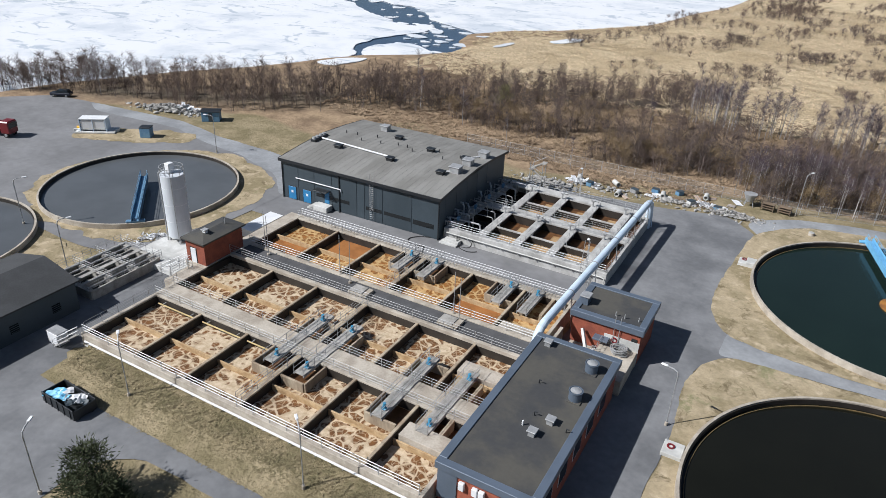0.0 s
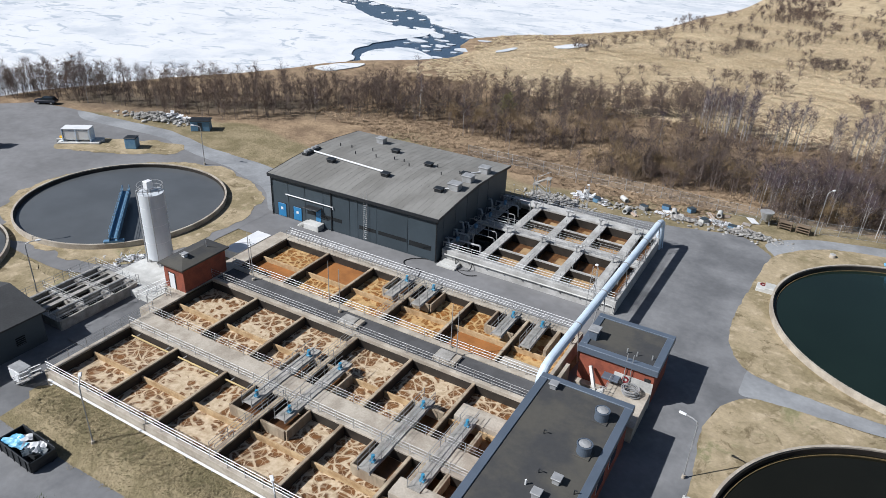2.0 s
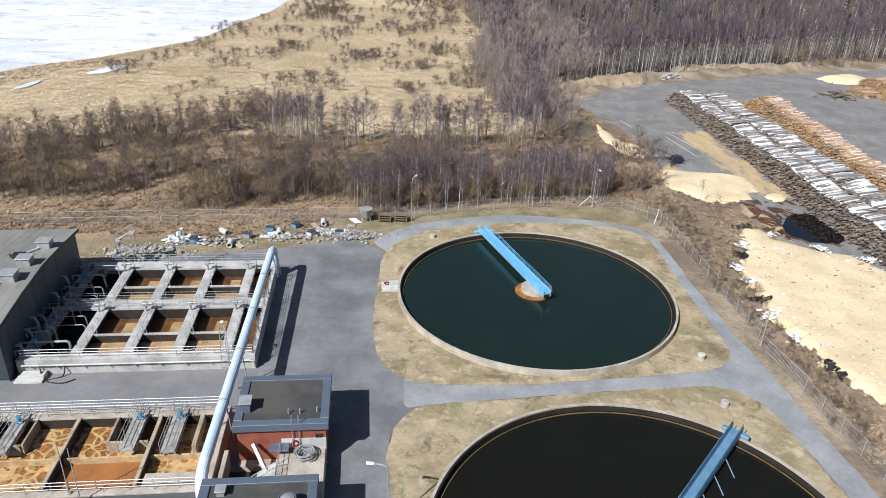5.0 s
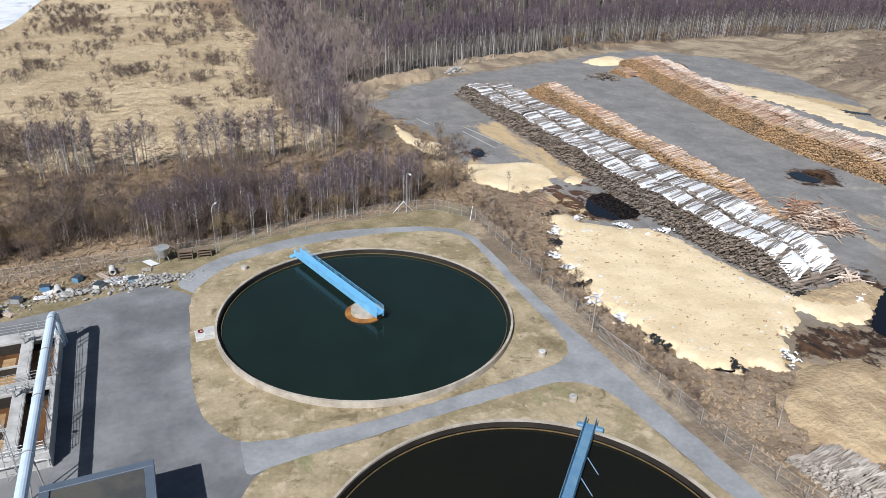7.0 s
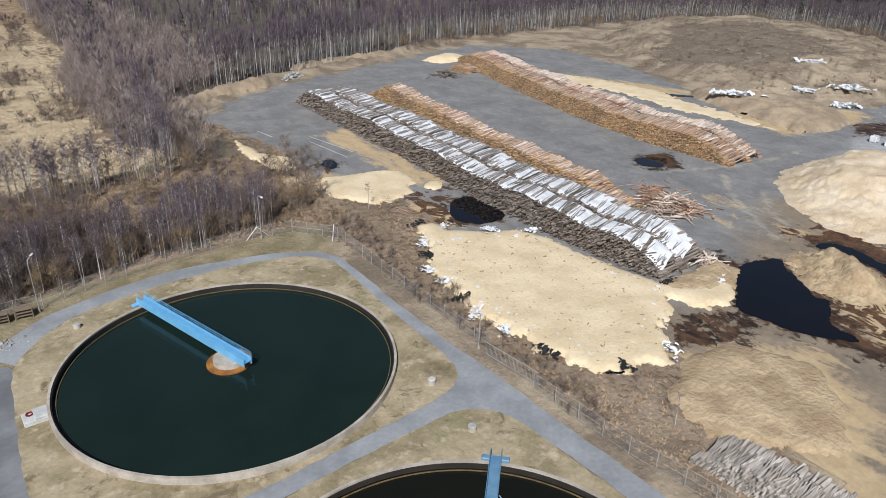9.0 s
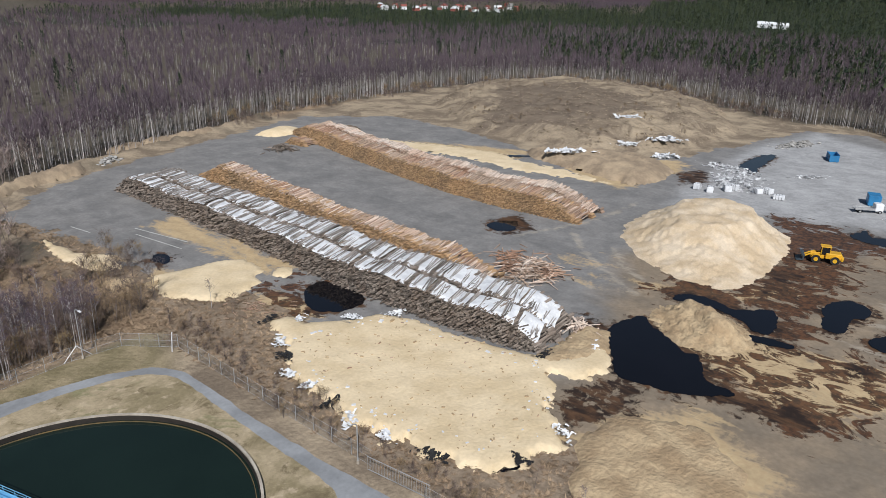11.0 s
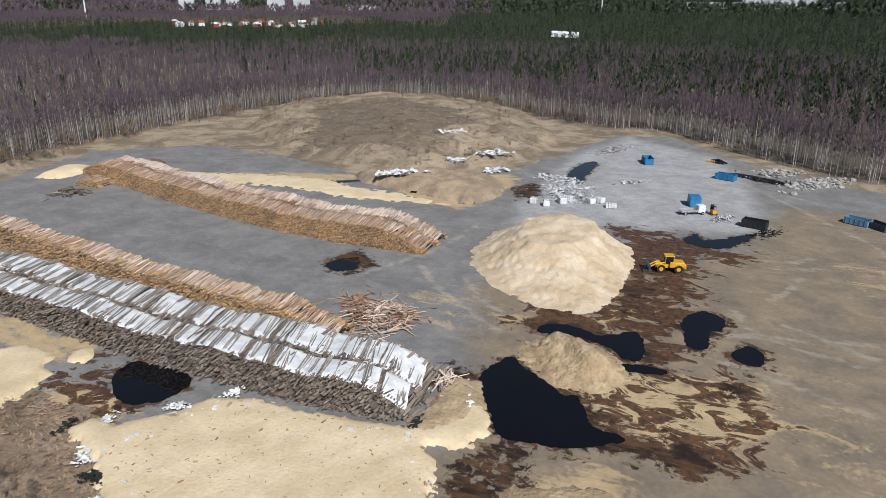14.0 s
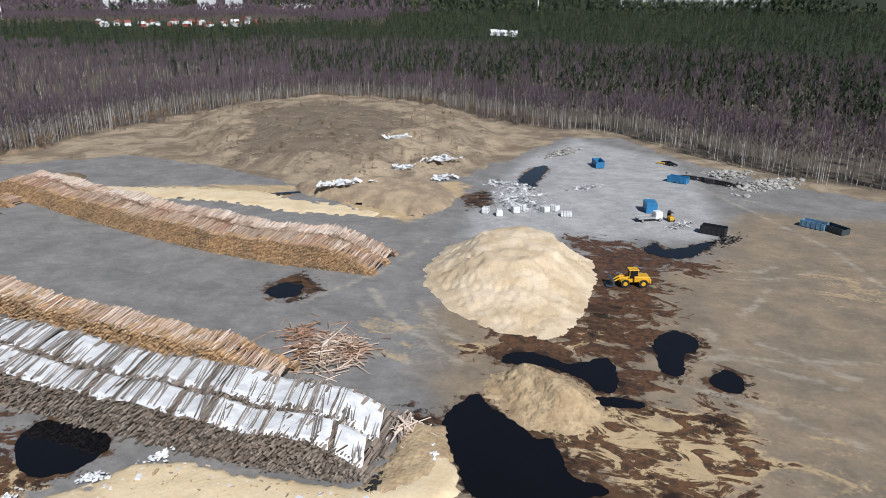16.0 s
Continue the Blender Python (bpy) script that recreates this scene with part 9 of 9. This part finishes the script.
wood("scrub", x[:250], y[:250], BUSH + WILLOW[:1] + ALDER[:2], "dense bare brown thicket behind the basins", "bare bushes", 23, (0.7, 1.15))
x, y = scatter(3600, (-95, 120, 60, 215), near_line([(-50, 150), (-20, 148), (10, 152), (40, 156)], 9, 0.9), 43)
wood("scrub", x[:190], y[:190], BUSH + WILLOW + ALDER[:2], "thin bare scrub on brown litter", "bare bushes", 3)
x, y = scatter(3600, (-30, 140, 70, 215), near_line([(-24, 166), (-10, 162), (2, 160), (12, 158), (24, 161), (33, 168), (35, 196)], 3.4, 0.6), 44)
wood("birch_row", x[:170], y[:170], BIRCHES, "row of slim bare birches with pale trunks", "birch trees", 4)
x, y = scatter(3000, (-10, 124, 60, 152), near_line([(-12, 127), (4, 130), (20, 132), (33, 133)], 6.0, 0.3), 45)
wood("birch_row", x[:470], y[:470], BIRCHES + ALDER[:1] + WILLOW[:1], "dense young bare birches behind the fence", "birch trees", 5, (0.55, 0.85))
x, y = scatter(2400, (-80, 195, 36, 420), lambda x, y: (lumps(x, y, 46, 5) > 0.5) & (depth_in(x, y, LAKE) < -6), 46)
wood("scrub", x[:300], y[:300], MARSH_BUSH, "dark willow bushes scattered over the reed marsh", "bare bushes", 6, (0.7, 1.3))
x, y = scatter(9000, (-60, 330, 60, 640), lambda x, y: (lumps(x, y, 60, 6) > 0.1) & (depth_in(x, y, LAKE) < -6), 47)
wood("scrub", x[:420], y[:420], [[("twigs", bare_tree(50, 5, 6, 60, 0.45, 0.05, 0.1, 2.0, 0.07, 3)[1], TWIG)]], "far dark willow scrub on the marsh", "bare bushes", 7)

cl = np.random.RandomState(77)
cx2, cy2 = [], []
for bx, by, br3, bn in ((-6, 252, 9, 34), (-32, 266, 7, 22), (-58, 306, 7, 16), (-28, 362, 12, 30), (8, 238, 8, 26), (22, 262, 10, 30), (10, 304, 12, 34), (-14, 330, 9, 22), (-20, 222, 5, 12), (-48, 236, 5, 10), (4, 208, 5, 14), (-36, 300, 6, 14), (26, 330, 12, 36), (-62, 262, 4, 8), (-76, 232, 4, 6), (20, 215, 6, 16)):
    cx2.append(cl.normal(bx, br3 * 0.6, bn)), cy2.append(cl.normal(by, br3 * 0.45, bn))
wood("scrub", np.concatenate(cx2), np.concatenate(cy2), MARSH_BUSH, "dark clumps of bare willow on the marsh", "bare bushes", 16, (0.6, 1.2))

# the forest round the yard
WEST_WOOD = [(30, 160), (46, 176), (43, 205), (34, 232), (20, 205), (16, 180)]
x, y = scatter(2600, (5, 155, 60, 300), lambda x, y: (depth_in(x, y, FOREST) + 5 * lumps(x, y, 20, 12) > 0) & (depth_in(x, y, FOREST) > -9) & (x < 38 + 1.5 * lumps(x, y, 9, 2) + 0.5 * np.maximum(y - 195, 0)), 48)
ASH_WOOD = [kind_bare(s, TRUNK, TWIG_ASH, h=8, limbs=8, twigs=100, spread=0.36, trunk_r=0.06, twig_len=2.0, twig_w=0.042, start=0.15, stems=2, rise=(0.5, 2.4)) for s in (101, 102, 103)]
wood("birch_wood", x[:1000], y[:1000], ASH_WOOD + BUSH[:1], "bare grey-brown alder wood beside the yard", "alder wood", 8, (0.55, 1.05))


GLADES = [(805, 755, 95), (860, 690, 80), (930, 660, 80), (770, 700, 60), (880, 275, 30), (850, 268, 30)]


def in_town(x, y):
    out = np.zeros(np.shape(x), bool)
    for gx2, gy2, gr in GLADES:
        out |= (np.hypot(x - gx2, y - gy2) < gr) & (np.sin(x * 0.7) * np.sin(y * 0.83) < 0.5)
    return out


def forest(n, r0, r1, d0, d1, a0, a1, seed, extra=None):
    r = np.random.RandomState(seed)
    rad = np.sqrt(r.uniform(r0 * r0, r1 * r1, n))
    ang = np.radians(r.uniform(a0, a1, n))
    x, y = rad * np.cos(ang), 30 + rad * np.sin(ang)
    d = depth_in(x, y, FOREST)
    ok = (d > d0) & (d < d1) & (x > 34) & (y > -200) & ~in_town(x, y)
    if extra is not None:
        ok &= extra(x, y)
    return x[ok], y[ok]


x, y = forest(26000, 170, 420, 0.5, 16, -20, 86, 50, lambda x, y: (x > 62) | (lumps(x, y, 15, 4) > 0.5))
wood("forest_edge", x[:2100], y[:2100], FAR_BIRCH, "edge of bare birch forest with pale trunks", "birch forest", 9)
x, y = forest(70000, 180, 900, 15, 360, -16, 88, 51, lambda x, y: x > 66 + 6 * lumps(x, y, 25, 6))
xa2, ya2 = forest(9000, 150, 520, 1, 60, 50, 90, 57, lambda x, y: x < 74)
wood("birch_wood", xa2[:900], ya2[:900], ASH_WOOD, "bare grey-brown wood at the marsh's edge", "alder wood", 21, (0.8, 1.2))
k = 9000
wood("forest", x[:k], y[:k], DIM_BIRCH + FAR_BIRCH[:1], "wide bare purple-brown birch forest", "birch forest", 10)
x, y = forest(30000, 250, 600, 42, 300, -20, 32, 52, lambda x, y: lumps(x, y, 70, 3) > -0.25 - (x - 300) / 400)
wood("forest", x[:1500], y[:1500], FAR_SPRUCE + FAR_PINE, "dark green conifers among the birches", "conifer forest", 11)
x, y = forest(6000, 250, 760, 4, 500, 0, 80, 53)
wood("forest", x[:150], y[:150], SPRUCES, "single dark spruces in the birch forest", "spruce trees", 12, (0.6, 1.1))


x, y = forest(60000, 540, 1300, 200, 2000, -22, 70, 54, evergreen)
wood("forest", x[:9000], y[:9000], FAR_SPRUCE + FAR_PINE + FAR_PINE, "wide dark green pine and spruce forest", "conifer forest", 13, (0.6, 0.95))
x, y = forest(60000, 560, 1300, 340, 2000, 24, 88, 56, lambda x, y: ~evergreen(x, y))
wood("forest", x[:9000], y[:9000], DISTANT_BIRCH, "far bare purple-brown birch forest", "birch forest", 15, (0.7, 1.05))
x, y = forest(90000, 1250, 3000, 400, 9000, -24, 84, 55)
purple = (np.degrees(np.arctan2(y, x)) > 22) & (lumps(x, y, 420, 6) + 0.25 > 0)
wood("forest", x[~purple][:8000], y[~purple][:8000], [[("needles", clump(60, 14, 5, 16, 4.0), SPRUCE)], [("needles", clump(61, 12, 6, 16, 4.5), PINE)]], "far dark forest towards the horizon", "forest", 14, (0.8, 1.3))
wood("forest", x[purple][:7000], y[purple][:7000], [[("twigs", clump(62, 12, 6, 14, 4.0, 0.3), TWIG_PURPLE)], [("twigs", clump(63, 11, 6, 14, 4.5, 0.3), TWIG_PURPLE)]], "far bare brown woods towards the horizon", "forest", 17, (0.8, 1.2))

# low bushes between the fence and the sawdust
x, y = scatter(2600, (38, 62, 60, 150), near_line([(50, 137), (46, 127), (44.5, 112), (43.4, 103), (42.8, 95), (42.6, 84), (42.2, 72), (42.4, 60)], 1.8, 0.7), 58)
wood("scrub", x[:150], y[:150], BUSH + WILLOW[:1], "low bare brown bushes along the plant fence", "bare bushes", 18, (0.22, 0.5))
x, y = scatter(9000, (60, 60, 360, 275), near_line([(136, 250), (173, 264), (232, 268), (290, 267), (345, 241), (352, 190), (319, 142), (300, 108)], 5, 0.8), 59)
wood("scrub", x[:420], y[:420], BUSH + WILLOW[:1], "grey-brown bare bushes along the forest edge", "bare bushes", 19, (0.5, 1.3))

x, y = scatter(6000, (190, 105, 355, 268), lambda x, y: (depth_in(x, y, HILL) > 0.5) & (lumps(x, y, 20, 23) > 0.75), 63)
wood("scrub", x[:150], y[:150], WILLOW + BUSH[:1], "low tan willow bushes on the hill", "bare bushes", 22, (0.25, 0.6))

# single bare trees standing in the open
for i, (x, y, s) in enumerate(((-38, 118, 0.7), (-22, 121, 0.8), (-53, 122, 0.7), (-118, 104, 0.9), (52, 126, 0.55), (53, 122, 0.5), (47.5, 60, 0.45), (48.5, 66, 0.4), (-142, 98, 1.0), (-160, 98, 1.1), (-150, 103, 1.0), (-104, 112, 0.8), (-96, 118, 0.8), (-44, 130, 0.9), (-66, 128, 0.9), (-12, 138, 0.85), (-80, 134, 1.0), (8, 144, 0.9), (-30, 142, 1.0), (-62, 150, 1.1), (-88, 146, 1.0), (-36, 160, 1.0))):
    layers = BIRCHES[i % 3] if i % 2 == 0 else ALDER[i % 4]
    t = thing("bare_tree", (x, y, stand(x, y)), "single bare slim birch with pale bark" if i % 2 == 0 else "single bare grey-brown alder", "tree", "single trees", turn=40 * i)
    t.scale = (s, s, s)
    for nm, (bv, bf), mt in layers:
        meshpart("trunk" if nm == "trunks" else "crown", arrays(nm, bv, bf, mt), mt, t)


# the willow breaking into leaf behind the plant
t = thing("willow_tree", (-61.8, 138.5, stand(-61.8, 138.5)), "broad willow with the first yellow-green leaves", "willow tree")
wv, tv = bare_tree(90, 7.5, 26, 900, 0.42, 0.09, 0.15, 1.3, 0.03, 5)
meshpart("trunk", arrays("trunk", wv[0], wv[1], TRUNK), TRUNK, t)
meshpart("crown", arrays("crown", tv[0], tv[1], TWIG_GREEN), TWIG_GREEN, t)


# the pine at the road
def pine(x, y, h, seed, s=1.0):
    r = np.random.RandomState(seed)
    t = thing("pine_tree", (x, y, 0), "young dark green pine at the road's edge", "pine tree", "pines")
    part("trunk", rod(B(), (0, 0, -0.3), (0.1, 0, h * 0.9), 0.16, 0.04, 8), TRUNK, t)
    vs, fs = [], []
    for i in range(80):
        z = h * r.uniform(0.12, 1.0)
        rad = 0.5 * h * (1.06 - z / h) ** 0.6 * r.uniform(0.4, 1.0)
        a = r.uniform(0, 6.28)
        c = np.array([rad * np.cos(a), rad * np.sin(a), z])
        part("limb", rod(B(), (0, 0, max(0.2, z - 0.4 * rad)), tuple(c), 0.035, 0.012, 4), TRUNK, t)
        for j in range(70):
            p = c + r.normal(0, 0.36, 3) * (1.2, 1.2, 0.8)
            d = p - c + np.array([0, 0, 0.25]) + r.normal(0, 0.1, 3)
            d = d / np.linalg.norm(d) * r.uniform(0.22, 0.42)
            u = np.cross(d, r.normal(0, 1, 3))
            u = u / np.linalg.norm(u) * 0.05
            k = len(vs)
            vs += [p - u, p + u, p + d]
            fs.append([k, k + 1, k + 2])
    o = meshpart("crown", arrays("crown", np.array(vs), fs, PINE), PINE, t)


pine(-43.9, 23.0, 5.4, 71)
pine(-41.6, 22.4, 3.6, 72)
pine(-39.6, 22.6, 2.0, 73)


# tufts of dry grass
def tuft(seed, blades, h, spread):
    r = np.random.RandomState(seed)
    v, f = [], []
    for i in range(blades):
        a, b = r.uniform(0, 6.28), r.uniform(0, 6.28)
        p = np.array([np.cos(a), np.sin(a), 0]) * spread * r.uniform(0, 0.5)
        tip = p + np.array([np.cos(b) * spread, np.sin(b) * spread, h * r.uniform(0.5, 1.1)]) * 0.9
        u = np.array([-np.sin(b), np.cos(b), 0]) * 0.07 * spread * 2
        k = len(v)
        v += [p - u, p + u, tip]
        f.append([k, k + 1, k + 2])
    return np.array(v), f


def meadow(name, n, box, test, h, spread, seed, label, mt, size=(0.6, 1.4), blades=7):
    r = np.random.RandomState(seed)
    x, y = scatter(n * 6, box, test, seed)
    x, y = x[:n], y[:n]
    bv, bf = tuft(seed, blades, h, spread)
    v, f = repeat(bv, bf, np.stack([x, y, height(x, y)], -1), r.uniform(0, 6.28, len(x)), r.uniform(*size, len(x)))
    tagged(new(name, arrays(name, v, f, mt)), label, "dry grass", kind="stuff")


meadow("grass_tufts", 3800, (-62, 28, -20, 36), lambda x, y: (y > 29.9 + 0.4 * lumps(x, y, 6, 1)) & (y < 35.4), 0.07, 0.3, 81, "tufts of dry grass on the bank", GRASS_BANK)
meadow("grass_tufts", 13000, (-100, 108, 48, 166), lambda x, y: (y > 113 + 0.1 * np.abs(x + 20)) & (depth_in(x, y, LAKE) < -5) & ~((x > -12) & (y < 126.5)), 0.32, 0.75, 82, "shaggy dry grass and litter behind the plant", GRASS_DRY, (0.5, 1.5), 7)
meadow("reeds", 20000, (-105, 165, 40, 380), lambda x, y: (depth_in(x, y, LAKE) < -3) & (lumps(x, y, 40, 14) > 1.3 * np.sin(x * 9.1 + y * 5.3) - 0.4) & (depth_in(x, y, FOREST) < 2), 0.3, 1.3, 83, "bleached dry reeds over the marsh", GRASS_REED, (0.6, 1.5), 7)
meadow("grass_tufts", 9000, (190, 105, 352, 266), lambda x, y: (depth_in(x, y, HILL) > 1) & (lumps(x, y, 24, 15) > 1.2 * np.sin(x * 7.1 + y * 3.3)), 0.2, 0.7, 84, "shaggy dry grass on the hill", GRASS_HILL)
meadow("grass_tufts", 5200, (40, 30, 60, 200), lambda x, y: (depth_in(x, y, YARD) < 0.5) & (x > 41.0 + 0.5 * lumps(x, y, 6, 3)) & (depth_in(x, y, FOREST) < 0), 0.3, 0.5, 85, "rough dry grass along the fence", GRASS_DRY)
